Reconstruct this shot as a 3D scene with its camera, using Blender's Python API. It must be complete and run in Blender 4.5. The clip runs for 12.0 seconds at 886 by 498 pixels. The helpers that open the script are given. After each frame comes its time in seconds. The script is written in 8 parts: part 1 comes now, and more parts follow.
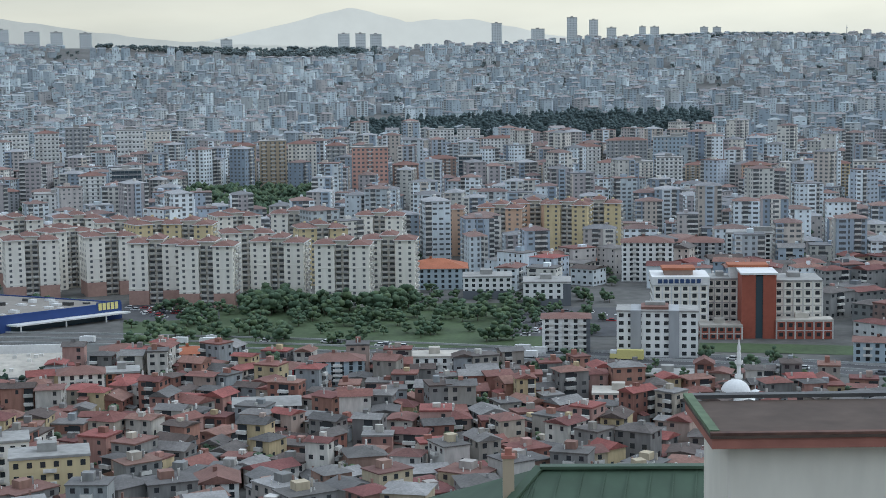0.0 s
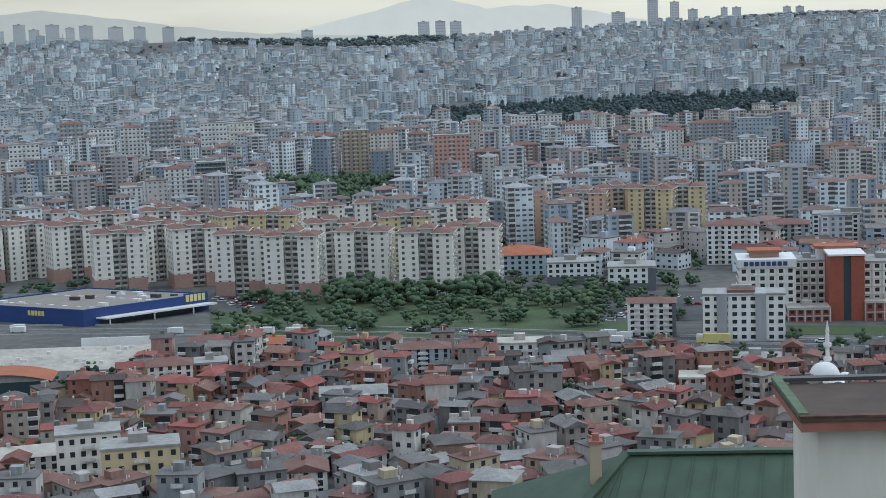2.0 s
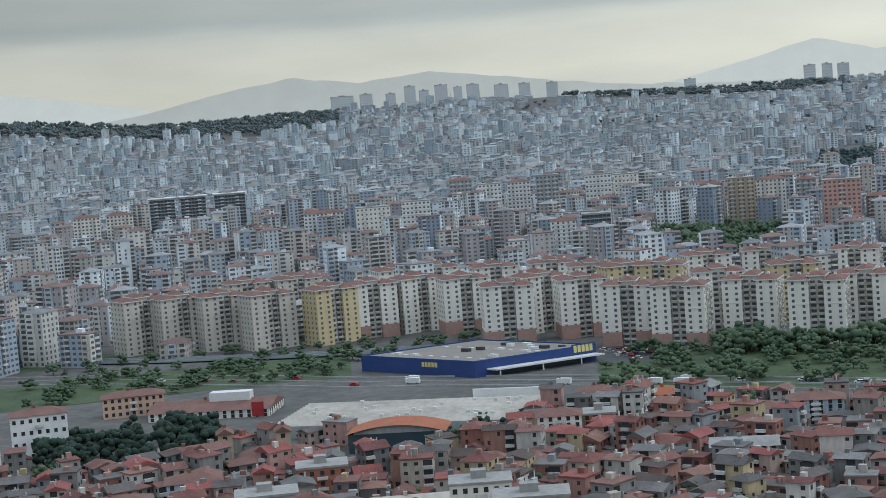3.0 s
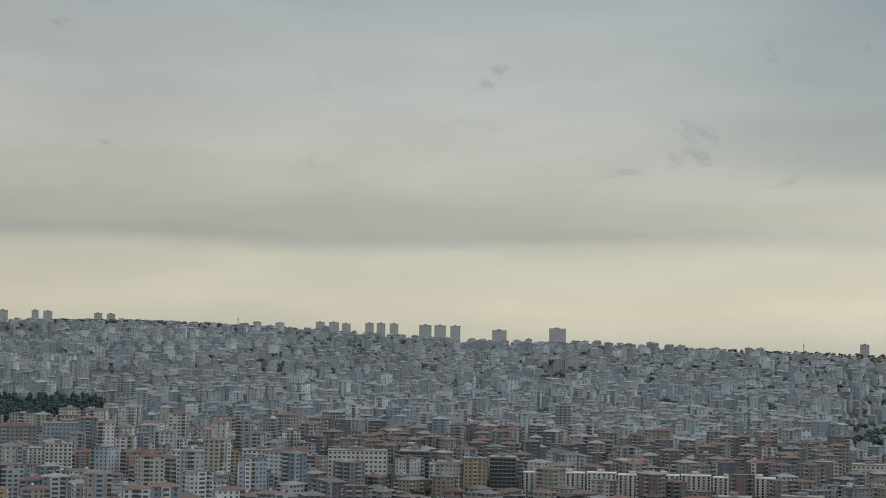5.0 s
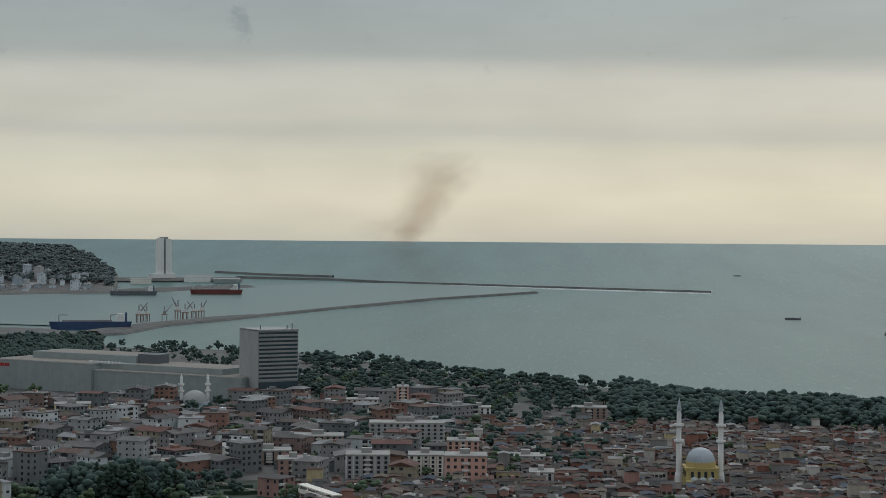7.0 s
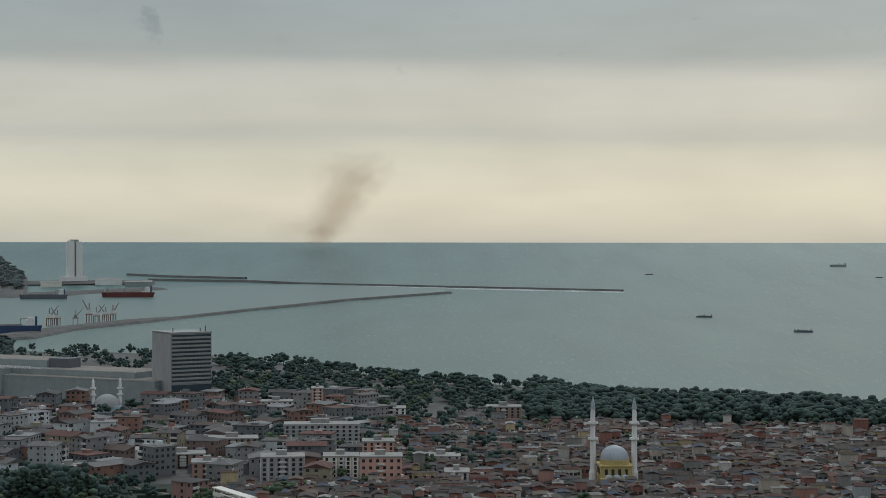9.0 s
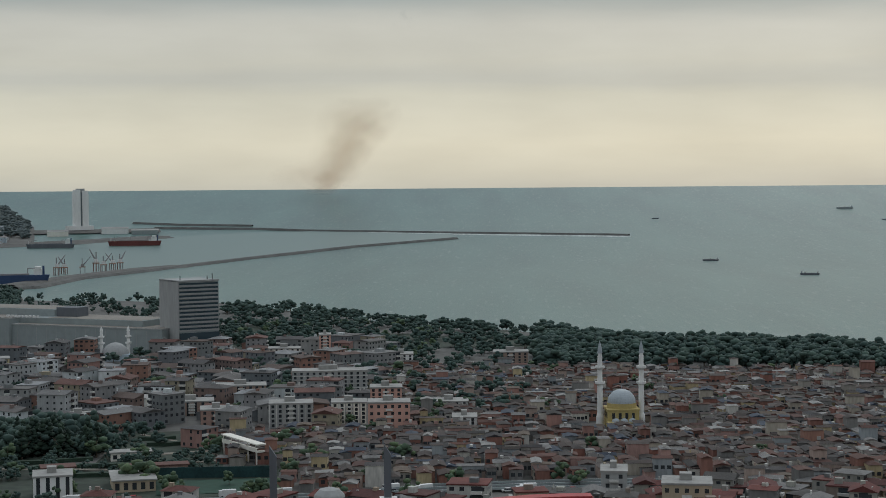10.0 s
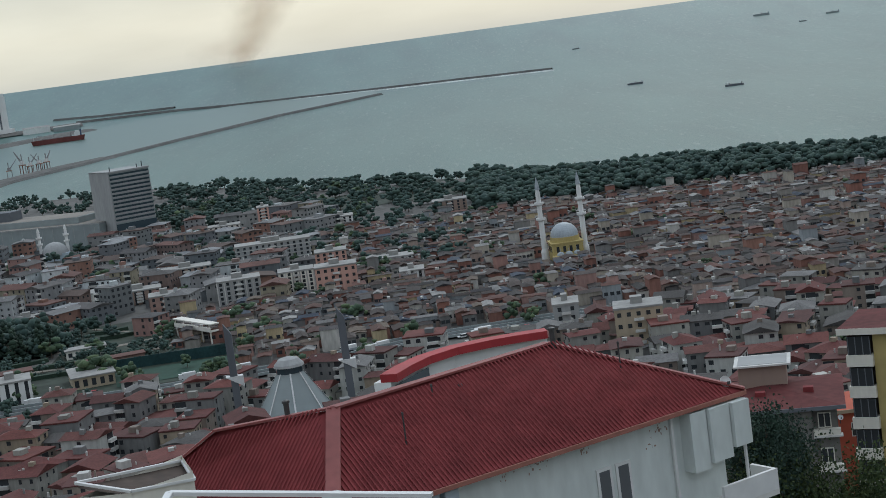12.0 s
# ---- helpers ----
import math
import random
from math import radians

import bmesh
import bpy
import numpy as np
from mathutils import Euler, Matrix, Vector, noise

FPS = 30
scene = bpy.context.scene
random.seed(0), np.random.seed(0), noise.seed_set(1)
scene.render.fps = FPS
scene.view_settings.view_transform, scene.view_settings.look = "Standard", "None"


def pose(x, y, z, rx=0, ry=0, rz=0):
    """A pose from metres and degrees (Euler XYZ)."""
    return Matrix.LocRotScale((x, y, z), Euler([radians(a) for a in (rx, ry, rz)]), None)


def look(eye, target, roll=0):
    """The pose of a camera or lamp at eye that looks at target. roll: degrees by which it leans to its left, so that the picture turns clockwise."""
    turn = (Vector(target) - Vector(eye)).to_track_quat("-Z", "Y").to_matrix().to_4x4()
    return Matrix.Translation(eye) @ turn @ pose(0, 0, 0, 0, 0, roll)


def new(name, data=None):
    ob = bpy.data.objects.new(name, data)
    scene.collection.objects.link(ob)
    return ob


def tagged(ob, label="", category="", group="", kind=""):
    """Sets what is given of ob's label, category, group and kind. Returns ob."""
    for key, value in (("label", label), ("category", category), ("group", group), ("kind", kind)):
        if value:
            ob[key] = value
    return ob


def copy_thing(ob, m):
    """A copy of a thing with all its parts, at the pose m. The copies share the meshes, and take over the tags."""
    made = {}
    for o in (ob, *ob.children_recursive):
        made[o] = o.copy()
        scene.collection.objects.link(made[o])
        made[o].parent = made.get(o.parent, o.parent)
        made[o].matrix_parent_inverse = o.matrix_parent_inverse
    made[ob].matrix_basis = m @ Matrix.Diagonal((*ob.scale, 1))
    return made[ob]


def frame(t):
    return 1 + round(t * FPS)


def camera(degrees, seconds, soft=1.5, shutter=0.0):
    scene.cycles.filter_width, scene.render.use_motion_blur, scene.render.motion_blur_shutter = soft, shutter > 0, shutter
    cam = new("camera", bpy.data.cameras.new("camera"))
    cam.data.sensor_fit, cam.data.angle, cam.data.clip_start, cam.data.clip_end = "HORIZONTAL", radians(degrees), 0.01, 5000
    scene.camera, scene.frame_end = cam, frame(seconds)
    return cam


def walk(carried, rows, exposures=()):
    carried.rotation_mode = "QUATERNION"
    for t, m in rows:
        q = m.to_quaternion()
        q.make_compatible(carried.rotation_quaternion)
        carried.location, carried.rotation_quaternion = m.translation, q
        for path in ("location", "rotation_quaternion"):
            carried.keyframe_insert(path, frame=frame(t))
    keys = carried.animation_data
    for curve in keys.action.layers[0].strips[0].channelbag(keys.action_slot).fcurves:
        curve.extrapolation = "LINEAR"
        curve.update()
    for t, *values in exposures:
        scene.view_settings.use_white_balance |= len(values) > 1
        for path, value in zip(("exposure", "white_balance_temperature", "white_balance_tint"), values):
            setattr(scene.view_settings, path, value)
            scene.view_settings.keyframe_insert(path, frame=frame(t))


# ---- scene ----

# PATH-BEGIN
cam = camera(30.01, 12.0, soft=0.9)
# seconds, yaw, pitch, roll of the eye, which turns where it stands
TURNS = [
    (0.0, 0.000, -6.539, 0.769),
    (0.5, 0.050, -6.569, 1.056),
    (1.0, -0.220, -6.605, 1.133),
    (1.5, -0.191, -6.738, 1.225),
    (2.0, 2.762, -6.922, 2.062),
    (2.2, 10.166, -6.616, 3.137),
    (2.5, 16.003, -5.619, 4.463),
    (2.7, 17.585, -5.215, 4.988),
    (4.3, -11.363, 2.296, -0.637),
    (4.5, -15.168, 2.800, -0.776),
    (4.9, -19.714, 3.457, -1.082),
    (5.0, -20.710, 3.460, -1.126),
    (5.5, -32.638, 2.773, -1.129),
    (6.0, -43.955, 2.034, -1.031),
    (6.5, -51.119, 0.241, -1.032),
    (7.0, -57.298, -0.255, -0.445),
    (7.5, -60.259, -0.342, -0.205),
    (9.3, -60.291, -0.243, -0.007),
    (9.5, -60.264, -1.766, 0.020),
    (10.0, -60.087, -2.101, 0.460),
    (10.5, -61.843, -2.403, 1.318),
    (11.0, -64.649, -2.579, 2.057),
    (11.5, -62.708, -3.038, 2.508),
    (12.0, -62.947, -7.395, 7.645),
]
EXPOSURES = [(0.0, 0.53, 5800, 6), (2.7, 0.43, 5800, 6), (4.4, 0.05, 6600, 7), (5.5, -0.2, 6500, 7), (7.5, -0.2, 6400, 7), (11.4, -0.2, 6250, 7), (12.0, 0.1, 6050, 7)]
walk(cam, [(t, pose(0, 0, 125.0, 90 + p, r, y)) for t, y, p, r in TURNS], EXPOSURES)
# PATH-END

HC = 125.0  # the eye's height over the sea


# ---- world, sun ----
def link_nodes(tree, pairs):
    for a, b in pairs:
        tree.links.new(a, b)


def make_world():
    world = bpy.data.worlds.new("overcast_sky")
    scene.world = world
    world.use_nodes = True
    tree = world.node_tree
    n = tree.nodes
    n.clear()
    out, bg = n.new("ShaderNodeOutputWorld"), n.new("ShaderNodeBackground")
    sky = n.new("ShaderNodeTexSky")
    sky.sky_type, sky.sun_disc = "NISHITA", False
    sky.sun_elevation, sky.sun_rotation = radians(24), radians(75)
    co = n.new("ShaderNodeTexCoord")
    sep = n.new("ShaderNodeSeparateXYZ")
    # cloud layers: noise stretched along the horizon
    mp = n.new("ShaderNodeMapping")
    mp.inputs["Scale"].default_value = (2.2, 2.2, 15.0)
    big = n.new("ShaderNodeTexNoise")
    big.inputs["Scale"].default_value, big.inputs["Detail"].default_value = 1.15, 6
    big.inputs["Roughness"].default_value = 0.52
    mp2 = n.new("ShaderNodeMapping")
    mp2.inputs["Scale"].default_value = (3, 3, 12)
    mp2.inputs["Location"].default_value = (4.2, 1.3, 0.4)
    fine = n.new("ShaderNodeTexNoise")
    fine.inputs["Scale"].default_value, fine.inputs["Detail"].default_value = 3.1, 7
    # height in the sky, shifted by the clouds
    madd = n.new("ShaderNodeMath")
    madd.operation = "MULTIPLY_ADD"
    madd.inputs[1].default_value, madd.inputs[2].default_value = 0.032, -0.016
    hgt = n.new("ShaderNodeMath")
    hgt.operation = "ADD"
    ramp = n.new("ShaderNodeValToRGB")
    r = ramp.color_ramp
    stops = SKY_STOPS
    while len(r.elements) < len(stops):
        r.elements.new(0.5)
    for e, (p, c) in zip(r.elements, stops):
        e.position, e.color = p, (*c, 1)
    scale = n.new("ShaderNodeMath")
    scale.operation = "MULTIPLY"
    scale.inputs[1].default_value = 1.0
    mott = n.new("ShaderNodeMapRange")
    mott.inputs["From Min"].default_value, mott.inputs["From Max"].default_value = 0.3, 0.7
    mott.inputs["To Min"].default_value, mott.inputs["To Max"].default_value = 0.94, 1.06
    mul = n.new("ShaderNodeMix")
    mul.data_type, mul.blend_type = "RGBA", "MULTIPLY"
    mul.inputs["Factor"].default_value = 1.0
    skys = n.new("ShaderNodeMix")
    skys.data_type, skys.blend_type = "RGBA", "MULTIPLY"
    skys.inputs["Factor"].default_value = 1.0
    skys.inputs[7].default_value = (0.07, 0.07, 0.07, 1)
    mix = n.new("ShaderNodeMix")
    mix.data_type = "RGBA"
    mix.inputs["Factor"].default_value = 0.94
    dot = n.new("ShaderNodeVectorMath")
    dot.operation = "DOT_PRODUCT"
    dot.inputs[1].default_value = (0.87, 0.5, 0)
    glow = n.new("ShaderNodeMapRange")
    glow.inputs["From Min"].default_value = 0
    glow.inputs["To Min"].default_value, glow.inputs["To Max"].default_value = 0.63, 1.02
    lit = n.new("ShaderNodeMath")
    lit.operation = "MULTIPLY"

    def span(lo, hi):
        x = n.new("ShaderNodeMapRange")
        x.interpolation_type = "SMOOTHSTEP"
        x.inputs["From Min"].default_value, x.inputs["From Max"].default_value = lo, hi
        return x

    def product(a, b):
        x = n.new("ShaderNodeMath")
        x.operation = "MULTIPLY"
        link_nodes(tree, [(a, x.inputs[0]), (b, x.inputs[1])])
        return x.outputs[0]

    def veil(source, mask, colour):
        x = n.new("ShaderNodeMix")
        x.data_type, x.blend_type = "RGBA", "MULTIPLY"
        x.inputs[7].default_value = (*colour, 1)
        link_nodes(tree, [(source, x.inputs[6]), (mask, x.inputs["Factor"])])
        return x.outputs[2]

    # a blue-grey cloud bank high over the sea, and small torn scraps of cloud
    over_sea, high, up, torn = span(.80, .93), span(.090, .112), span(.085, .105), span(.60, .72)
    mp3 = n.new("ShaderNodeMapping")
    mp3.inputs["Scale"].default_value = (12, 12, 20)
    scraps = n.new("ShaderNodeTexNoise")
    scraps.inputs["Scale"].default_value, scraps.inputs["Detail"].default_value = 1.6, 9
    scraps.inputs["Roughness"].default_value, scraps.inputs["Distortion"].default_value = .62, .5
    link_nodes(tree, [(dot.outputs["Value"], over_sea.inputs["Value"]), (hgt.outputs[0], high.inputs["Value"]), (hgt.outputs[0], up.inputs["Value"]),
                      (co.outputs["Generated"], mp3.inputs["Vector"]), (mp3.outputs[0], scraps.inputs["Vector"]), (scraps.outputs["Fac"], torn.inputs["Value"])])
    banked = veil(mul.outputs[2], product(over_sea.outputs[0], high.outputs[0]), (.66, .72, .76))
    over_land = span(.93, .80)
    low_edge, top_edge = span(.058, .068), span(.12, .075)
    link_nodes(tree, [(dot.outputs["Value"], over_land.inputs["Value"]), (hgt.outputs[0], low_edge.inputs["Value"]), (hgt.outputs[0], top_edge.inputs["Value"])])
    banked = veil(banked, product(over_land.outputs[0], product(low_edge.outputs[0], top_edge.outputs[0])), (.80, .84, .86))
    banked = veil(banked, product(torn.outputs[0], up.outputs[0]), (.80, .82, .84))
    link_nodes(tree, [
        (co.outputs["Generated"], dot.inputs[0]), (dot.outputs["Value"], glow.inputs["Value"]), (glow.outputs[0], lit.inputs[0]), (mott.outputs[0], lit.inputs[1]),
        (co.outputs["Generated"], sep.inputs[0]), (co.outputs["Generated"], mp.inputs["Vector"]),
        (co.outputs["Generated"], mp2.inputs["Vector"]), (mp.outputs[0], big.inputs["Vector"]),
        (mp2.outputs[0], fine.inputs["Vector"]), (big.outputs["Fac"], madd.inputs[0]),
        (sep.outputs["Z"], hgt.inputs[0]), (madd.outputs[0], hgt.inputs[1]), (hgt.outputs[0], scale.inputs[0]),
        (scale.outputs[0], ramp.inputs["Fac"]), (fine.outputs["Fac"], mott.inputs["Value"]),
        (ramp.outputs["Color"], mul.inputs[6]), (lit.outputs[0], mul.inputs[7]),
        (sky.outputs[0], skys.inputs[6]), (skys.outputs[2], mix.inputs[6]), (banked, mix.inputs[7]),
        (mix.outputs[2], bg.inputs["Color"]), (bg.outputs[0], out.inputs["Surface"])])
    bg.inputs["Strength"].default_value = SKY_STRENGTH


# sine of the height -> colour
SKY_STOPS = [(0.0, (0.56, 0.55, 0.49)), (0.010, (0.66, 0.63, 0.53)), (0.028, (0.76, 0.71, 0.58)), (0.055, (0.68, 0.65, 0.55)), (0.064, (0.57, 0.56, 0.51)), (0.074, (0.63, 0.605, 0.53)),
             (0.10, (0.63, 0.61, 0.555)), (0.16, (0.56, 0.58, 0.57)), (0.21, (0.47, 0.51, 0.53)), (0.38, (0.94, 1.00, 1.08)), (1.0, (1.22, 1.30, 1.42))]
SKY_STRENGTH = 1.0
make_world()
sun_data = bpy.data.lights.new("sun", "SUN")
sun_data.energy, sun_data.angle, sun_data.color = 0.5, radians(25), (1.0, 0.95, 0.86)
sun = new("sun", sun_data)
sun.matrix_world = look((0, 0, 300), (-0.75 * 260, -0.2 * 260, 300 - 150))


# ---- materials ----
def mat(name, colours, rough=0.85, grain=0.5, amount=0.22, bump=0.15, vary="island", metal=0.0, streak=1.0, spec=0.3):
    """A weathered surface: colours picked by piece, mottled at two scales (grain: metres), with fine relief."""
    m = bpy.data.materials.new(name)
    m.use_nodes = True
    t = m.node_tree
    n = t.nodes
    b = n["Principled BSDF"]
    b.inputs["Roughness"].default_value, b.inputs["Metallic"].default_value = rough, metal
    b.inputs["Specular IOR Level"].default_value = spec
    ramp = n.new("ShaderNodeValToRGB")
    ramp.color_ramp.interpolation = "CONSTANT"
    e = ramp.color_ramp.elements
    while len(e) < len(colours):
        e.new(0.99)
    for i, c in enumerate(colours):
        e[i].position, e[i].color = i / len(colours), (*c, 1)
    if len(colours) == 1:
        e[1].color = (*colours[0], 1)
    if vary == "island":
        src = n.new("ShaderNodeNewGeometry").outputs["Random Per Island"]
    else:
        src = n.new("ShaderNodeObjectInfo").outputs["Random"]
    t.links.new(src, ramp.inputs["Fac"])
    co = n.new("ShaderNodeNewGeometry")
    mp = n.new("ShaderNodeMapping")
    mp.inputs["Scale"].default_value = (1, 1, 1 / streak)
    t.links.new(co.outputs["Position"], mp.inputs["Vector"])
    noises = []
    for s, det in ((1 / grain, 5), (1 / (grain * 9), 4)):
        x = n.new("ShaderNodeTexNoise")
        x.inputs["Scale"].default_value, x.inputs["Detail"].default_value = s, det
        t.links.new(mp.outputs[0], x.inputs["Vector"])
        noises.append(x)
    add = n.new("ShaderNodeMath")
    add.operation = "ADD"
    t.links.new(noises[0].outputs["Fac"], add.inputs[0])
    t.links.new(noises[1].outputs["Fac"], add.inputs[1])
    rng = n.new("ShaderNodeMapRange")
    rng.inputs["From Min"].default_value, rng.inputs["From Max"].default_value = 0.6, 1.4
    rng.inputs["To Min"].default_value, rng.inputs["To Max"].default_value = 1 - amount, 1 + amount
    t.links.new(add.outputs[0], rng.inputs["Value"])
    mul = n.new("ShaderNodeMix")
    mul.data_type, mul.blend_type = "RGBA", "MULTIPLY"
    mul.inputs["Factor"].default_value = 1
    t.links.new(ramp.outputs["Color"], mul.inputs[6])
    t.links.new(rng.outputs[0], mul.inputs[7])
    t.links.new(mul.outputs[2], b.inputs["Base Color"])
    if bump:
        bp = n.new("ShaderNodeBump")
        bp.inputs["Strength"].default_value, bp.inputs["Distance"].default_value = bump, grain * 0.1
        t.links.new(noises[0].outputs["Fac"], bp.inputs["Height"])
        t.links.new(bp.outputs[0], b.inputs["Normal"])
    return m


def glass_mat(name, colour, rough=0.12):
    m = bpy.data.materials.new(name)
    m.use_nodes = True
    b = m.node_tree.nodes["Principled BSDF"]
    b.inputs["Base Color"].default_value = (*colour, 1)
    b.inputs["Roughness"].default_value = rough
    return m


def sea_mat():
    m = bpy.data.materials.new("sea_water")
    m.use_nodes = True
    t = m.node_tree
    n = t.nodes
    b = n["Principled BSDF"]
    b.inputs["Roughness"].default_value, b.inputs["IOR"].default_value = 0.3, 1.33
    b.inputs["Specular IOR Level"].default_value = 0.32
    co = n.new("ShaderNodeNewGeometry")
    mp = n.new("ShaderNodeMapping")
    mp.vector_type = "TEXTURE"
    mp.inputs["Scale"].default_value = (7, 1, 1)
    mp.inputs["Rotation"].default_value = (0, 0, radians(28))
    big, small = n.new("ShaderNodeTexNoise"), n.new("ShaderNodeTexNoise")
    big.inputs["Scale"].default_value, big.inputs["Detail"].default_value = 0.012, 6
    small.inputs["Scale"].default_value, small.inputs["Detail"].default_value = 0.16, 8
    small.inputs["Roughness"].default_value = 0.65
    ramp = n.new("ShaderNodeValToRGB")
    e = ramp.color_ramp.elements
    e[0].position, e[0].color = 0.3, (0.034, 0.094, 0.088, 1)
    e[1].position, e[1].color = 0.72, (0.064, 0.145, 0.130, 1)
    bp = n.new("ShaderNodeBump")
    bp.inputs["Strength"].default_value, bp.inputs["Distance"].default_value = 0.5, 0.8
    caps = n.new("ShaderNodeMapRange")
    caps.inputs["From Min"].default_value, caps.inputs["From Max"].default_value = 0.57, 0.68
    caps.inputs["To Max"].default_value = 0.55
    mix = n.new("ShaderNodeMix")
    mix.data_type = "RGBA"
    mix.inputs[7].default_value = (0.3, 0.34, 0.32, 1)
    link_nodes(t, [(co.outputs["Position"], mp.inputs["Vector"]), (mp.outputs[0], big.inputs["Vector"]),
                   (mp.outputs[0], small.inputs["Vector"]), (big.outputs["Fac"], ramp.inputs["Fac"]),
                   (small.outputs["Fac"], bp.inputs["Height"]), (small.outputs["Fac"], caps.inputs["Value"]),
                   (caps.outputs[0], mix.inputs["Factor"]), (ramp.outputs[0], mix.inputs[6]),
                   (mix.outputs[2], b.inputs["Base Color"]), (bp.outputs[0], b.inputs["Normal"])])
    return m


WALL_OLD = mat("old_house_walls", [(.30, .28, .25), (.40, .36, .30), (.27, .13, .10), (.22, .215, .205), (.46, .44, .40), (.31, .17, .13), (.36, .28, .24), (.17, .165, .16), (.44, .36, .22), (.33, .19, .16), (.27, .29, .30),
                                   (.52, .50, .46), (.24, .12, .095), (.38, .24, .21)], grain=1.2, amount=.35, streak=4)
# cool cast of haze mixed into these mid-distance wall colours
WALL_MID_HAZED = mat("apartment_walls", [(.58, .62, .64), (.44, .48, .50), (.72, .76, .78), (.47, .44, .42), (.35, .41, .47), (.56, .55, .51), (.43, .48, .54), (.78, .83, .86), (.40, .37, .37), (.27, .32, .38), (.52, .47, .42), (.64, .62, .57), (.64, .69, .72)], grain=2, amount=.2, streak=4)
# far hill walls lifted and blued: distance haze put into the colour
WALL_FAR_HAZED = mat("hill_house_walls", [(.53, .59, .62), (.40, .45, .48), (.60, .66, .69), (.34, .38, .41), (.46, .48, .48), (.34, .40, .45), (.52, .54, .54), (.68, .74, .76), (.42, .41, .41), (.38, .44, .48), (.47, .53, .56)], grain=3, amount=.16, streak=3)
ROOF_OLD = mat("old_roofs", [(.165, .070, .060), (.135, .130, .126), (.190, .088, .073), (.103, .098, .095), (.165, .155, .148), (.225, .078, .068), (.118, .105, .098), (.215, .120, .095), (.25, .085, .075),
                             (.140, .060, .054), (.210, .203, .196), (.172, .085, .072), (.090, .070, .062), (.185, .10, .085)], grain=.8, amount=.4)
ROOF_MID = mat("apartment_roofs", [(.185, .125, .110), (.20, .20, .205), (.19, .135, .12), (.30, .30, .305), (.17, .115, .105), (.17, .17, .175), (.22, .145, .125)], grain=1.5, amount=.3)
# roofs greyed and lifted, haze again in the base colour
ROOF_FAR_HAZED = mat("hill_roofs", [(.25, .23, .225), (.25, .27, .285), (.26, .24, .235), (.33, .36, .37), (.22, .21, .21), (.23, .25, .265), (.27, .245, .24)], grain=2, amount=.2)
ROOF_SHED = mat("bazaar_roofs", [(.062, .050, .046), (.050, .037, .033), (.080, .066, .060), (.042, .034, .031), (.17, .165, .16), (.060, .043, .038), (.085, .045, .036), (.045, .041, .040), (.066, .062, .062), (.055, .039, .033), (.24, .235, .225), (.032, .030, .029), (.070, .034, .028), (.042, .054, .075), (.11, .085, .066), (.10, .048, .038), (.036, .034, .036), (.050, .042, .040)], grain=.8, amount=.45)
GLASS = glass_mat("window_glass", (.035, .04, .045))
# mid-town panes lightened: haze put into the glass; also serves near grey panes
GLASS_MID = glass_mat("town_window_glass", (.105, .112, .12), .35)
# far panes paler still, the haze is in their base colour
GLASS_FAR_HAZED = glass_mat("far_window_glass", (.15, .17, .185), .4)
CONCRETE = mat("balcony_concrete", [(.50, .49, .46), (.60, .59, .56), (.40, .39, .37)], grain=1)
LEAF = mat("broad_leaves", [(.072, .108, .060), (.058, .092, .054), (.092, .130, .066), (.062, .100, .060)], grain=.6, amount=.45, bump=.4)
LEAF_DARK = mat("pine_needles", [(.022, .042, .03), (.028, .05, .033), (.02, .038, .028)], grain=.7, amount=.4, bump=.4)
# bluer green: the haze over the shore is mixed into the leaves
LEAF_SHORE_HAZED = mat("shore_tree_leaves", [(.046, .078, .066), (.040, .069, .061), (.055, .089, .072)], grain=1.2, amount=.35, bump=.2)
# cypress green paled and blued by haze in the colour
LEAF_WOOD_HAZED = mat("cypress_foliage", [(.062, .088, .090), (.056, .081, .084), (.068, .096, .096)], grain=1.2, amount=.25, bump=.2)
BARK = mat("bark", [(.11, .085, .065)], grain=.15, amount=.4)
WALL_CENTRE = mat("centre_house_walls", [(.24, .24, .235), (.30, .30, .29), (.20, .15, .135), (.17, .18, .19), (.36, .37, .37), (.22, .16, .14), (.27, .27, .27), (.14, .155, .165), (.30, .27, .20), (.54, .57, .57), (.60, .63, .64), (.33, .20, .175), (.27, .155, .12), (.19, .20, .20)], grain=1.2, amount=.25, streak=4)
# foliage of the far hill, distance haze painted into its green
LEAF_FAR_HAZED = mat("far_tree_foliage", [(.100, .128, .128), (.088, .114, .118), (.112, .138, .134)], grain=1.5, amount=.25, bump=.2)
SOIL = mat("town_ground", [(.105, .103, .096)], grain=5, amount=.45)
GRASS = mat("grass", [(.058, .085, .038)], grain=2, amount=.4)
ASPHALT = mat("asphalt", [(.075, .075, .078)], grain=1, amount=.25)
SEA = sea_mat()


# ---- geometry helpers ----
def at(az, r, z=0.0):
    """A place by its bearing (degrees, to the left positive) and distance from the eye."""
    a = radians(az)
    return Vector((-math.sin(a) * r, math.cos(a) * r, z))


def table(rows, x):
    xs, ys = zip(*rows)
    return float(np.interp(x, xs, ys))


def far(R):
    """The distance at which a place R metres off over the sea is drawn: past 2600 m the distance is drawn in."""
    return R if R < 2600 else 2600 + 2250 * (1 - 2600 / R)


def sea_z(r):
    if r <= 2600:
        return 0.0
    R = 2600 / max(1e-6, 1 - (r - 2600) / 2250)
    return HC * (1 - r / R)


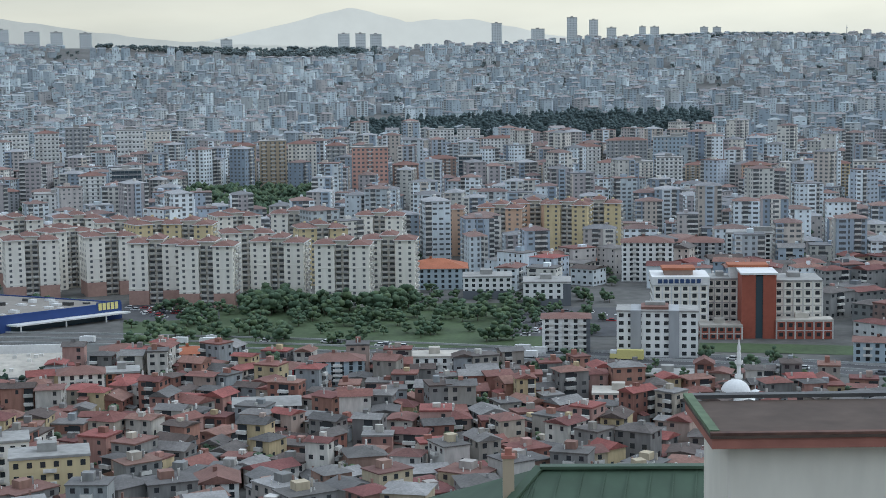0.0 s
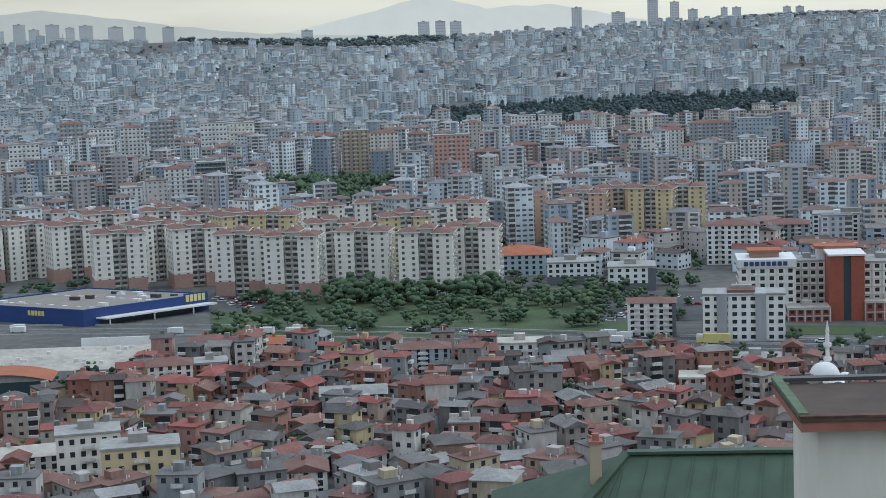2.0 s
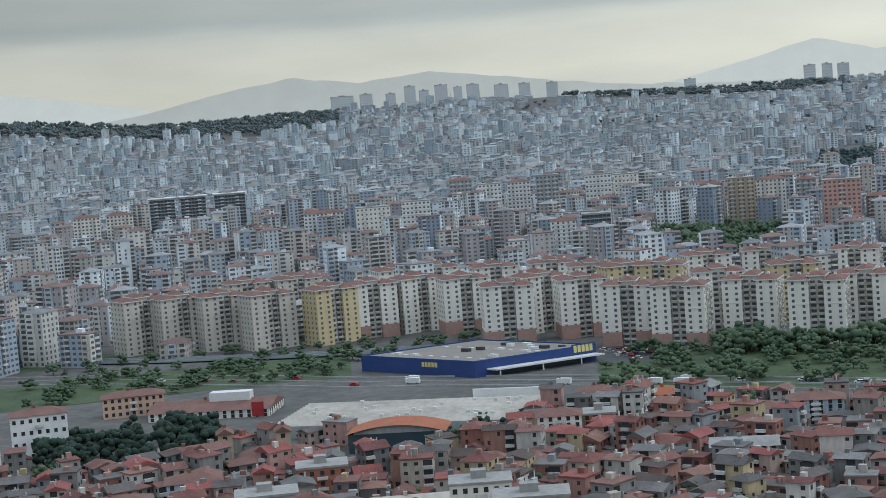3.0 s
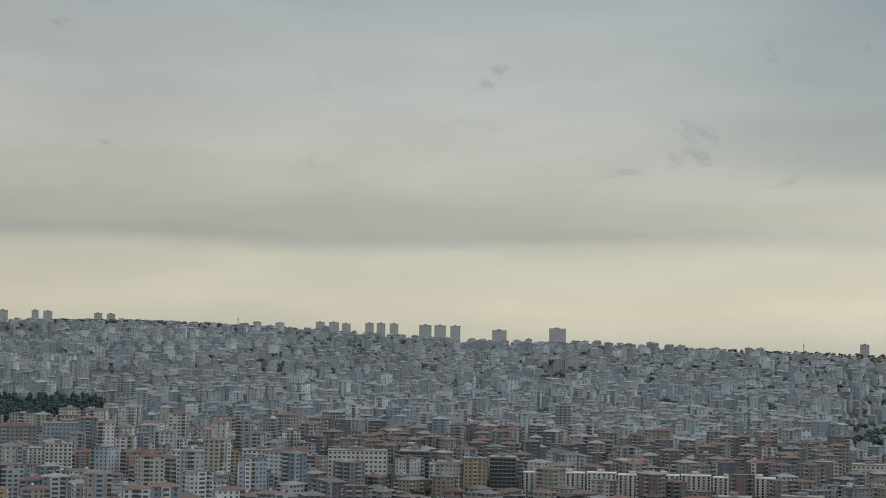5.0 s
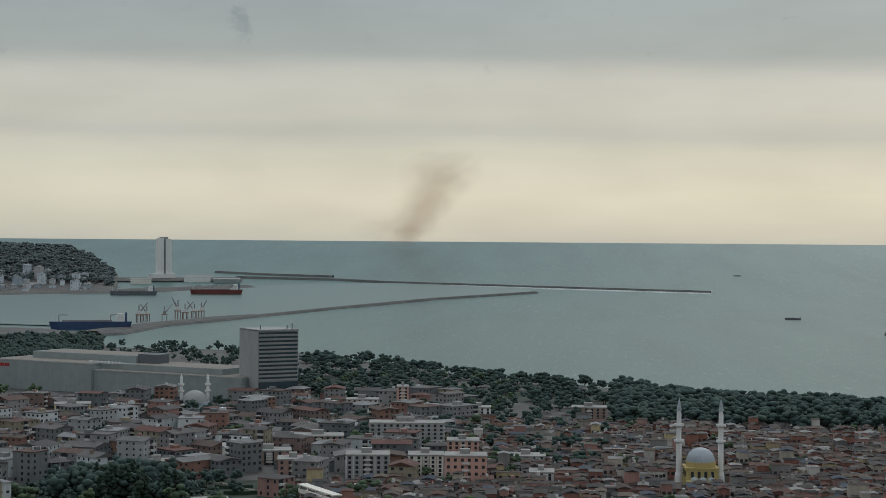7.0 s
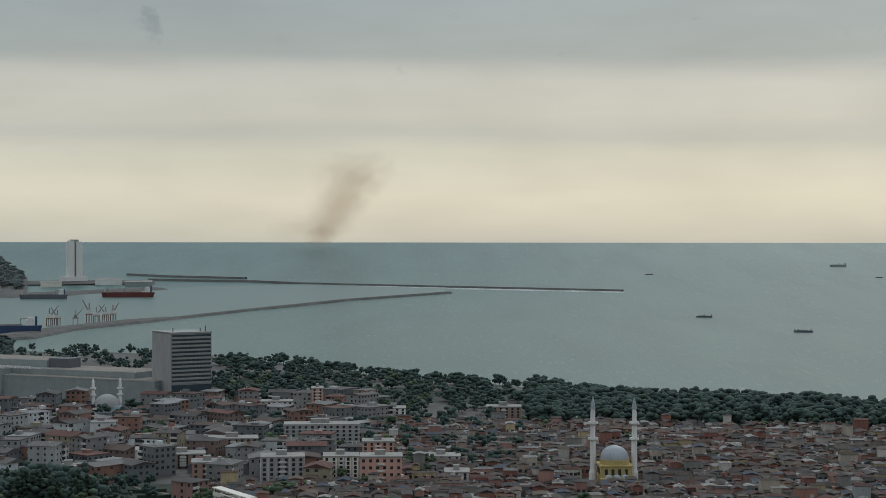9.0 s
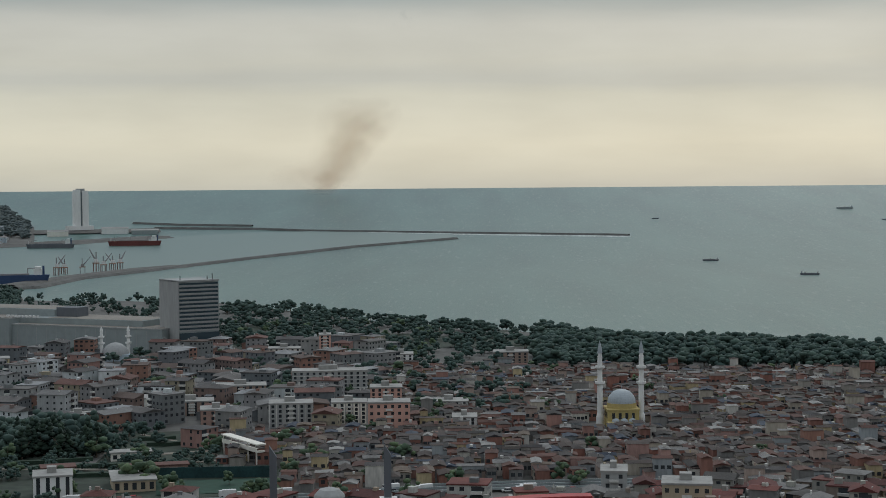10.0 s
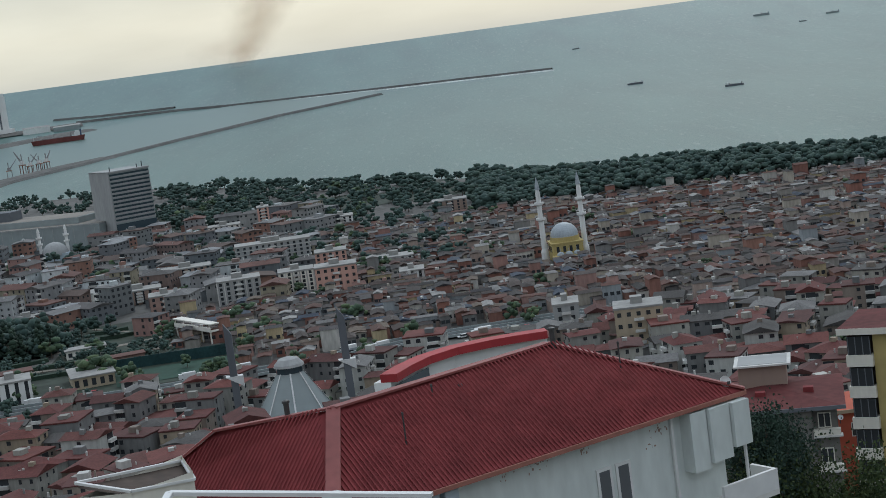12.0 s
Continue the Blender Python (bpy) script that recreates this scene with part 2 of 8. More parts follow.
def put_mesh(name, verts, quads, tris=(), mats=(), qm=None, tm=None, smooth=False):
    """A mesh from arrays of corners, four- and three-sided faces and their material slots."""
    me = bpy.data.meshes.new(name)
    verts = np.asarray(verts, dtype=np.float32).reshape(-1, 3)
    quads = np.asarray(quads, dtype=np.int32).reshape(-1, 4)
    tris = np.asarray(tris, dtype=np.int32).reshape(-1, 3)
    me.vertices.add(len(verts))
    me.vertices.foreach_set("co", verts.ravel())
    loops = np.concatenate([quads.ravel(), tris.ravel()])
    me.loops.add(len(loops))
    me.loops.foreach_set("vertex_index", loops)
    nq, nt = len(quads), len(tris)
    me.polygons.add(nq + nt)
    starts = np.concatenate([np.arange(nq) * 4, nq * 4 + np.arange(nt) * 3]).astype(np.int32)
    me.polygons.foreach_set("loop_start", starts)
    for m in mats:
        me.materials.append(m)
    if qm is not None or tm is not None:
        idx = np.concatenate([np.asarray(qm if qm is not None else np.zeros(nq), dtype=np.int32), np.asarray(tm if tm is not None else np.zeros(nt), dtype=np.int32)])
        me.polygons.foreach_set("material_index", idx)
    me.polygons.foreach_set("use_smooth", np.full(nq + nt, smooth, dtype=bool))
    me.update(calc_edges=True)
    me.validate()
    return me


class Soup:
    """Gathers many small solids into one mesh."""

    def __init__(self):
        self.v, self.q, self.t, self.qm, self.tm, self.n = [], [], [], [], [], 0

    def add(self, v, q=(), t=(), slot=0):
        v = np.asarray(v, dtype=float).reshape(-1, 3)
        q = np.asarray(q, dtype=int).reshape(-1, 4)
        t = np.asarray(t, dtype=int).reshape(-1, 3)
        self.v.append(v)
        self.q.append(q + self.n)
        self.t.append(t + self.n)
        self.qm.append(np.full(len(q), slot))
        self.tm.append(np.full(len(t), slot))
        self.n += len(v)

    def mesh(self, name, mats, smooth=False):
        return put_mesh(name, np.concatenate(self.v), np.concatenate(self.q), np.concatenate(self.t), mats, np.concatenate(self.qm), np.concatenate(self.tm), smooth)


BOXQ = [(0, 1, 5, 4), (1, 2, 6, 5), (2, 3, 7, 6), (3, 0, 4, 7), (4, 5, 6, 7), (3, 2, 1, 0)]


def box_pts(x0, x1, y0, y1, z0, z1):
    return np.array([(x0, y0, z0), (x1, y0, z0), (x1, y1, z0), (x0, y1, z0), (x0, y0, z1), (x1, y0, z1), (x1, y1, z1), (x0, y1, z1)], dtype=float)


def turn(v, rot, x, y, z):
    c, s = math.cos(rot), math.sin(rot)
    v = np.asarray(v, dtype=float)
    return np.stack([v[:, 0] * c - v[:, 1] * s + x, v[:, 0] * s + v[:, 1] * c + y, v[:, 2] + z], axis=1)


def hip_pts(w, d, z, h, over=0.5, gable=False):
    """A hipped or gabled roof on a w x d house: six corners and its faces."""
    a, b = w / 2 + over, d / 2 + over
    if w >= d:
        k = a if gable else max(a - b, 0.05)
        v = [(-a, -b, z), (a, -b, z), (a, b, z), (-a, b, z), (-k, 0, z + h), (k, 0, z + h)]
        q, t = [(0, 1, 5, 4), (2, 3, 4, 5), (3, 2, 1, 0)], [(1, 2, 5), (3, 0, 4)]
    else:
        k = b if gable else max(b - a, 0.05)
        v = [(-a, -b, z), (a, -b, z), (a, b, z), (-a, b, z), (0, -k, z + h), (0, k, z + h)]
        q, t = [(1, 2, 5, 4), (3, 0, 4, 5), (3, 2, 1, 0)], [(0, 1, 4), (2, 3, 5)]
    return v, q, t


def window_quads(w, d, z0, storeys, sh, bays_w, bays_d, ww, wh, sides=(0, 1, 2, 3), proud=0.07, skip=0.0, rng=random):
    """Window panes on the four faces of a w x d block standing on z0."""
    v, q = [], []
    for side in sides:
        length, off, bays = (w, d / 2, bays_w) if side in (0, 2) else (d, w / 2, bays_d)
        for f in range(storeys):
            zc = z0 + f * sh + sh * 0.55
            for b in range(bays):
                if skip and rng.random() < skip:
                    continue
                u = (b + 0.5) / bays * length - length / 2
                o = off + proud
                if side == 0:
                    p = [(u - ww / 2, -o), (u + ww / 2, -o)]
                elif side == 2:
                    p = [(u + ww / 2, o), (u - ww / 2, o)]
                elif side == 1:
                    p = [(o, u - ww / 2), (o, u + ww / 2)]
                else:
                    p = [(-o, u + ww / 2), (-o, u - ww / 2)]
                i = len(v)
                v += [(*p[0], zc - wh / 2), (*p[1], zc - wh / 2), (*p[1], zc + wh / 2), (*p[0], zc + wh / 2)]
                q.append((i, i + 1, i + 2, i + 3))
    return v, q


# ---- the lie of the land ----
CREST = [(-180, -.2), (-45.95, -1.1), (-45.3, -.62), (-44.5, -.3), (-40.7, -.18), (-36.9, -.05), (-33, .05), (-29, .08), (-26, .26), (-23, .2), (-19.5, .34), (-17.5, .44), (-13.6, .6), (-10, .68),
         (-7, .64), (-4.2, .56), (-1.5, .48), (1.2, .38), (2.5, .3), (7, .36), (9.8, .44), (12.3, .54), (16.4, .6), (20, .56), (22.6, .5), (26, .48), (29, .8), (31, .95), (40, .8), (180, .3)]
NEAR_COAST = [(-180, 1000), (-85, 1150), (-76, 1215), (-72, 1265), (-67, 1275), (-64.6, 1310), (-63.2, 1400), (-62.16, 1425), (-59.48, 1450), (-55.52, 1630), (-52.25, 1800), (-45.80, 1900), (-45.31, 2200), (-44.02, 2308),
              (-39.46, 2454), (-38.86, 2660), (-36.09, 2760), (-34.30, 2860), (-33.91, 6000), (180, 6000)]
FAR_COAST = [(-48.08, 3090), (-45.80, 3352), (-41.34, 3305), (-36.48, 3120), (-34.20, 2870), (-33.91, 2860)]
SLOPE = [(0, 104), (30, 104), (65, 98), (100, 84), (200, 52), (300, 25), (400, 12), (480, 8), (1100, 9), (1250, 17), (1700, 33), (2500, 62), (3200, 106)]


def crest_r(az):
    return table([(-180, 3900), (-47, 3900), (-36, 3800), (-28, 3700), (10, 3700), (30, 3500), (180, 3500)], az)


def land_z(az, r):
    base = table(SLOPE, min(r, 1100))
    rc = crest_r(az)
    zc = HC + rc * math.tan(radians(table(CREST, az)))
    if az < -34.2:
        near, fr = table(NEAR_COAST, az), table(FAR_COAST, az) if az > -48.5 else 9e9
        sea = sea_z(r)
        z1 = sea + max(-8, min(base if r < 2000 else 5, (near - r) * .12))
        z2 = -99
        if az > -46.0:
            k = max(0, min(1, (r - fr - 120) / (rc - fr - 120)))
            z2 = sea + max(-8, min(4, (r - fr) * .1)) if k <= 0 else sea_z(fr + 120) + 4 + (zc - sea_z(fr + 120) - 4) * k ** .8
            if r > rc:
                z2 = zc - (r - rc) * .25
        return max(z1, z2)
    z = base
    if r > 1100:
        z = table(SLOPE, min(r, 3200))
        mixk = max(0, min(1, (r - 1300) / 900))
        lift = (zc - 160) * mixk
        z += lift * .75 * min(1, (r - 1100) / 1500)
        if r > 2400:
            k = min(1, (r - 2400) / (rc - 2400))
            z24 = table(SLOPE, 2400) + (zc - 160) * .75 * min(1, 1300 / 1500)
            z = z24 + (zc - z24) * (k ** 1.15)
        if r > rc:
            z = zc - (r - rc) * .12
    return z


def make_ground():
    azs = np.concatenate([np.arange(-180, -84, 6), np.arange(-84, 36, 0.4), np.arange(36, 181, 6)])
    rs = np.concatenate([[0.0, 4.0], np.arange(15, 120, 8), np.arange(120, 1200, 20), np.arange(1200, 2600, 25), np.arange(2600, 4060, 35), [4200, 4500, 4840]])
    v = []
    for r in rs:
        for a in azs:
            z = land_z(a, r)
            z += noise.noise(Vector((a * .2, r * .004, 0))) * min(6, r * .003) * (1 if r > 1500 and a > -34 else .1)
            v.append(at(a, r, z))
    na = len(azs)
    i, j = np.meshgrid(np.arange(len(rs) - 1), np.arange(na - 1), indexing="ij")
    o = (i * na + j).ravel()
    q = np.stack([o, o + na, o + na + 1, o + 1], axis=1)[:, ::-1]
    ob = new("ground", put_mesh("ground", np.array([tuple(p) for p in v]), q, mats=[SOIL], smooth=True))
    return tagged(ob, "grey-brown town ground sloping down to the coast", "ground", kind="structure")


def make_sea():
    azs = np.arange(-180, 181, 2.0)
    rs = np.concatenate([[1000, 1300, 1800, 2300, 2600], np.linspace(2650, 4850, 60)])
    v = [tuple(at(a, r, sea_z(r))) for r in rs for a in azs]
    na = len(azs)
    i, j = np.meshgrid(np.arange(len(rs) - 1), np.arange(na - 1), indexing="ij")
    o = (i * na + j).ravel()
    ob = new("sea", put_mesh("sea", v, np.stack([o + 1, o + na + 1, o + na, o], axis=1), mats=[SEA], smooth=True))
    return tagged(ob, "grey-green sea with small waves reaching the horizon", "sea", kind="structure")


make_ground()
make_sea()

# ---- where nothing of the loose town stands: (bearing from, to, distance from, to) ----
CLEAR = [(-9.3, 3.4, 1790, 2090), (2.2, 12.6, 3500, 3720), (19.5, 34, 3250, 3640), (-3.6, 11.2, 640, 790), (4.3, 9.1, 1170, 1340), (-54.4, -42, 628, 700), (-52.4, -42, 700, 755), (-51, -42, 755, 805), (-64, -52.3, 1250, 1900), (-86, -63.3, 1045, 1400),
         (-46, -39, 1480, 2300), (-40, -34.4, 2000, 2760), (24.3, 31.2, 596, 668), (-60.5, -43.5, 588, 640), (-50.1, -47.4, 1075, 1160)]
SPOTS = []  # (x, y, radius)
RAIL_LINE = [(-80, 652), (-66, 646), (-60, 635), (-57, 620), (-52, 614), (-44, 626), (-40, 650)]
ROAD_LINE = [(-30, 600), (-15.1, 621), (-4.14, 642), (3.78, 672), (9.65, 698), (15.3, 729), (19.6, 752), (24, 795), (32, 880), (40, 960)]


def free(az, r, x, y, rad, zones=True):
    for a0, a1, r0, r1 in CLEAR if zones else ():
        if a0 < az < a1 and r0 < r < r1:
            return False
    if zones and (az > -20 and -33 - rad * .6 < r - table(ROAD_LINE, az) < 17 + rad * .6 or az < -43.5 and az > -70 and abs(r - table(RAIL_LINE, az)) < 15):
        return False
    for sx, sy, sr in SPOTS:
        if (x - sx) ** 2 + (y - sy) ** 2 < (sr + rad) ** 2:
            return False
    return True


def plots(az0, az1, r0, r1, step, depth, rng, jitter=.25, clear=True):
    """Building plots in rows across a sector."""
    r = r0
    while r < r1:
        st = step(r) if callable(step) else step
        dp = depth(r) if callable(depth) else depth
        da = math.degrees(st / r)
        a = az0 + rng.random() * da
        while a < az1:
            aa, rr = a + rng.uniform(-jitter, jitter) * da, r + rng.uniform(-jitter, jitter) * dp
            p = at(aa, rr)
            if not clear or free(aa, rr, p.x, p.y, st * .4):
                yield aa, rr, p.x, p.y
            a += da
        r += dp


def street_turn(x, y):
    """The street grid's direction, which changes from quarter to quarter."""
    k = noise.noise(Vector((x * .0021 + 7, y * .0021, 3)))
    return round(k * 5) * .32 + .2


def block(soup, x, y, z, w, d, h, rot, storeys, roof, bays, ww=1.3, wh=1.4, sides=(0, 1, 2, 3), rng=random, balcony=0, slots=(0, 1, 2, 3), sink=6, roof_h=2.2, bay_fronts=0, skip=.08):
    """One building into a soup: walls with projecting bays, roof with its clutter, panes, and balcony stacks with their dark doorways."""

    def add(b, slot, faces=BOXQ[:5]):
        soup.add(turn(box_pts(*b), rot, x, y, z), faces, slot=slot)

    def on_side(side, u, half, o0, o1, z0, z1):
        """A box on one face, u metres along it."""
        off = d / 2 if side in (0, 2) else w / 2
        sg = -1 if side in (0, 3) else 1
        a, b = sorted((sg * (off + o0), sg * (off + o1)))
        return (u - half, u + half, a, b, z0, z1) if side in (0, 2) else (a, b, u - half, u + half, z0, z1)

    add((-w / 2, w / 2, -d / 2, d / 2, -sink, h), slots[0])
    sh = h / storeys
    if roof == "flat":
        add((-w / 2 - .25, w / 2 + .25, -d / 2 - .25, d / 2 + .25, h, h + .5), slots[1])
        u, v = rng.uniform(-.25, .1) * w, rng.uniform(-.25, .1) * d
        add((u, u + w * .22, v, v + d * .26, h + .5, h + rng.uniform(1.6, 2.7)), slots[0])
    else:
        v, q, t = hip_pts(w, d, h, roof_h, .6, roof == "gable")
        soup.add(turn(v, rot, x, y, z), q, t, slot=slots[1])
        if storeys > 3:
            u = rng.uniform(-.3, .2) * w
            add((u, u + 1.6, -.7, .9, h + roof_h * .3, h + roof_h + .9), slots[0])
    v, q = window_quads(w, d, 0, storeys, sh, bays[0], bays[1], ww, wh, sides, skip=skip, rng=rng)
    if v:
        soup.add(turn(v, rot, x, y, z), q, slot=slots[2])
    for side in sides:
        length = w if side in (0, 2) else d
        if bay_fronts and rng.random() < bay_fronts:
            half = length * rng.uniform(.1, .2)
            u = rng.choice((-1, 0, 1)) * (length / 2 - half)
            add(on_side(side, u, half, 0, 1.1, sh, h - .1), slots[0])
            for f in range(1, storeys):
                add(on_side(side, u, half * .62, 1.1, 1.16, f * sh + sh * .3, f * sh + sh * .78), slots[2])
    for b in range(balcony):
        side = sides[b % len(sides)]
        length = w if side in (0, 2) else d
        bw = min(rng.uniform(2.6, 4.4), length * .36)
        u = rng.choice((-1, 1)) * (length / 2 - bw / 2) if rng.random() < .5 else rng.uniform(-.3, .3) * length
        for f in range(1, storeys):
            z0 = f * sh
            add(on_side(side, u, bw / 2, .12, 1.3, z0 - .1, z0 + .9), slots[3])
            add(on_side(side, u, bw / 2 - .1, 0, .12, z0 + .1, z0 + sh - .25), slots[2])


def facing(x, y, rot):
    """The sides of a block that look towards the terrace of the viewpoint."""
    out = []
    for side, (nx, ny) in enumerate(((0, -1), (1, 0), (0, 1), (-1, 0))):
        c, s = math.cos(rot), math.sin(rot)
        if (nx * c - ny * s) * -x + (nx * s + ny * c) * -y > 0:
            out.append(side)
    return out


# HEROES-BEGIN
# ---- building kit ----
PLASTER = {
    "cream": mat("cream_plaster", [(.76, .73, .66)], grain=2, amount=.12, streak=5), "white": mat("white_plaster", [(.74, .74, .72)], grain=2, amount=.1, streak=5),
    "yellow": mat("yellow_plaster", [(.60, .50, .30)], grain=2, amount=.12, streak=5), "peach": mat("peach_plaster", [(.58, .40, .29)], grain=2, amount=.12, streak=5),
    "pink": mat("pink_plaster", [(.55, .33, .27)], grain=2, amount=.14, streak=5), "grey": mat("grey_plaster", [(.34, .35, .36)], grain=2, amount=.14, streak=5),
    "dark": mat("dark_cladding", [(.13, .14, .155)], grain=2, amount=.14, streak=5), "brick": mat("brick_red_cladding", [(.30, .09, .06)], grain=1.5, amount=.15),
    "orange": mat("orange_plaster", [(.42, .10, .06)], grain=1.5, amount=.15), "blue": mat("blue_panels", [(.03, .06, .19)], grain=3, amount=.12, rough=.5),
    "bluegrey": mat("blue_grey_plaster", [(.40, .47, .52)], grain=2, amount=.1), "concrete": mat("bare_concrete", [(.34, .345, .34)], grain=1.5, amount=.2, streak=5),
    "palegreen": mat("pale_green_wall", [(.52, .58, .55)], grain=1.2, amount=.12, streak=4), "panelgrey": mat("grey_cladding_panels", [(.285, .32, .32)], grain=5, amount=.14),
    "tan": mat("tan_plaster", [(.44, .36, .26)], grain=1.5, amount=.16, streak=4), "brown": mat("brown_plaster", [(.30, .22, .18)], grain=1.5, amount=.15, streak=4),
    "estatebay": mat("grey_beige_recess", [(.52, .49, .43)], grain=2, amount=.15, streak=5), "estatebeige": mat("beige_grey_plaster", [(.56, .52, .46)], grain=2, amount=.14, streak=5), "baseplinth": mat("pink_stone_plinth", [(.37, .24, .20)], grain=1.5, amount=.2), "sand": mat("sandstone_yellow", [(.45, .36, .15)], grain=1.2, amount=.18),
    "brickraw": mat("bare_hollow_brick", [(.33, .14, .085)], grain=.5, amount=.3), "red": mat("red_sheet", [(.34, .035, .04)], grain=1, amount=.2, rough=.6),
}
# skyline towers: wall colour paled to carry the haze
HAZED_TOWER = mat("pale_tower_render", [(.62, .64, .64)], grain=3, amount=.1, streak=4)
TILE_RED = mat("red_brown_tiles", [(.18, .10, .083)], grain=.7, amount=.3)
TILE_ORANGE = mat("orange_tiles", [(.33, .12, .065)], grain=.7, amount=.25)
ROOF_GREY = mat("grey_flat_roof", [(.30, .295, .28)], grain=2, amount=.3)
ROOF_WHITE = mat("white_sheet_roof", [(.48, .455, .41), (.44, .41, .36), (.52, .50, .46)], grain=2.5, amount=.3)
ROOF_BEIGE = mat("gravel_roof", [(.23, .21, .185)], grain=2, amount=.2)
LEAD = mat("lead_dome", [(.36, .40, .43)], grain=.8, amount=.2, rough=.5)
WHITE_METAL = mat("white_metal", [(.66, .66, .65)], grain=.8, amount=.12, rough=.5)
DARK_METAL = mat("dark_metal", [(.06, .06, .06)], grain=.5, amount=.3, rough=.5)
STEEL_BLUE = mat("ship_hull_blue", [(.04, .07, .15)], grain=3, amount=.2, rough=.5)
RUST = mat("crane_paint", [(.30, .17, .12), (.26, .25, .25), (.22, .10, .08)], grain=1, amount=.3)
GLASS_BLUE = glass_mat("curtain_glass", (.045, .07, .085), .1)
SIGN_YELLOW = mat("yellow_sign", [(.62, .55, .22)], grain=.6, amount=.1)
SIGN_BLUE = mat("dark_blue_lettering", [(.04, .07, .16)], grain=.6, amount=.1)


def part(name, geo, material, parent, label="", kind=""):
    """One mesh object under a thing. geo: a Soup, a bmesh or a mesh."""
    mats = list(material) if isinstance(material, (list, tuple)) else [material]
    if isinstance(geo, Soup):
        me = geo.mesh(name, mats)
    elif isinstance(geo, bmesh.types.BMesh):
        me = bpy.data.meshes.new(name)
        geo.to_mesh(me)
        geo.free()
        for m in mats:
            me.materials.append(m)
    else:
        me = geo
    ob = new(name, me)
    ob.parent = parent
    return tagged(ob, label, kind=kind)


def thing(name, label, category, x, y, z, rot=0.0, group=""):
    ob = new(name)
    ob.matrix_basis = Matrix.Translation((x, y, z)) @ Matrix.Rotation(rot, 4, "Z")
    return tagged(ob, label, category, group)


def boxes(*bs):
    s = Soup()
    for b in bs:
        s.add(box_pts(*b), BOXQ)
    return s


def front(azl, rl, azr, rr):
    """The line of a front from its left to its right end: middle, width, turn."""
    a, b = at(azl, rl), at(azr, rr)
    u = b - a
    m = (a + b) / 2
    return m.x, m.y, u.length, math.atan2(u.y, u.x)


def lathe(profile, seg=20, x=0, y=0):
    s = Soup()
    v, q = [], []
    for r, z in profile:
        for i in range(seg):
            a = 2 * math.pi * i / seg
            v.append((x + r * math.cos(a), y + r * math.sin(a), z))
    for k in range(len(profile) - 1):
        for i in range(seg):
            j = (i + 1) % seg
            q.append((k * seg + i, k * seg + j, (k + 1) * seg + j, (k + 1) * seg + i))
    s.add(v, q)
    return s


def wing(root, x0, x1, y0, y1, z0, z1, storeys, wall, roof="flat", roof_mat=None, ww=1.4, wh=1.5, pitch=3.2, glass=None, bands=False, balcony=(), wname="wall", rh=2.5, piers=False, frames=None):
    """A rectangular wing of a building: walls, roof, panes and balcony stacks, as parts under root."""
    w, d, h = x1 - x0, y1 - y0, z1 - z0
    cx, cy = (x0 + x1) / 2, (y0 + y1) / 2
    part(wname, boxes((x0, x1, y0, y1, z0 - 4, z1)), wall, root)
    s = Soup()
    sh = h / storeys
    if bands:
        for f in range(storeys):
            s.add(box_pts(x0 - .22, x1 + .22, y0 - .22, y1 + .22, z0 + (f + 1) * sh - .35, z0 + (f + 1) * sh), BOXQ)
    if piers:
        n = max(2, int(w / pitch))
        for i in range(n + 1):
            u = x0 + w * i / n
            s.add(box_pts(u - .3, u + .3, y0 - .3, y0 + .1, z0, z1), BOXQ)
    if s.v:
        part("wall_grid", s, frames or CONCRETE, root, kind="stuff")
    if roof == "flat":
        part("roof", boxes((x0 - .3, x1 + .3, y0 - .3, y1 + .3, z1 + .004, z1 + .7), (cx - w * .15, cx + w * .1, cy - d * .1, cy + d * .2, z1 + .7, z1 + 3)), roof_mat or ROOF_GREY, root)
    elif roof:
        v, q, t = hip_pts(w, d, z1 + .004, rh, .7, roof == "gable")
        r = Soup()
        r.add(np.array(v) + (cx, cy, 0), q, t)
        r.add(box_pts(cx - w * .1, cx - w * .1 + 1.2, cy - .5, cy + .6, z1 + rh * .3, z1 + rh + 1.0), BOXQ)
        part("roof", r, roof_mat or TILE_RED, root)
    v, q = window_quads(w, d, z0, storeys, sh, max(1, int(w / pitch)), max(1, int(d / pitch)), ww, wh)
    g = Soup()
    g.add(np.array(v) + (cx, cy, 0), q)
    part("window_panes", g, glass or GLASS, root, kind="stuff")
    for u, bw in balcony:
        b = boxes((x0 + u, x0 + u + bw, y0 - 1.3, y0 - .004, -.12, .05), (x0 + u, x0 + u + bw, y0 - 1.35, y0 - 1.22, .054, .95)).mesh("balcony", [frames or CONCRETE])
        for f in range(1, storeys):
            part("balcony", b, CONCRETE, root).location.z = z0 + f * sh


def claim(x, y, rad):
    SPOTS.append((x, y, rad))


def find_r(az, el, r0=900):
    """The distance at which the ground is met at that height angle."""
    r = r0
    while r < 4000 and (land_z(az, r) - HC) / r < math.tan(radians(el)):
        r += 10
    return r


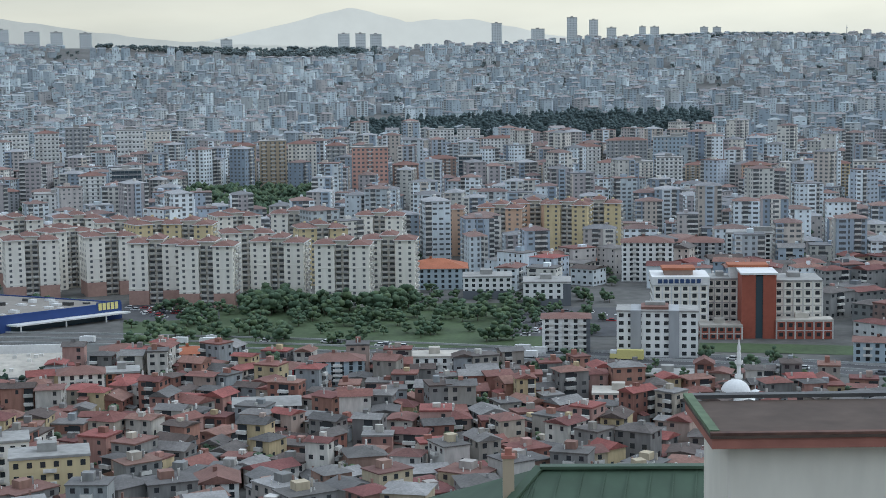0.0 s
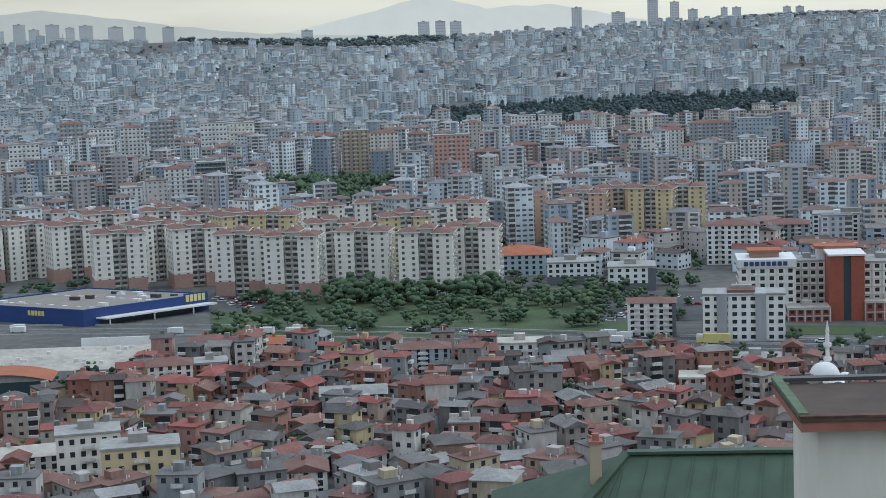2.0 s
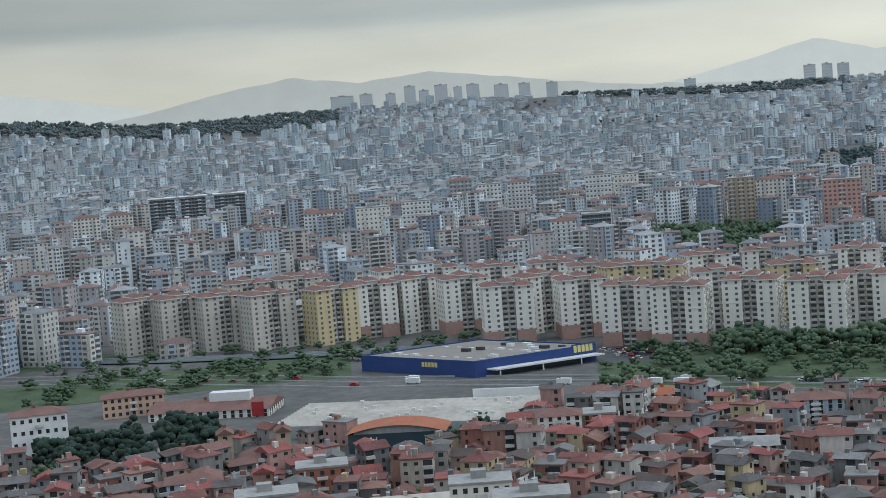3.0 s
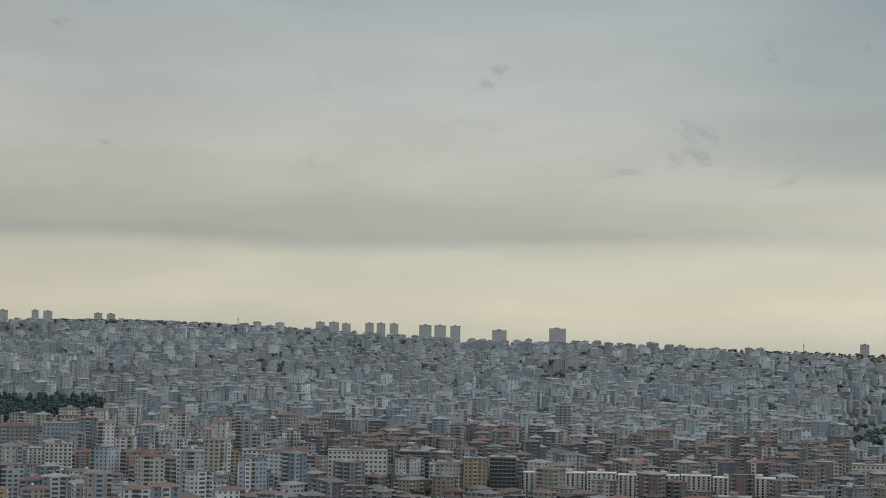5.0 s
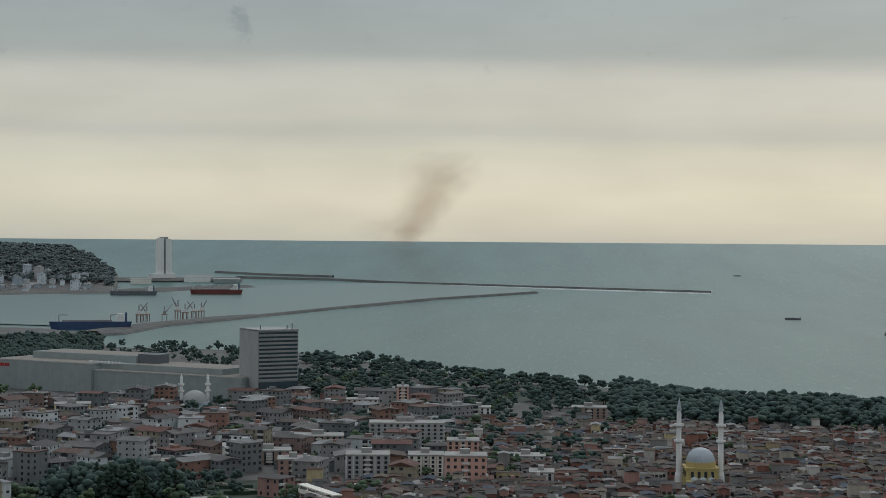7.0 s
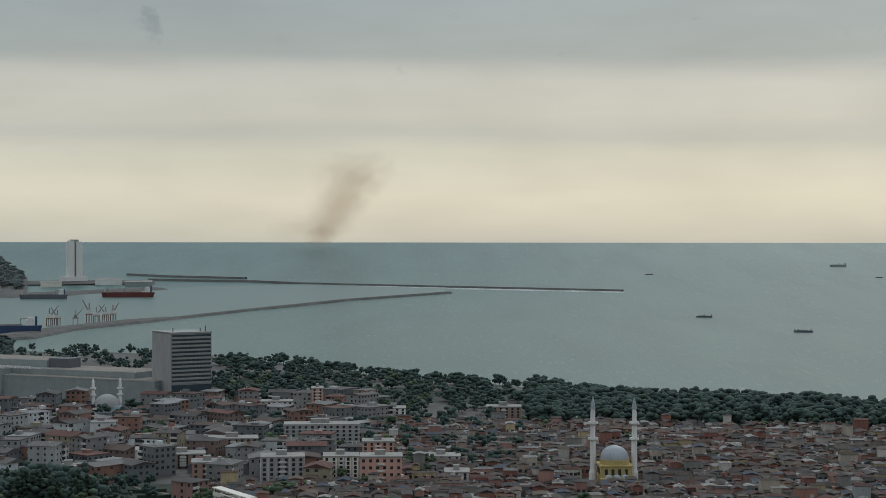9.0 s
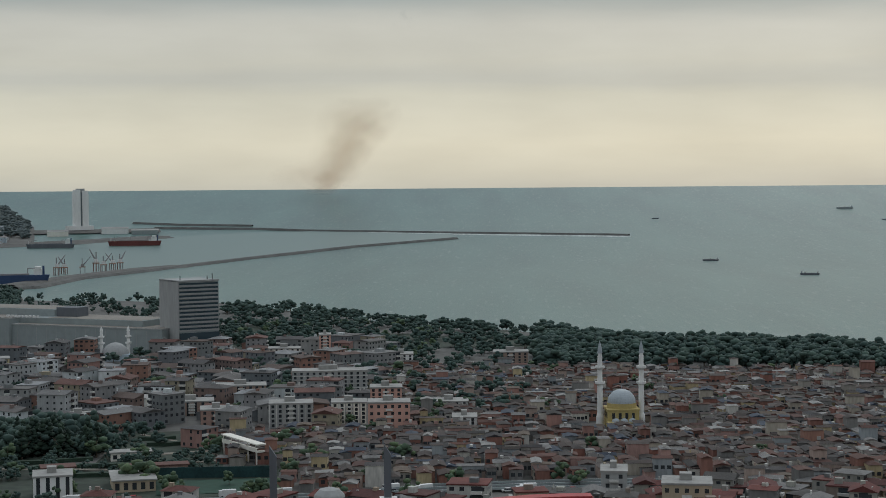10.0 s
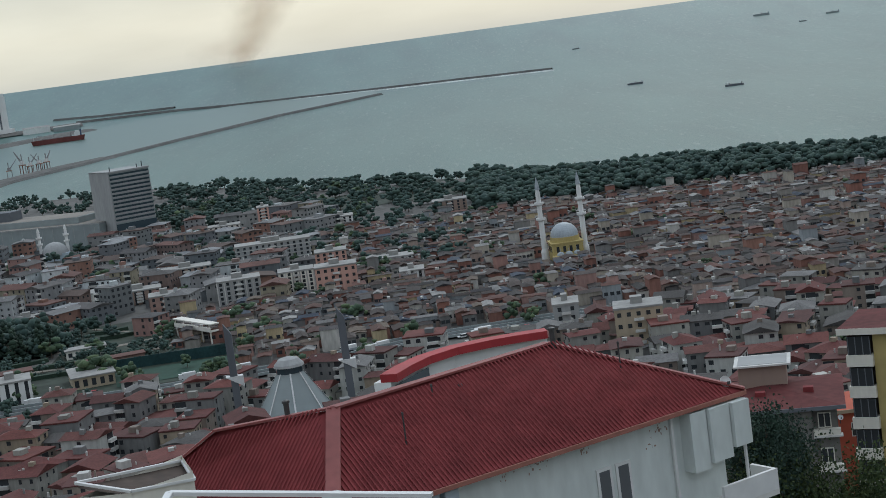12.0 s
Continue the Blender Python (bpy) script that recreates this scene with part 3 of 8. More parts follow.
# ---- the housing estate: stepped tower blocks ----
def estate_block(name, label, wall, plinth, h=30.0, storeys=11):
    root = thing(name, label, "apartment block", 0, 0, 0, group="housing estate blocks")
    sh = h / storeys
    for i, (x0, x1, y0, y1, dz) in enumerate(((-13, -3.5, -9, 8, 0), (3.5, 13, -9, 8, -.6), (-3.5, 3.5, -5.5, 9, 1.4))):
        s = boxes((x0, x1, y0, y1, -5, h + dz))
        if i < 2:
            for f in (3, 7):
                s.add(box_pts(x0 - .15, x1 + .15, y0 - .15, y1 + .15, f * sh - .25, f * sh + .1), BOXQ)
        part("wall", s, wall if i < 2 else PLASTER["estatebay"], root)
        if i < 2 and plinth:
            part("plinth", boxes((x0 - .08, x1 + .08, y0 - .08, y1 + .08, -5, sh * 2.6)), plinth, root)
        part("eave", boxes((x0 - .9, x1 + .9, y0 - .9, y1 + .9, h + dz + .004, h + dz + .45)), WHITE_METAL, root)
        v, q, t = hip_pts(x1 - x0, y1 - y0, h + dz + .45, 1.9, .8)
        r = Soup()
        r.add(np.array(v) + ((x0 + x1) / 2, (y0 + y1) / 2, 0), q, t)
        part("roof", r, TILE_RED, root)
        part("chimney", boxes(((x0 + x1) / 2 - .6, (x0 + x1) / 2 + .6, -1.2, 0.2, h + dz + 1.2, h + dz + 3.1)), wall, root)
        v, q = window_quads(x1 - x0, y1 - y0, 0, storeys, sh, 2, 4, 1.3 if i < 2 else 2.3, 1.3)
        g = Soup()
        g.add(np.array(v) + ((x0 + x1) / 2, (y0 + y1) / 2, 0), q)
        part("window_panes", g, GLASS_MID, root, kind="stuff")
    b = Soup()
    for f in range(1, storeys):
        for x in (-3.4, .4):
            b.add(box_pts(x, x + 3.0, -6.9, -5.45, f * sh - .1, f * sh + .9), BOXQ)
        for y in (-4, 3):
            b.add(box_pts(12.95, 14.2, y, y + 3.2, f * sh - .1, f * sh + .9), BOXQ)
    part("balcony", b, CONCRETE, root, kind="stuff")
    return root


def estate():
    lab = "cream high-rise apartment block with red hipped roof"
    cream = estate_block("apartment_block", lab + " and pink stone plinth", PLASTER["cream"], PLASTER["baseplinth"])
    yellow = estate_block("apartment_block", "pale yellow high-rise apartment block with red hipped roof", PLASTER["yellow"], None)
    peach = estate_block("apartment_block", "peach and cream high-rise apartment block with red tiled roof", PLASTER["peach"], None, 28.5, 10)
    plain = estate_block("apartment_block", lab + " and white eaves", PLASTER["cream"], None)
    beige = estate_block("apartment_block", "beige-grey high-rise apartment block with brown hipped roof", PLASTER["estatebeige"], None)
    rows = [(14.2, 850, cream, .1), (13.05, 885, plain, .5), (11.6, 855, cream, .2), (9.95, 815, cream, -.15), (8.2, 798, cream, -.2), (5.75, 806, plain, -.2), (6.9, 850, plain, .1),
            (3.55, 788, plain, -.12), (1.95, 806, plain, -.1), (4.35, 868, yellow, .2), (11.2, 925, plain, .1), (8.8, 905, yellow, -.2), (7.3, 945, plain, .3), (5.2, 950, plain, -.1),
            (2.25, 930, plain, -.1), (10.1, 910, yellow, .4), (26.9, 935, cream, .45), (25.55, 928, plain, .35), (24.1, 920, plain, .3), (22.5, 905, cream, .4), (20.35, 905, yellow, .5),
            (18.9, 915, cream, .2), (17.3, 925, plain, .45), (15.7, 905, cream, .25), (21.5, 985, plain, .3), (18.0, 985, cream, .3), (16.6, 985, plain, .1), (23.2, 985, yellow, .2),
            (0.1, 985, peach, -.1), (-1.95, 985, peach, -.1), (-3.1, 1010, peach, .1), (-4.3, 985, yellow, -.2), (-5.35, 995, yellow, -.05), (14.6, 960, plain, .2), (12.6, 960, cream, .1)]
    used = set()
    for az, r, proto, rot in rows:
        proto = beige if az > 20.5 else proto
        p = at(az, r, land_z(az, r))
        m = Matrix.Translation(p) @ Matrix.Rotation(radians(az) + rot, 4, "Z")
        claim(p.x, p.y, 17)
        if proto.name in used:
            copy_thing(proto, m)
        else:
            proto.matrix_basis = m
            used.add(proto.name)


estate()


# ---- named blocks of the middle distance ----
def plain_block(azl, azr, r, top, wall, storeys, label, roof="flat", depth=16, roof_mat=None, glass=None, pitch=3.3, bands=False, balcony=0, piers=False, r2=None, ww=1.5, wh=1.5, rh=2.5, base=None, name="apartment_building", category="building"):
    """A block whose front spans two bearings at a distance, its top at a height angle."""
    x, y, w, rot = front(azl, r, azr, r2 or r)
    z = base if base is not None else land_z((azl + azr) / 2, r)
    h = HC + r * math.tan(radians(top)) - z
    if roof != "flat" and roof:
        h -= rh
    root = thing(name, label, category, x, y, z, rot)
    bal = [(w * (i + .5) / balcony - 1.7, 3.4) for i in range(balcony)]
    wing(root, -w / 2, w / 2, 0, depth, 0, h, storeys, wall, roof, roof_mat, ww, wh, pitch, glass, bands, bal, piers=piers, rh=rh)
    c, s = math.cos(rot), math.sin(rot)
    for k in range(max(1, int(w / depth + .5))):
        n = max(1, int(w / depth + .5))
        u = (k + .5) / n * w - w / 2
        claim(x + u * c - depth / 2 * s, y + u * s + depth / 2 * c, depth * .62)
    return root, w, h


P = PLASTER
MID_BLOCKS = [
    (6.38, 5.45, 1360, -2.72, "tan", 12, "brown-grey slab apartment tower"), (5.4, 4.42, 1365, -2.72, "cream", 12, "cream slab apartment tower"),
    (4.1, 3.4, 1330, -2.8, "grey", 11, "grey slim apartment tower"), (3.2, 1.95, 1280, -3.0, "pink", 12, "pink-brown apartment tower with pale bands"),
    (1.8, .9, 1300, -3.5, "brown", 9, "brown apartment block"), (.65, -.4, 1320, -3.3, "brown", 10, "brown apartment block"), (-.5, -1.3, 1330, -3.35, "dark", 9, "dark apartment block"),
    (.5, -.35, 1560, -2.42, "white", 10, "white apartment tower"), (-.45, -1.25, 1560, -2.42, "white", 10, "white apartment tower"), (-1.35, -3.0, 1520, -2.64, "white", 9, "white and grey apartment block"),
    (-1.6, -2.4, 1330, -3.6, "grey", 8, "grey apartment block"), (-2.6, -3.4, 1330, -3.55, "tan", 9, "tan apartment block"), (-3.6, -4.6, 1330, -3.5, "cream", 9, "cream apartment block"),
    (-5.3, -6.1, 1310, -3.5, "white", 9, "white apartment block"), (-6.2, -7.2, 1330, -3.6, "cream", 9, "cream apartment block"), (-7.3, -8.2, 1290, -3.45, "white", 10, "white apartment block"),
    (-8.3, -9.3, 1320, -3.6, "tan", 9, "beige apartment block"), (-10.2, -11.2, 1290, -3.6, "peach", 9, "peach apartment block"), (-11.5, -12.6, 1290, -3.65, "cream", 9, "cream apartment block"),
    (-12.7, -13.8, 1290, -3.55, "yellow", 9, "pale yellow apartment block"), (-13.9, -15.2, 1290, -3.6, "cream", 9, "cream and white apartment block"), (-15.3, -16.3, 1290, -3.5, "white", 9, "white apartment tower"),
    (-5.6, -7.0, 1480, -2.75, "grey", 8, "grey apartment block"), (-7.2, -8.9, 1480, -2.75, "bluegrey", 8, "blue-grey apartment block"), (-4.4, -5.4, 1440, -2.95, "white", 8, "white apartment block with dark balconies"),
    (13.9, 13.1, 1500, -2.2, "white", 11, "white apartment tower"), (12.9, 12.1, 1500, -2.15, "grey", 11, "grey-white apartment tower"), (11.2, 10.3, 1520, -2.25, "white", 9, "white apartment tower"),
    (10.2, 9.4, 1520, -2.3, "cream", 9, "cream apartment tower"), (15.9, 15.1, 1560, -2.0, "grey", 10, "grey apartment tower"), (14.9, 14.1, 1480, -2.3, "white", 11, "white apartment tower"),
    (12.5, 11.6, 1240, -3.65, "white", 9, "white apartment block with dark glazed balconies"), (11.4, 10.4, 1240, -3.6, "dark", 9, "dark glazed apartment block with white bands"),
    (14.0, 12.4, 1180, -4.35, "white", 8, "white apartment block with dark balconies"), (15.6, 14.5, 1240, -4.1, "grey", 8, "grey apartment block"), (7.3, 6.5, 1420, -2.75, "tan", 9, "tan apartment block"),
    (28.8, 27.9, 1500, -2.25, "cream", 12, "cream apartment tower"), (27.7, 26.8, 1500, -2.25, "cream", 12, "cream apartment tower with white bands"),
    (21.0, 19.6, 1450, -2.75, "white", 9, "white apartment block"), (19.2, 18.0, 1400, -2.8, "cream", 9, "cream apartment block"), (17.6, 16.6, 1420, -2.7, "white", 9, "white apartment block"),
    (-16.83, -18.86, 1280, -3.56, "white", 8, "white office block with long window bands"), (-19.3, -20.3, 1290, -3.55, "dark", 9, "dark glazed tower with white frame"),
    (-20.6, -21.4, 1250, -3.9, "white", 8, "white apartment block"), (-21.5, -22.3, 1230, -3.75, "tan", 10, "tan apartment tower"), (-22.4, -23.3, 1240, -3.7, "dark", 10, "dark apartment tower"),
    (-24.62, -25.15, 1700, -1.88, "grey", 14, "grey tower block"), (-31.45, -33.2, 1550, -3.07, "dark", 9, "dark glass office block"), (-33.3, -34.4, 1400, -3.55, "white", 7, "white office block with dark windows"),
    (-34.6, -35.8, 1400, -3.6, "cream", 7, "white-framed apartment block"), (-35.9, -37.7, 1420, -3.48, "panelgrey", 8, "long grey glazed office block"), (-37.6, -39.05, 1400, -3.6, "panelgrey", 8, "grey glazed office block with curved front"),
    (-39.6, -40.4, 1400, -4.0, "white", 6, "white windowless block"), (-28.9, -30.2, 1090, -4.85, "white", 5, "white office block with black glazing"), (-30.2, -31.3, 1085, -4.85, "dark", 5, "black glazed office block"),
    (-32.3, -33.7, 1180, -4.75, "pink", 5, "salmon apartment house"),
]
rng_mid = random.Random(21)
for azl, azr, r, top, col, st, lab in MID_BLOCKS:
    dark = col == "dark"
    plain_block(azl, azr, r, top, P[col], st, lab + " among town houses", roof="flat" if rng_mid.random() < .7 else "hip", depth=rng_mid.uniform(13, 18), bands=dark or rng_mid.random() < .4,
                balcony=0 if dark else rng_mid.choice((1, 2, 2, 3)), glass=GLASS_BLUE if dark else GLASS_MID, ww=2.6 if dark else rng_mid.choice((1.4, 1.8)), pitch=3.0 if dark else 3.3)
for azl, azr in ((26.2, 25.35), (25.15, 24.3), (24.0, 22.95)):
    root, w, h = plain_block(azl, azr, 1600, -1.95, P["dark"], 13, "dark glazed tower with white balcony bands and roof cap", depth=18, bands=True, balcony=2, glass=GLASS_BLUE, ww=2.4, pitch=3)
    part("roof_cap", boxes((-w / 2 - 1.5, w / 2 + 1.5, -1.5, 19.5, h + .8, h + 1.6)), WHITE_METAL, root)
# the long white row
for i in range(8):
    a0 = -23.6 - i * 1.07
    plain_block(a0, a0 - 1.0, 1235 + (i % 2) * 6, -4.2 + .02 * (i % 3), P["white" if i < 2 else "cream"], 9, "long white apartment row with dark windows", roof="flat", depth=15, balcony=2, roof_mat=CONCRETE)
# along the skyline
for az0, az1, top, st in ((19.75, 18.95, 1.12, 8), (18.75, 18.3, 1.14, 9), (17.85, 17.5, 1.1, 9), (17.2, 16.8, 1.3, 10), (16.7, 16.35, 1.12, 9), (16.15, 15.7, 1.26, 9), (15.5, 15.2, 1.15, 8), (15.05, 14.6, 1.2, 9),
                          (14.1, 13.6, 1.12, 8), (13.25, 12.85, 1.1, 8), (12.3, 11.9, 1.06, 8), (-1.68, -2.03, 1.24, 15), (-4.26, -4.62, 1.4, 15), (-5.02, -5.33, 1.31, 14), (-3.04, -3.5, 1.03, 8),
                          (-5.62, -5.95, 1.03, 8), (-6.72, -6.95, 1.05, 7), (-7.1, -7.4, 1.04, 7), (-8.78, -9.05, 1.0, 7), (-9.2, -9.48, .99, 7), (-16.3, -16.6, .86, 7), (-16.75, -17.1, .86, 7), (-17.2, -17.5, .83, 7),
                          (-18.0, -18.3, .86, 8), (-18.4, -18.7, .86, 8), (-18.85, -19.15, .86, 8), (-19.87, -20.3, .83, 8), (-20.4, -20.8, .83, 8), (-20.95, -21.3, .82, 8), (-22.4, -22.9, .7, 7), (-24.37, -24.95, .8, 9),
                          (-34.85, -35.15, .44, 12), (7.6, 7.2, .8, 6), (3.6, 3.2, .95, 7), (3.0, 2.65, .95, 7), (2.5, 2.1, .92, 7)):
    ac = (az0 + az1) / 2
    plain_block(az0, az1, crest_r(ac) + 40, top - .03, HAZED_TOWER, st, "pale grey tower block on the ridge", depth=16, ww=1.5, glass=GLASS_FAR_HAZED, base=land_z(ac, crest_r(ac) + 40), name="ridge_tower")


# ---- the blue store ----
def blue_store():
    F, Lc, Rc = at(15.5, 739), at(19.42, 788), at(11.23, 768)
    u, v = (Lc - F), (Rc - F)
    L, D, h, z = u.length, v.length, 7.6, 8.0
    u.normalize()
    v.normalize()
    root = thing("wholesale_store", "large blue-clad wholesale store with gravel roof and white canopy", "store", F.x, F.y, z)

    def skew(*bs):
        """Boxes in the store's own two directions: along its left front (negative), along its right front."""
        s = Soup()
        for b in bs:
            p = box_pts(*b)
            s.add(np.stack([-p[:, 0] * u.x + p[:, 1] * v.x, -p[:, 0] * u.y + p[:, 1] * v.y, p[:, 2]], axis=1), BOXQ)
        return s

    part("wall", skew((-L, 0, 0, D, -3, h)), P["blue"], root)
    part("roof", skew((-L + .8, -.8, .8, D - .8, h + .004, h + .06)), ROOF_BEIGE, root)
    part("parapet", skew((-L, 0, -.05, .6, h + .004, h + .6), (-.6, .05, .6, D, h + .004, h + .6), (-L, -.6, D - .6, D, h + .004, h + .6), (-L - .05, -L + .6, .6, D - .6, h + .004, h + .6)), P["blue"], root)
    rng = random.Random(2)
    for i in range(14):
        x, y = rng.uniform(-L + 8, -8), rng.uniform(8, D - 8)
        part("roof_unit", skew((x, x + rng.uniform(2, 5), y, y + 2, h + .06, h + rng.uniform(.8, 1.7))), WHITE_METAL if i % 3 else DARK_METAL, root)
    for i in range(16):
        x, y = -L + 7 + (i % 8) * 8, 10 + (i // 8) * 28
        part("skylight", skew((x, x + 2.4, y, y + 1.4, h + .06, h + .3)), WHITE_METAL, root)
    part("canopy", skew((.05, 6, 6, D - 1, 3.4, 4.1), (5.2, 5.6, 8, 8.4, -1, 3.4), (5.2, 5.6, 30, 30.4, -1, 3.4), (5.2, 5.6, 50, 50.4, -1, 3.4)), WHITE_METAL, root)
    part("shopfront", skew((.02, .2, 8, D - 8, .5, 3.2)), GLASS_BLUE, root)
    for i in range(5):
        part("sign_bar", skew((-32 + i * 2.0, -30.6 + i * 2.0, -.25, -.06, h - 3.2, h - 1)), SIGN_YELLOW, root)
        part("sign_bar", skew((.12, .35, D - 12 + i * 2.1, D - 10.5 + i * 2.1, h - 2.2, h + 1.0)), SIGN_YELLOW, root)
    part("sign_board", skew((.03, .1, D - 13, D - .5, h - .5, h + 1.6)), P["blue"], root)
    for i in range(6):
        for j in range(5):
            k = F + u * (L * i / 5) + v * (D * j / 4)
            claim(k.x, k.y, 12)


blue_store()


# ---- the hospital ----
def hospital():
    x, y, w, rot = front(-8.25, 690, -12.65, 696)
    root = thing("hospital", "cream hospital with white grid, red stair tower and sign bars", "hospital", x, y, 8, rot)
    root.matrix_basis = root.matrix_basis @ Matrix.Diagonal((1, 1, .87, 1))
    wing(root, -39, -16, 6, 28, 0, 24.5, 7, P["cream"], "flat", ROOF_GREY, 1.8, 1.9, 3.6, None, True, (), piers=True, frames=WHITE_METAL)
    part("sign_fascia", boxes((-39.6, -15.4, 5.4, 28.6, 24.6, 28.6)), WHITE_METAL, root)
    for i in range(8):
        part("sign_bar", boxes((-37 + i * 2.3, -35.3 + i * 2.3, 5.1, 5.38, 25.6, 27.6)), SIGN_BLUE, root)
    for i in range(8):
        part("sign_bar", boxes((-15.38, -15.1, 7 + i * 2.3, 8.7 + i * 2.3, 25.6, 27.6)), SIGN_BLUE, root)
    wing(root, -15.9, -3, 14, 30, 0, 26, 7, P["cream"], "flat", ROOF_GREY, 1.8, 1.9, 3.2, None, True, (), piers=True)
    part("stair_tower", boxes((-3, 2.6, -4, 14, -3, 31), (5.6, 11, -4, 14, -3, 31)), P["brick"], root)
    part("glass_strip", boxes((2.6, 5.6, -3.4, 13, -3, 30.4)), GLASS_BLUE, root)
    part("tower_cap", boxes((-3.6, 11.6, -4.6, 14.6, 31.004, 31.9)), WHITE_METAL, root)
    part("roof_house", boxes((-6, 9, 15, 24, 26.7, 32)), WHITE_METAL, root)
    part("roof_house_roof", boxes((-7, 10, 14.4, 24.6, 32.004, 33.2)), TILE_ORANGE, root)
    part("roof_house", boxes((-34, -22, 12, 22, 28.6, 31)), P["brown"], root)
    part("roof_house_roof", boxes((-35, -21, 11.4, 22.6, 31.004, 32.2)), TILE_ORANGE, root)
    wing(root, 11.1, 31, 4, 26, 0, 26.5, 7, P["cream"], "flat", ROOF_GREY, 1.8, 1.9, 3.6, None, True, (), piers=True)
    wing(root, -20, -3.1, -6, 5.9, 0, 6.5, 2, P["brick"], "flat", ROOF_WHITE, 1.6, 1.5, 3.2, None, True, (), piers=True)
    wing(root, 11.1, 34, -5, 3.9, 0, 9, 2, P["brick"], "flat", ROOF_WHITE, 1.6, 1.9, 3.4, None, True, (), piers=True)
    c, s = math.cos(rot), math.sin(rot)
    for u in range(-50, 40, 14):
        for v in (0, 14, 28):
            claim(x + u * c - v * s, y + u * s + v * c, 11)


hospital()

# blocks by the main road
root, w, h = plain_block(-3.35, -5.02, 652, -8.85, P["white"], 6, "white apartment house with dark balconies and red roof", roof="hip", depth=14, balcony=3, rh=1.5)
part("side_panel", boxes((w * .42, w * .5 + .1, -.4, 14.1, -3, h + .02)), P["dark"], root)
root, w, h = plain_block(-5.95, -8.75, 642, -8.75, P["white"], 6, "white and slate-grey apartment block with red roof", roof="flat", depth=15, ww=1.8, rh=1.5)
part("grey_bay", boxes((-w * .33, -w * .2, -1.0, 15.1, -3, h + .8)), P["grey"], root)
part("grey_bay", boxes((w * .14, w * .27, -1.0, 15.1, -3, h + .8)), P["grey"], root)
part("roof_gable", boxes((-w * .2, w * .14, 2, 13, h + .7, h + 1.8)), TILE_RED, root)
plain_block(-6.12, -7.9, 860, -6.2, P["white"], 8, "white and grey apartment block with red roof", roof="hip", depth=18, balcony=2)
plain_block(-8.0, -9.6, 900, -6.2, P["grey"], 7, "grey and white apartment block with red roof", roof="hip", depth=18, balcony=2)
plain_block(-9.7, -12.3, 930, -6.05, P["white"], 7, "white modern apartment block with dark windows", depth=18, balcony=4, ww=2)
plain_block(-14.0, -15.9, 640, -9.55, P["bluegrey"], 3, "grey-white apartment house with red roof", roof="hip", depth=14, balcony=2, rh=1.2)
root, w, h = plain_block(-.6, -2.3, 800, -7.55, P["white"], 4, "white school wing with grey plinth", depth=18, ww=1.6)
part("plinth", boxes((-w / 2 - .1, w / 2 + .1, -.1, 18.1, -3, 4)), P["dark"], root)
root, w, h = plain_block(-2.7, -4.35, 775, -7.75, P["white"], 4, "white and slate school building with flat roof", depth=20, ww=1.6)
part("side_wall", boxes((w * .34, w / 2 + .15, -.12, 20.1, -3, h - .4)), P["dark"], root)
part("plinth", boxes((-w / 2 - .1, w * .34, -.1, 20.05, -3, 3.6)), P["dark"], root)
plain_block(1.45, -.75, 835, -6.95, P["bluegrey"], 4, "blue-grey sports hall with orange tiled roof", roof="hip", depth=24, roof_mat=TILE_ORANGE, rh=4)
plain_block(-3.6, -5.85, 905, -6.95, P["baseplinth"], 4, "brick-red school with orange tiled roof", roof="hip", depth=22, roof_mat=TILE_ORANGE, rh=4)
plain_block(-4.6, -6.2, 815, -8.25, P["white"], 1, "low white hall beside waste ground", roof="gable", depth=14, roof_mat=ROOF_WHITE, rh=2)

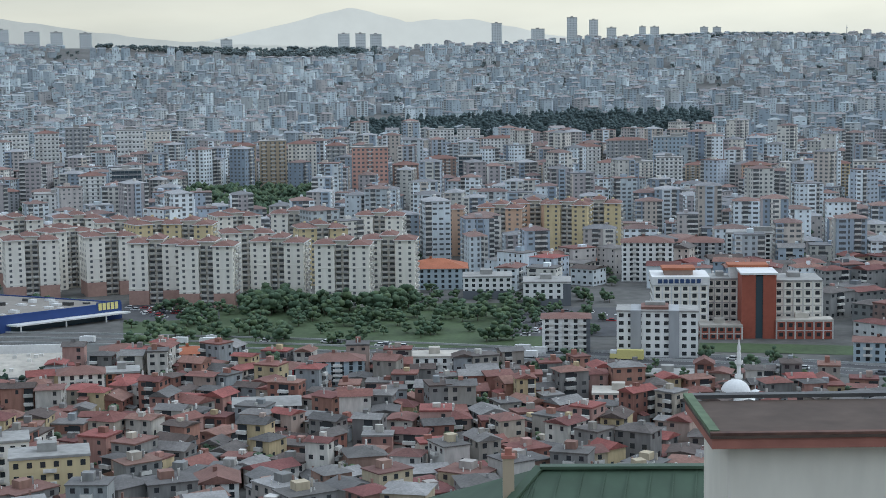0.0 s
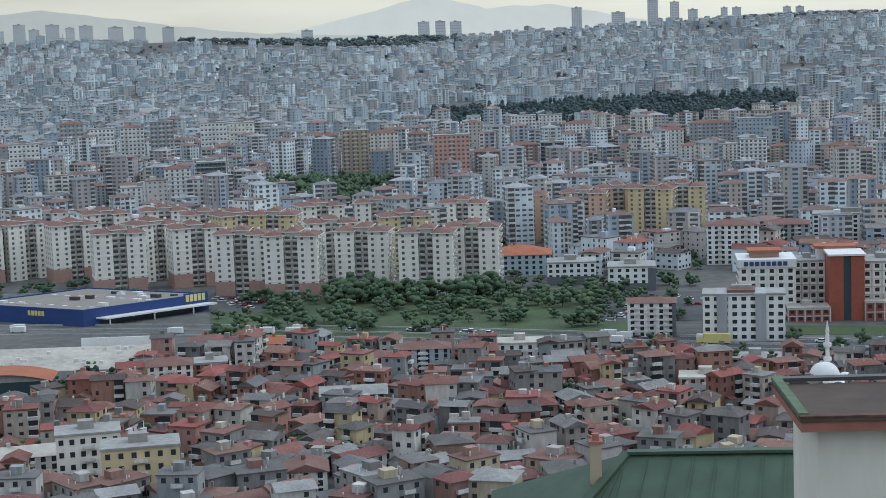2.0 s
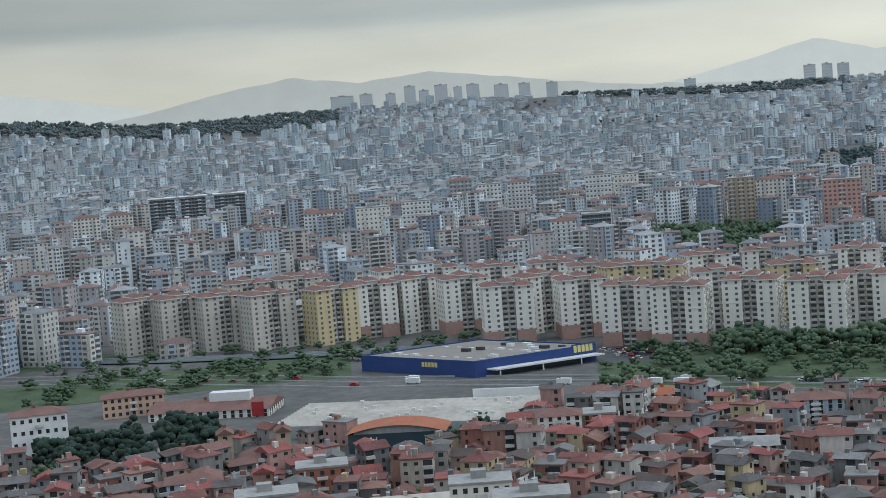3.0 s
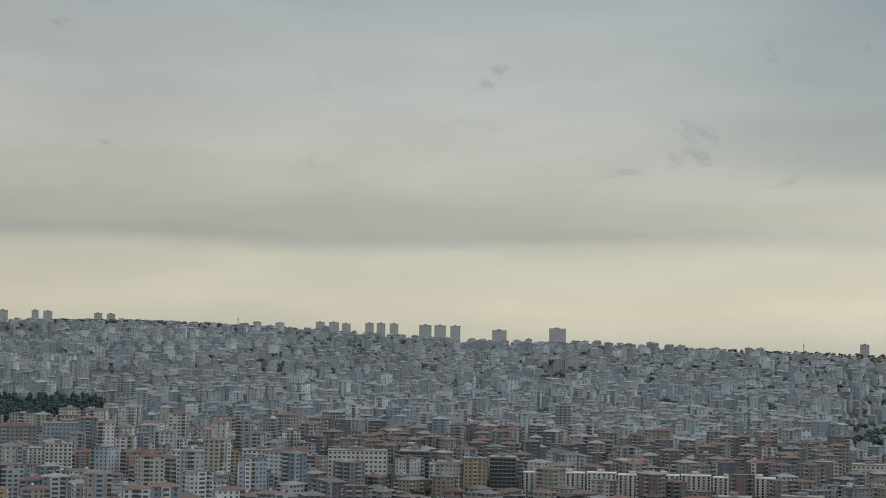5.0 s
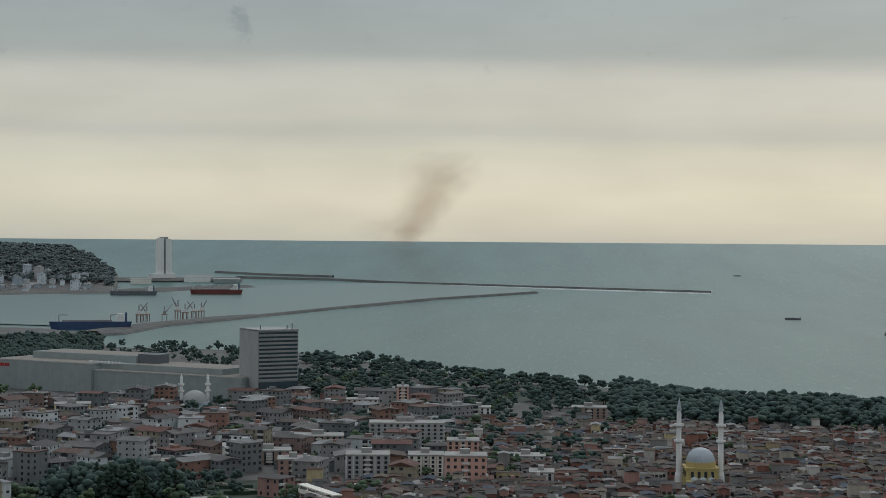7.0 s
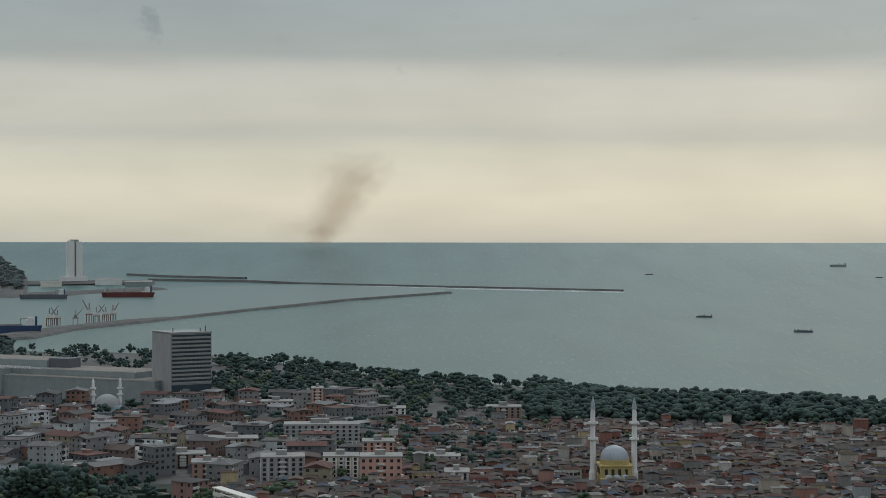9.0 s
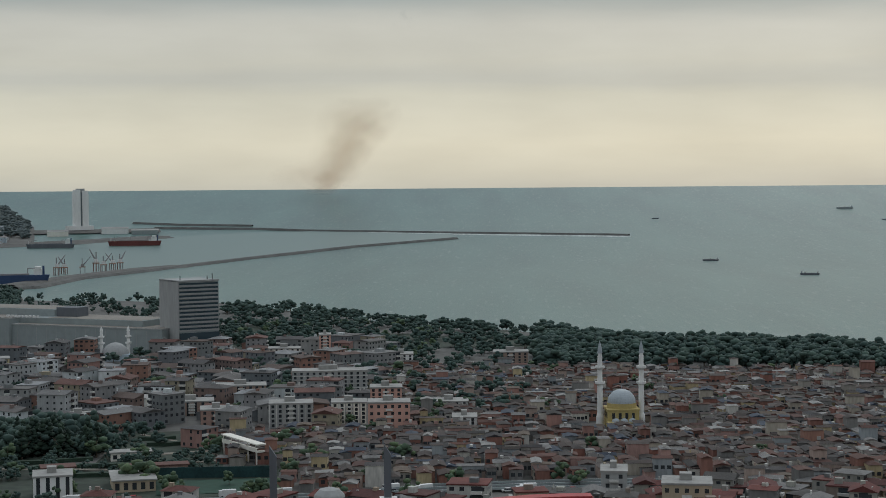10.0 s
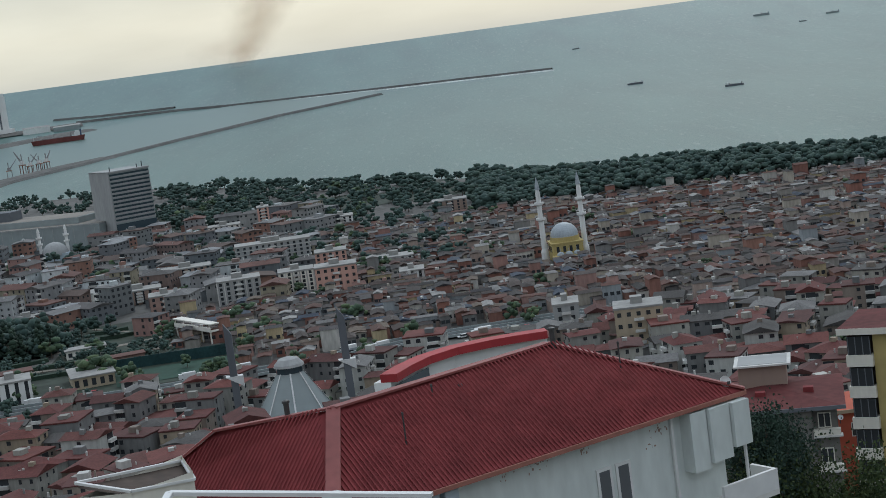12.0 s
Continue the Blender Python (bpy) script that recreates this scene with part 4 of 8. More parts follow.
# the old quarter's larger houses
OLD = [
    (13.45, 11.9, 572, -10.25, "cream", 5, "hip", TILE_RED, "cream five-storey house with red hipped roof"), (11.85, 10.7, 585, -10.5, "brickraw", 4, "flat", None, "bare brick house under construction"),
    (12.0, 10.6, 660, -9.55, "white", 3, "hip", TILE_RED, "white house with blue glazing and red roof"), (4.8, 2.9, 590, -10.15, "bluegrey", 5, "hip", TILE_RED, "grey apartment house with red roof"),
    (9.7, 8.2, 640, -9.75, "peach", 3, "hip", TILE_ORANGE, "peach house with orange roof"), (15.2, 12.5, 430, -13.2, "yellow", 4, "flat", None, "pale yellow apartment house with balconies"),
    (8.9, 7.4, 420, -14.1, "white", 3, "gable", TILE_RED, "white house with bright red gabled roof"), (-2.9, -4.6, 580, -11.3, "yellow", 4, "flat", None, "yellow and brown apartment house"),
    (-5.1, -7.0, 545, -11.6, "pink", 3, "flat", ROOF_WHITE, "pinkish house with flat grey roof"), (-6.9, -8.6, 590, -10.95, "brown", 4, "flat", None, "brown brick apartment house"),
    (7.5, 5.2, 530, -11.6, "concrete", 4, "gable", ROOF_GREY, "unfinished concrete house with open upper floor"), (6.3, 4.9, 610, -10.4, "red", 3, "hip", TILE_RED, "dark red painted house"),
    (1.2, -.4, 600, -10.3, "white", 3, "flat", ROOF_WHITE, "white house with white roof terrace"), (19.5, 16.6, 470, -12.9, "white", 3, "gable", ROOF_WHITE, "pale house with flat white roof"),
    (16.7, 14.5, 455, -12.6, "cream", 4, "flat", None, "cream house with dark flat roof"), (24.2, 22.0, 480, -12.4, "concrete", 3, "flat", None, "bare concrete house"),
    (29.5, 27.0, 470, -11.9, "cream", 4, "hip", TILE_RED, "cream house with broad red roof"), (26.5, 24.6, 520, -11.4, "bluegrey", 4, "hip", TILE_RED, "blue-grey house with red roof"),
    (22.0, 20.2, 520, -11.6, "brickraw", 3, "flat", None, "bare brick house"), (31.5, 29.6, 640, -8.6, "white", 4, "hip", TILE_RED, "white school block with red roof"),
    (33.5, 31.9, 600, -9.3, "cream", 4, "hip", TILE_RED, "cream house with red roof"), (28.4, 26.3, 720, -8.35, "peach", 3, "hip", TILE_RED, "peach house with red roof"),
]
for azl, azr, r, top, col, st, roof, rm, lab in OLD:
    plain_block(azl, azr, r, top, P[col], st, lab + " in the old quarter", roof=roof, roof_mat=rm, depth=12, balcony=1 if st > 2 else 0, ww=1.3, rh=2.2, pitch=2.9, name="house", category="house")
# school with a long red roof, its annex and a flag
root, w, h = plain_block(26.9, 22.75, 700, -8.95, P["cream"], 2, "long cream school hall with dark red roof", roof="gable", roof_mat=TILE_RED, depth=26, r2=685, rh=3)
part("roof_lantern", boxes((-2, w * .3, 10, 16, h + 1.6, h + 6)), WHITE_METAL, root)
part("flag", boxes((w * .36, w * .46, -.5, -.42, 0.5, 6.5)), P["red"], root, "large red flag hung on the wall")
plain_block(26.8, 24.1, 585, -10.55, P["tan"], 3, "tan school with brown tiled roof and gabled bays", roof="hip", depth=16, rh=3.4, r2=590)
plain_block(24.0, 21.4, 590, -10.75, P["tan"], 3, "tan school wing with brown tiled roof", roof="hip", depth=16, rh=3.4, r2=588)
plain_block(24.6, 24.1, 583, -9.95, P["tan"], 4, "tan gabled stair bay with brown roof", roof="gable", depth=8, rh=2)
plain_block(22.6, 22.1, 583, -10.05, P["tan"], 4, "tan gabled stair bay with brown roof", roof="gable", depth=8, rh=2)


def market_hall():
    x, y, w, rot = front(22.6, 632, 13.9, 606)
    root = thing("market_hall", "long low market hall with stained white sheet roof", "hall", x, y, 8, rot)
    part("wall", boxes((-w / 2, w / 2, 0, 46, -3, 5)), P["concrete"], root)
    n = 12
    for i in range(n):
        s = Soup()
        y0, y1 = i * 46 / n, (i + 1) * 46 / n
        s.add([(-w / 2 - .5, y0, 5), (w / 2 + .5, y0, 5), (w / 2 + .5, (y0 + y1) / 2, 6.1), (-w / 2 - .5, (y0 + y1) / 2, 6.1), (w / 2 + .5, y1 - .03, 5), (-w / 2 - .5, y1 - .03, 5)], [(0, 1, 2, 3), (3, 2, 4, 5)])
        part("roof_bay", s, ROOF_WHITE, root)
    rng = random.Random(4)
    for i in range(26):
        u, v = rng.uniform(-w / 2 + 3, w / 2 - 3), rng.uniform(3, 43)
        part("roof_vent", boxes((u, u + 1.5, v, v + 1.2, 5.2, 7)), CONCRETE, root)
    part("end_wall", boxes((w * .2, w / 2 + .8, 46.1, 47, -3, 9)), WHITE_METAL, root)
    c, s_ = math.cos(rot), math.sin(rot)
    for u in range(-int(w / 2), int(w / 2) + 1, 14):
        for v in (4, 18, 34):
            claim(x + u * c - v * s_, y + u * s_ + v * c, 11)
    # sports hall with a curved orange roof
    x, y, w, rot = front(20.1, 590, 16.75, 584)
    root = thing("sports_hall", "sports hall with shallow curved orange roof and blue glazing", "hall", x, y, 8, rot)
    part("wall", boxes((-w / 2, w / 2, 0, 16, -3, 7)), GLASS_BLUE, root)
    s = Soup()
    v, q = [], []
    for i in range(13):
        u = -w / 2 - 1 + (w + 2) * i / 12
        z = 7.05 + 3.0 * (1 - (2 * i / 12 - 1) ** 2)
        v += [(u, -1.5, z), (u, 17, z)]
    for i in range(12):
        q.append((i * 2, i * 2 + 2, i * 2 + 3, i * 2 + 1))
    s.add(v, q)
    part("roof", s, TILE_ORANGE, root)
    gable = Soup()
    for i in range(1, 11):
        u0, u1 = (-w / 2 - 1 + (w + 2) * k / 12 for k in (i, i + 1))
        gable.add(box_pts(u0, u1, .2, 15.8, 7.0, 6.9 + 3.0 * (1 - (2 * (i + (0 if i < 6 else 1)) / 12 - 1) ** 2)), BOXQ)
    part("gable_infill", gable, P["concrete"], root)
    claim(x, y + 10, 22)


market_hall()


# ---- mall, cube tower, mosques, centre ----
def mall():
    x, y, w, rot = front(-42.1, 1335, -50.3, 1185)
    root = thing("shopping_mall", "huge grey clad shopping mall with long blank walls", "mall", x, y, 8, rot)
    part("wall", boxes((-w / 2, -w * .08, 0, 70, -4, 22.5)), P["panelgrey"], root)
    part("wall", boxes((-w * .08, w / 2, 3, 70, -4, 18)), P["panelgrey"], root)
    part("upper_storey", boxes((-w * .42, w * .02, 24, 60, 22.5, 28.5)), P["panelgrey"], root)
    part("upper_storey", boxes((-w * .3, w * .4, 12, 50, 18.0, 23.2)), P["panelgrey"], root)
    part("roof_edge", boxes((-w / 2 - .2, -w * .08 + .2, -.25, 70.2, 22.504, 23.4)), P["concrete"], root)
    part("roof_edge", boxes((-w * .08 + .25, w / 2 + .2, 2.75, 70.2, 18.004, 18.8)), P["concrete"], root)
    part("roof_deck", boxes((-w / 2 + .6, -w * .08 - .6, .6, 23.9, 23.404, 23.5), (-w / 2 + .6, -w * .42 - .1, 24, 69, 23.404, 23.5), (-w * .4, w * 0.0, 26, 58, 28.504, 28.6)), ROOF_BEIGE, root)
    part("roof_deck", boxes((-w * .06, w / 2 - .6, 3.4, 11.9, 18.804, 18.9), (w * .4 + .1, w / 2 - .6, 12, 69, 18.804, 18.9), (w * .03, w * .39, 13, 49, 23.204, 23.3)), ROOF_BEIGE, root)
    part("cube_annex", boxes((w * .02, w * .1, 26, 40, 23, 30)), P["dark"], root)
    for i in range(9):
        u = -w * .12 + i * 3.5
        part("roof_unit", boxes((u, u + 1.6, 8, 10, 23.2, 24.8)), WHITE_METAL, root)
    for i in range(26):
        u = -w / 2 + w * (i + .5) / 26
        part("cladding_joint", boxes((u - .12, u + .12, -.1 if u < -w * .08 else 2.9, .05 if u < -w * .08 else 3.05, 1, 17)), P["concrete"], root)
    for i in range(4):
        part("sign_bar", boxes((-w * .47 + i * 2.6, -w * .47 + 2 + i * 2.6, -.4, -.1, 18, 20.5)), P["red"], root)
    c, s = math.cos(rot), math.sin(rot)
    for u in range(-int(w / 2), int(w / 2) + 1, 20):
        for v in (5, 30, 55):
            claim(x + u * c - v * s, y + u * s + v * c, 18)
    p = at(-50.95, 1180)
    rot = radians(-50.95) + .42
    tw = thing("hotel_tower", "cube-like hotel tower with pale side, striped front and glass base", "tower", p.x, p.y, 8, rot)
    part("core", boxes((0, 31, 0, 32, -4, 52)), P["panelgrey"], tw)
    part("side_cladding", boxes((-.5, -.02, -.4, 32.4, -4, 53)), P["concrete"], tw)
    for i in range(12):
        z = 17 + i * 2.9
        part("window_band", boxes((.6, 30.6, -.22, -.02, z + 1.2, z + 2.5)), GLASS_BLUE, tw)
        part("floor_band", boxes((.3, 31.2, -.5, -.23, z, z + 1.1)), P["concrete"], tw)
    part("glass_base", boxes((.3, 31.2, -.5, 32.2, -4, 16)), GLASS_BLUE, tw)
    part("roof_rim", boxes((-.5, 31.4, -.6, 32.4, 52.2, 53.4)), P["concrete"], tw)
    for u, hh in ((3, 3), (24, 2.5), (28, 4)):
        part("mast", boxes((u, u + .5, 4, 4.5, 53.4, 53.4 + hh)), DARK_METAL, tw)
    claim(p.x + 10, p.y + 18, 30)


mall()


def minaret(root, x, y, h, wall, tip, r=1.35):
    part("minaret_shaft", lathe([(r * 1.4, -3), (r * 1.4, h * .12), (r, h * .16), (r, h * .52), (r * .9, h * .52), (r * .85, h * .82), (r * .7, h * .82), (r * .7, h * .85)], 14, x, y), wall, root)
    for k in (.5, .68):
        part("minaret_balcony", lathe([(r, h * k - .8), (r * 1.75, h * k), (r * 1.75, h * k + 1.0), (r * 1.6, h * k + 1.0), (r * 1.6, h * k + .2), (r * .8, h * k + .2)], 14, x, y), wall, root)
    part("minaret_cap", lathe([(r * .95, h * .85), (r * .6, h * .92), (.05, h)], 14, x, y), tip, root)


def dome(root, x, y, z, r, material, name="dome"):
    part(name, lathe([(r * math.cos(a), z + r * .95 * math.sin(a)) for a in [i * math.pi / 2 / 9 for i in range(9)]] + [(.12, z + r * .96), (.1, z + r + 1.4), (.01, z + r + 1.5)], 28, x, y), material, root)


def yellow_mosque():
    p = at(-66.22, 806)
    root = thing("mosque", "yellow stone mosque with lead dome and two white minarets", "mosque", p.x, p.y, 8, radians(-66.2) + .12)
    part("body", boxes((-7.6, 7.6, -7.6, 7.6, -3, 9.2), (-8, 8, -8, 8, 9.2, 9.8)), P["sand"], root)
    part("drum", lathe([(7.2, 9.8), (7.2, 12.2), (7.0, 12.2)], 28), P["sand"], root)
    dome(root, 0, 0, 12.2, 6.9, LEAD)
    for x in (-4.8, -1.6, 1.6, 4.8):
        part("arched_window", boxes((x - .7, x + .7, -7.75, -7.62, 5.2, 8)), GLASS, root)
        part("arched_window", boxes((-7.75, -7.62, x - .7, x + .7, 5.2, 8)), GLASS, root)
        part("arched_window", boxes((x - .6, x + .6, -7.75, -7.62, .6, 2.6)), GLASS, root)
    part("porch", boxes((-8, 8, -12.5, -7.65, -3, 4)), P["sand"], root)
    for x in (-4, 0, 4):
        dome(root, x, -10, 4, 1.9, LEAD, "porch_dome")
    minaret(root, -10.3, 2, 42.5, P["white"], LEAD)
    minaret(root, 9.9, 2, 42.5, P["white"], LEAD)
    claim(p.x, p.y, 15)
    p = at(-48.8, 1152)
    root = thing("mosque", "small mosque with grey dome and two white minarets", "mosque", p.x, p.y, 8, radians(-48.8))
    part("body", boxes((-10, 10, -8, 8, -3, 5.5)), P["bluegrey"], root)
    dome(root, 0, 0, 4.5, 9.2, P["concrete"])
    minaret(root, -9.3, 3, 24.5, P["white"], P["white"], 1.2)
    minaret(root, 8.8, 3, 24.5, P["white"], P["white"], 1.2)
    claim(p.x, p.y, 14)
    p = at(-10.05, 545)
    root = thing("mosque", "white mosque with domes and one slim minaret", "mosque", p.x, p.y, 5, radians(-10))
    part("body", boxes((-6.5, 9, -6, 6, -3, 8)), P["white"], root)
    part("drum", lathe([(5.4, 8), (5.4, 9.4), (5, 9.4)], 24), P["white"], root)
    dome(root, 0, 0, 9.2, 5.0, WHITE_METAL)
    dome(root, 6.5, 1, 8, 2.6, WHITE_METAL)
    minaret(root, 1.0, 7, 26.5, P["white"], WHITE_METAL, .75)
    claim(p.x, p.y, 11)
    # modern mosque: a glazed pyramid and two slanted pylons
    p = at(-56.05, 520)
    root = thing("mosque", "modern mosque with grey pyramid roof, lantern dome and dark pylons", "mosque", p.x, p.y, 8, radians(-56))
    part("pyramid_roof", lathe([(15, 1), (4.2, 18.0), (3.9, 18.0)], 8), P["panelgrey"], root)
    for i in range(8):
        a = math.pi * 2 * i / 8
        s = Soup()
        s.add([(15.2 * math.cos(a + d), 15.2 * math.sin(a + d), 1.0) for d in (-.02, .02)] + [(4.4 * math.cos(a + d), 4.4 * math.sin(a + d), 18.2) for d in (.05, -.05)], [(0, 1, 2, 3)])
        part("roof_rib", s, WHITE_METAL, root)
    part("lantern", lathe([(4.3, 18), (4.3, 20)], 16), GLASS_BLUE, root)
    part("dome", lathe([(5, 20), (4.7, 20.8), (3.2, 22.4), (.1, 23.2)], 20), P["concrete"], root)
    for x in (-17.6, 18.4):
        s = Soup()
        s.add(box_pts(x - 1.15, x + 1.15, -1.2, 1.2, -3, 31), BOXQ)
        pts = box_pts(x - 1.15, x + 1.15, -1.2, 1.2, 31.0, 33)
        pts[[4, 7], 2] = 36.5
        s.add(pts, BOXQ)
        part("pylon", s, P["dark"], root)
        t = Soup()
        t.add([(x - 2.6, -1.5, 19.5), (x + 2.9, -1.5, 19.5), (x + 2.9, -1.5, 16), (x - 2.6, 1.5, 19.5), (x + 2.9, 1.5, 19.5), (x + 2.9, 1.5, 16)], [(0, 3, 4, 1), (1, 4, 5, 2), (2, 5, 3, 0)], [(2, 1, 0), (3, 5, 4)][0:2])
        part("pylon_balcony", t, WHITE_METAL, root)
    claim(p.x, p.y, 20)


yellow_mosque()
CENTRE = [
    (-49.75, -50.55, 850, -7.1, "cream", 5, "white-striped office block"), (-50.6, -52.1, 860, -7.25, "brown", 5, "brown-grey commercial block"), (-51.65, -52.75, 818, -7.55, "baseplinth", 3, "orange-red commercial building"),
    (-54.0, -55.5, 808, -7.4, "concrete", 5, "grey commercial block with white ribs"), (-56.15, -57.38, 818, -7.4, "cream", 5, "cream commercial block with vertical ribs"),
    (-57.42, -58.88, 792, -7.42, "pink", 4, "salmon pink block with arched windows"), (-52.2, -53.9, 900, -6.75, "brown", 6, "brown-pink apartment block"), (-54.8, -57.4, 930, -6.3, "concrete", 6, "grey-green office block with window bands"),
    (-57.5, -58.6, 870, -6.9, "pink", 5, "dusty pink block"), (-55.85, -57.2, 1090, -5.7, "white", 5, "white and red shopfront building"), (-55.75, -56.15, 1120, -5.05, "pink", 8, "narrow salmon red tower"),
    (-54.0, -55.1, 1120, -5.5, "cream", 5, "cream apartment block"), (-60.35, -61.2, 800, -7.95, "white", 3, "white windowless hall"), (-59.6, -60.9, 860, -7.4, "white", 3, "white commercial block"),
    (-58.2, -59.0, 1060, -5.75, "white", 5, "white and dark modern block"), (-44.1, -45.3, 1080, -5.6, "yellow", 5, "yellow ochre apartment house"), (-47.0, -47.7, 1080, -5.7, "white", 4, "white end wall house"),
    (-61.8, -63.0, 1080, -5.7, "brown", 4, "dark brown block with cream attic"), (-65.5, -66.4, 600, -9.8, "concrete", 4, "grey concrete block with brown roof"), (-67.6, -69.3, 560, -10.2, "tan", 4, "tan apartment house with grey roof"),
    (-47.0, -48.1, 830, -7.6, "cream", 4, "cream apartment house"), (-46.0, -47.3, 640, -9.6, "white", 6, "tall white apartment house with blank end"),
]
for azl, azr, r, top, col, st, lab in CENTRE:
    bal = 0 if "hall" in lab or "end" in lab else 1
    plain_block(azl, azr, r, top, P[col], st, lab + " in the town centre", depth=15, ww=1.4, balcony=bal, piers="rib" in lab or "striped" in lab, bands="bands" in lab, roof_mat=ROOF_GREY, name="town_building")


# ---- harbour ----
def ribbon(name, pts, w, z0, z1, material, label, cat):
    """A long low bank along a line of (bearing, real distance)."""
    line = [at(a, far(R), sea_z(far(R))) for a, R in pts]
    dense = []
    for a, b in zip(line, line[1:]):
        n = 8
        dense += [a.lerp(b, i / n) for i in range(n)]
    dense.append(line[-1])
    s = Soup()
    v, q = [], []
    for i, p in enumerate(dense):
        d = (dense[min(i + 1, len(dense) - 1)] - dense[max(i - 1, 0)]).normalized()
        nrm = Vector((-d.y, d.x, 0))
        j = 1 + .12 * math.sin(i * 2.3)
        for k, zz in ((-w, z0), (-w * .45, z1 * j), (w * .45, z1), (w, z0)):
            c = p + nrm * k
            v.append((c.x, c.y, p.z + zz))
    for i in range(len(dense) - 1):
        for k in range(3):
            q.append((i * 4 + k, i * 4 + k + 1, i * 4 + k + 5, i * 4 + k + 4))
    s.add(v, q)
    return tagged(new(name, s.mesh(name, [material])), label, cat, kind="structure")


ROCK = mat("breakwater_rock", [(.10, .10, .095)], grain=3, amount=.5, bump=.6)
ribbon("breakwater_inner", [(-45.5, 2180), (-46.2, 2200), (-47.6, 2400), (-50.6, 2680), (-53.5, 3030), (-57, 3560), (-60.5, 4080)], 13, -2, 3.4, ROCK, "long curved rubble breakwater of the inner harbour", "breakwater")
ribbon("breakwater_outer", [(-50.2, 5500), (-52, 5350), (-53.6, 5250), (-55.4, 4950), (-60, 4600), (-66.5, 4250)], 13, -2, 4.2, ROCK, "long rubble breakwater of the outer harbour", "breakwater")
ribbon("breakwater_spur", [(-49.5, 6400), (-51, 6000), (-53.5, 5700)], 12, -2, 4, ROCK, "far rubble spur of the harbour", "breakwater")
ribbon("quay_far", [(-36.5, 3500), (-41, 3800), (-45.5, 4000), (-48, 4200), (-50.4, 4500)], 60, -2, 3.5, SOIL, "far harbour quay with sheds", "quay")
ribbon("quay_tower", [(-45.0, 5200), (-47.8, 5250), (-50.3, 5300)], 75, -2, 4, SOIL, "harbour spit carrying a white tower", "quay")
ribbon("quay_near", [(-45.2, 2230), (-47.4, 2440), (-49.6, 2640), (-51, 2730)], 26, -2, 3.6, SOIL, "harbour pier with cranes", "pier")


def harbour_water():
    calm = bpy.data.materials.new("calm_harbour_water")
    calm.use_nodes = True
    b = calm.node_tree.nodes["Principled BSDF"]
    b.inputs["Base Color"].default_value, b.inputs["Roughness"].default_value, b.inputs["IOR"].default_value = (.085, .145, .132, 1), .34, 1.33
    near = [(-60.4, far(4100)), (-57, far(3590)), (-53.5, far(3060)), (-50.6, far(2710)), (-48.6, 2560), (-46.2, 2290), (-45, 2330), (-44, 2420), (-39.5, 2560), (-37, 2800), (-35, 2890)]
    beyond = [(-60.4, far(4560)), (-55.4, far(4900)), (-52.5, far(4700)), (-50, far(4300)), (-46, far(3700)), (-43, 3330), (-40, 3260), (-36.5, 3120), (-35, 2960)]
    v, q = [], []
    azs = np.arange(-60.4, -34.9, .5)
    for a in azs:
        for k in np.linspace(0, 1, 9):
            r = table(near, a) * (1 - k) + table(beyond, a) * k
            v.append(tuple(at(a, r, sea_z(r) + 1.3)))
    for i in range(len(azs) - 1):
        for k in range(8):
            o = i * 9 + k
            q.append((o, o + 9, o + 10, o + 1))
    tagged(new("water_harbour", put_mesh("water_harbour", v, q, mats=[calm], smooth=True)), "calm pale harbour water inside the breakwater", "water", kind="structure")


harbour_water()
SURF = mat("white_surf", [(.62, .65, .63)], grain=4, amount=.5)
ribbon("surf_outer", [(-57.5, 4670), (-60, 4490), (-63, 4325), (-66.6, 4150)], 5, -.5, 2.2, SURF, "thin line of white surf along the breakwater", "surf")


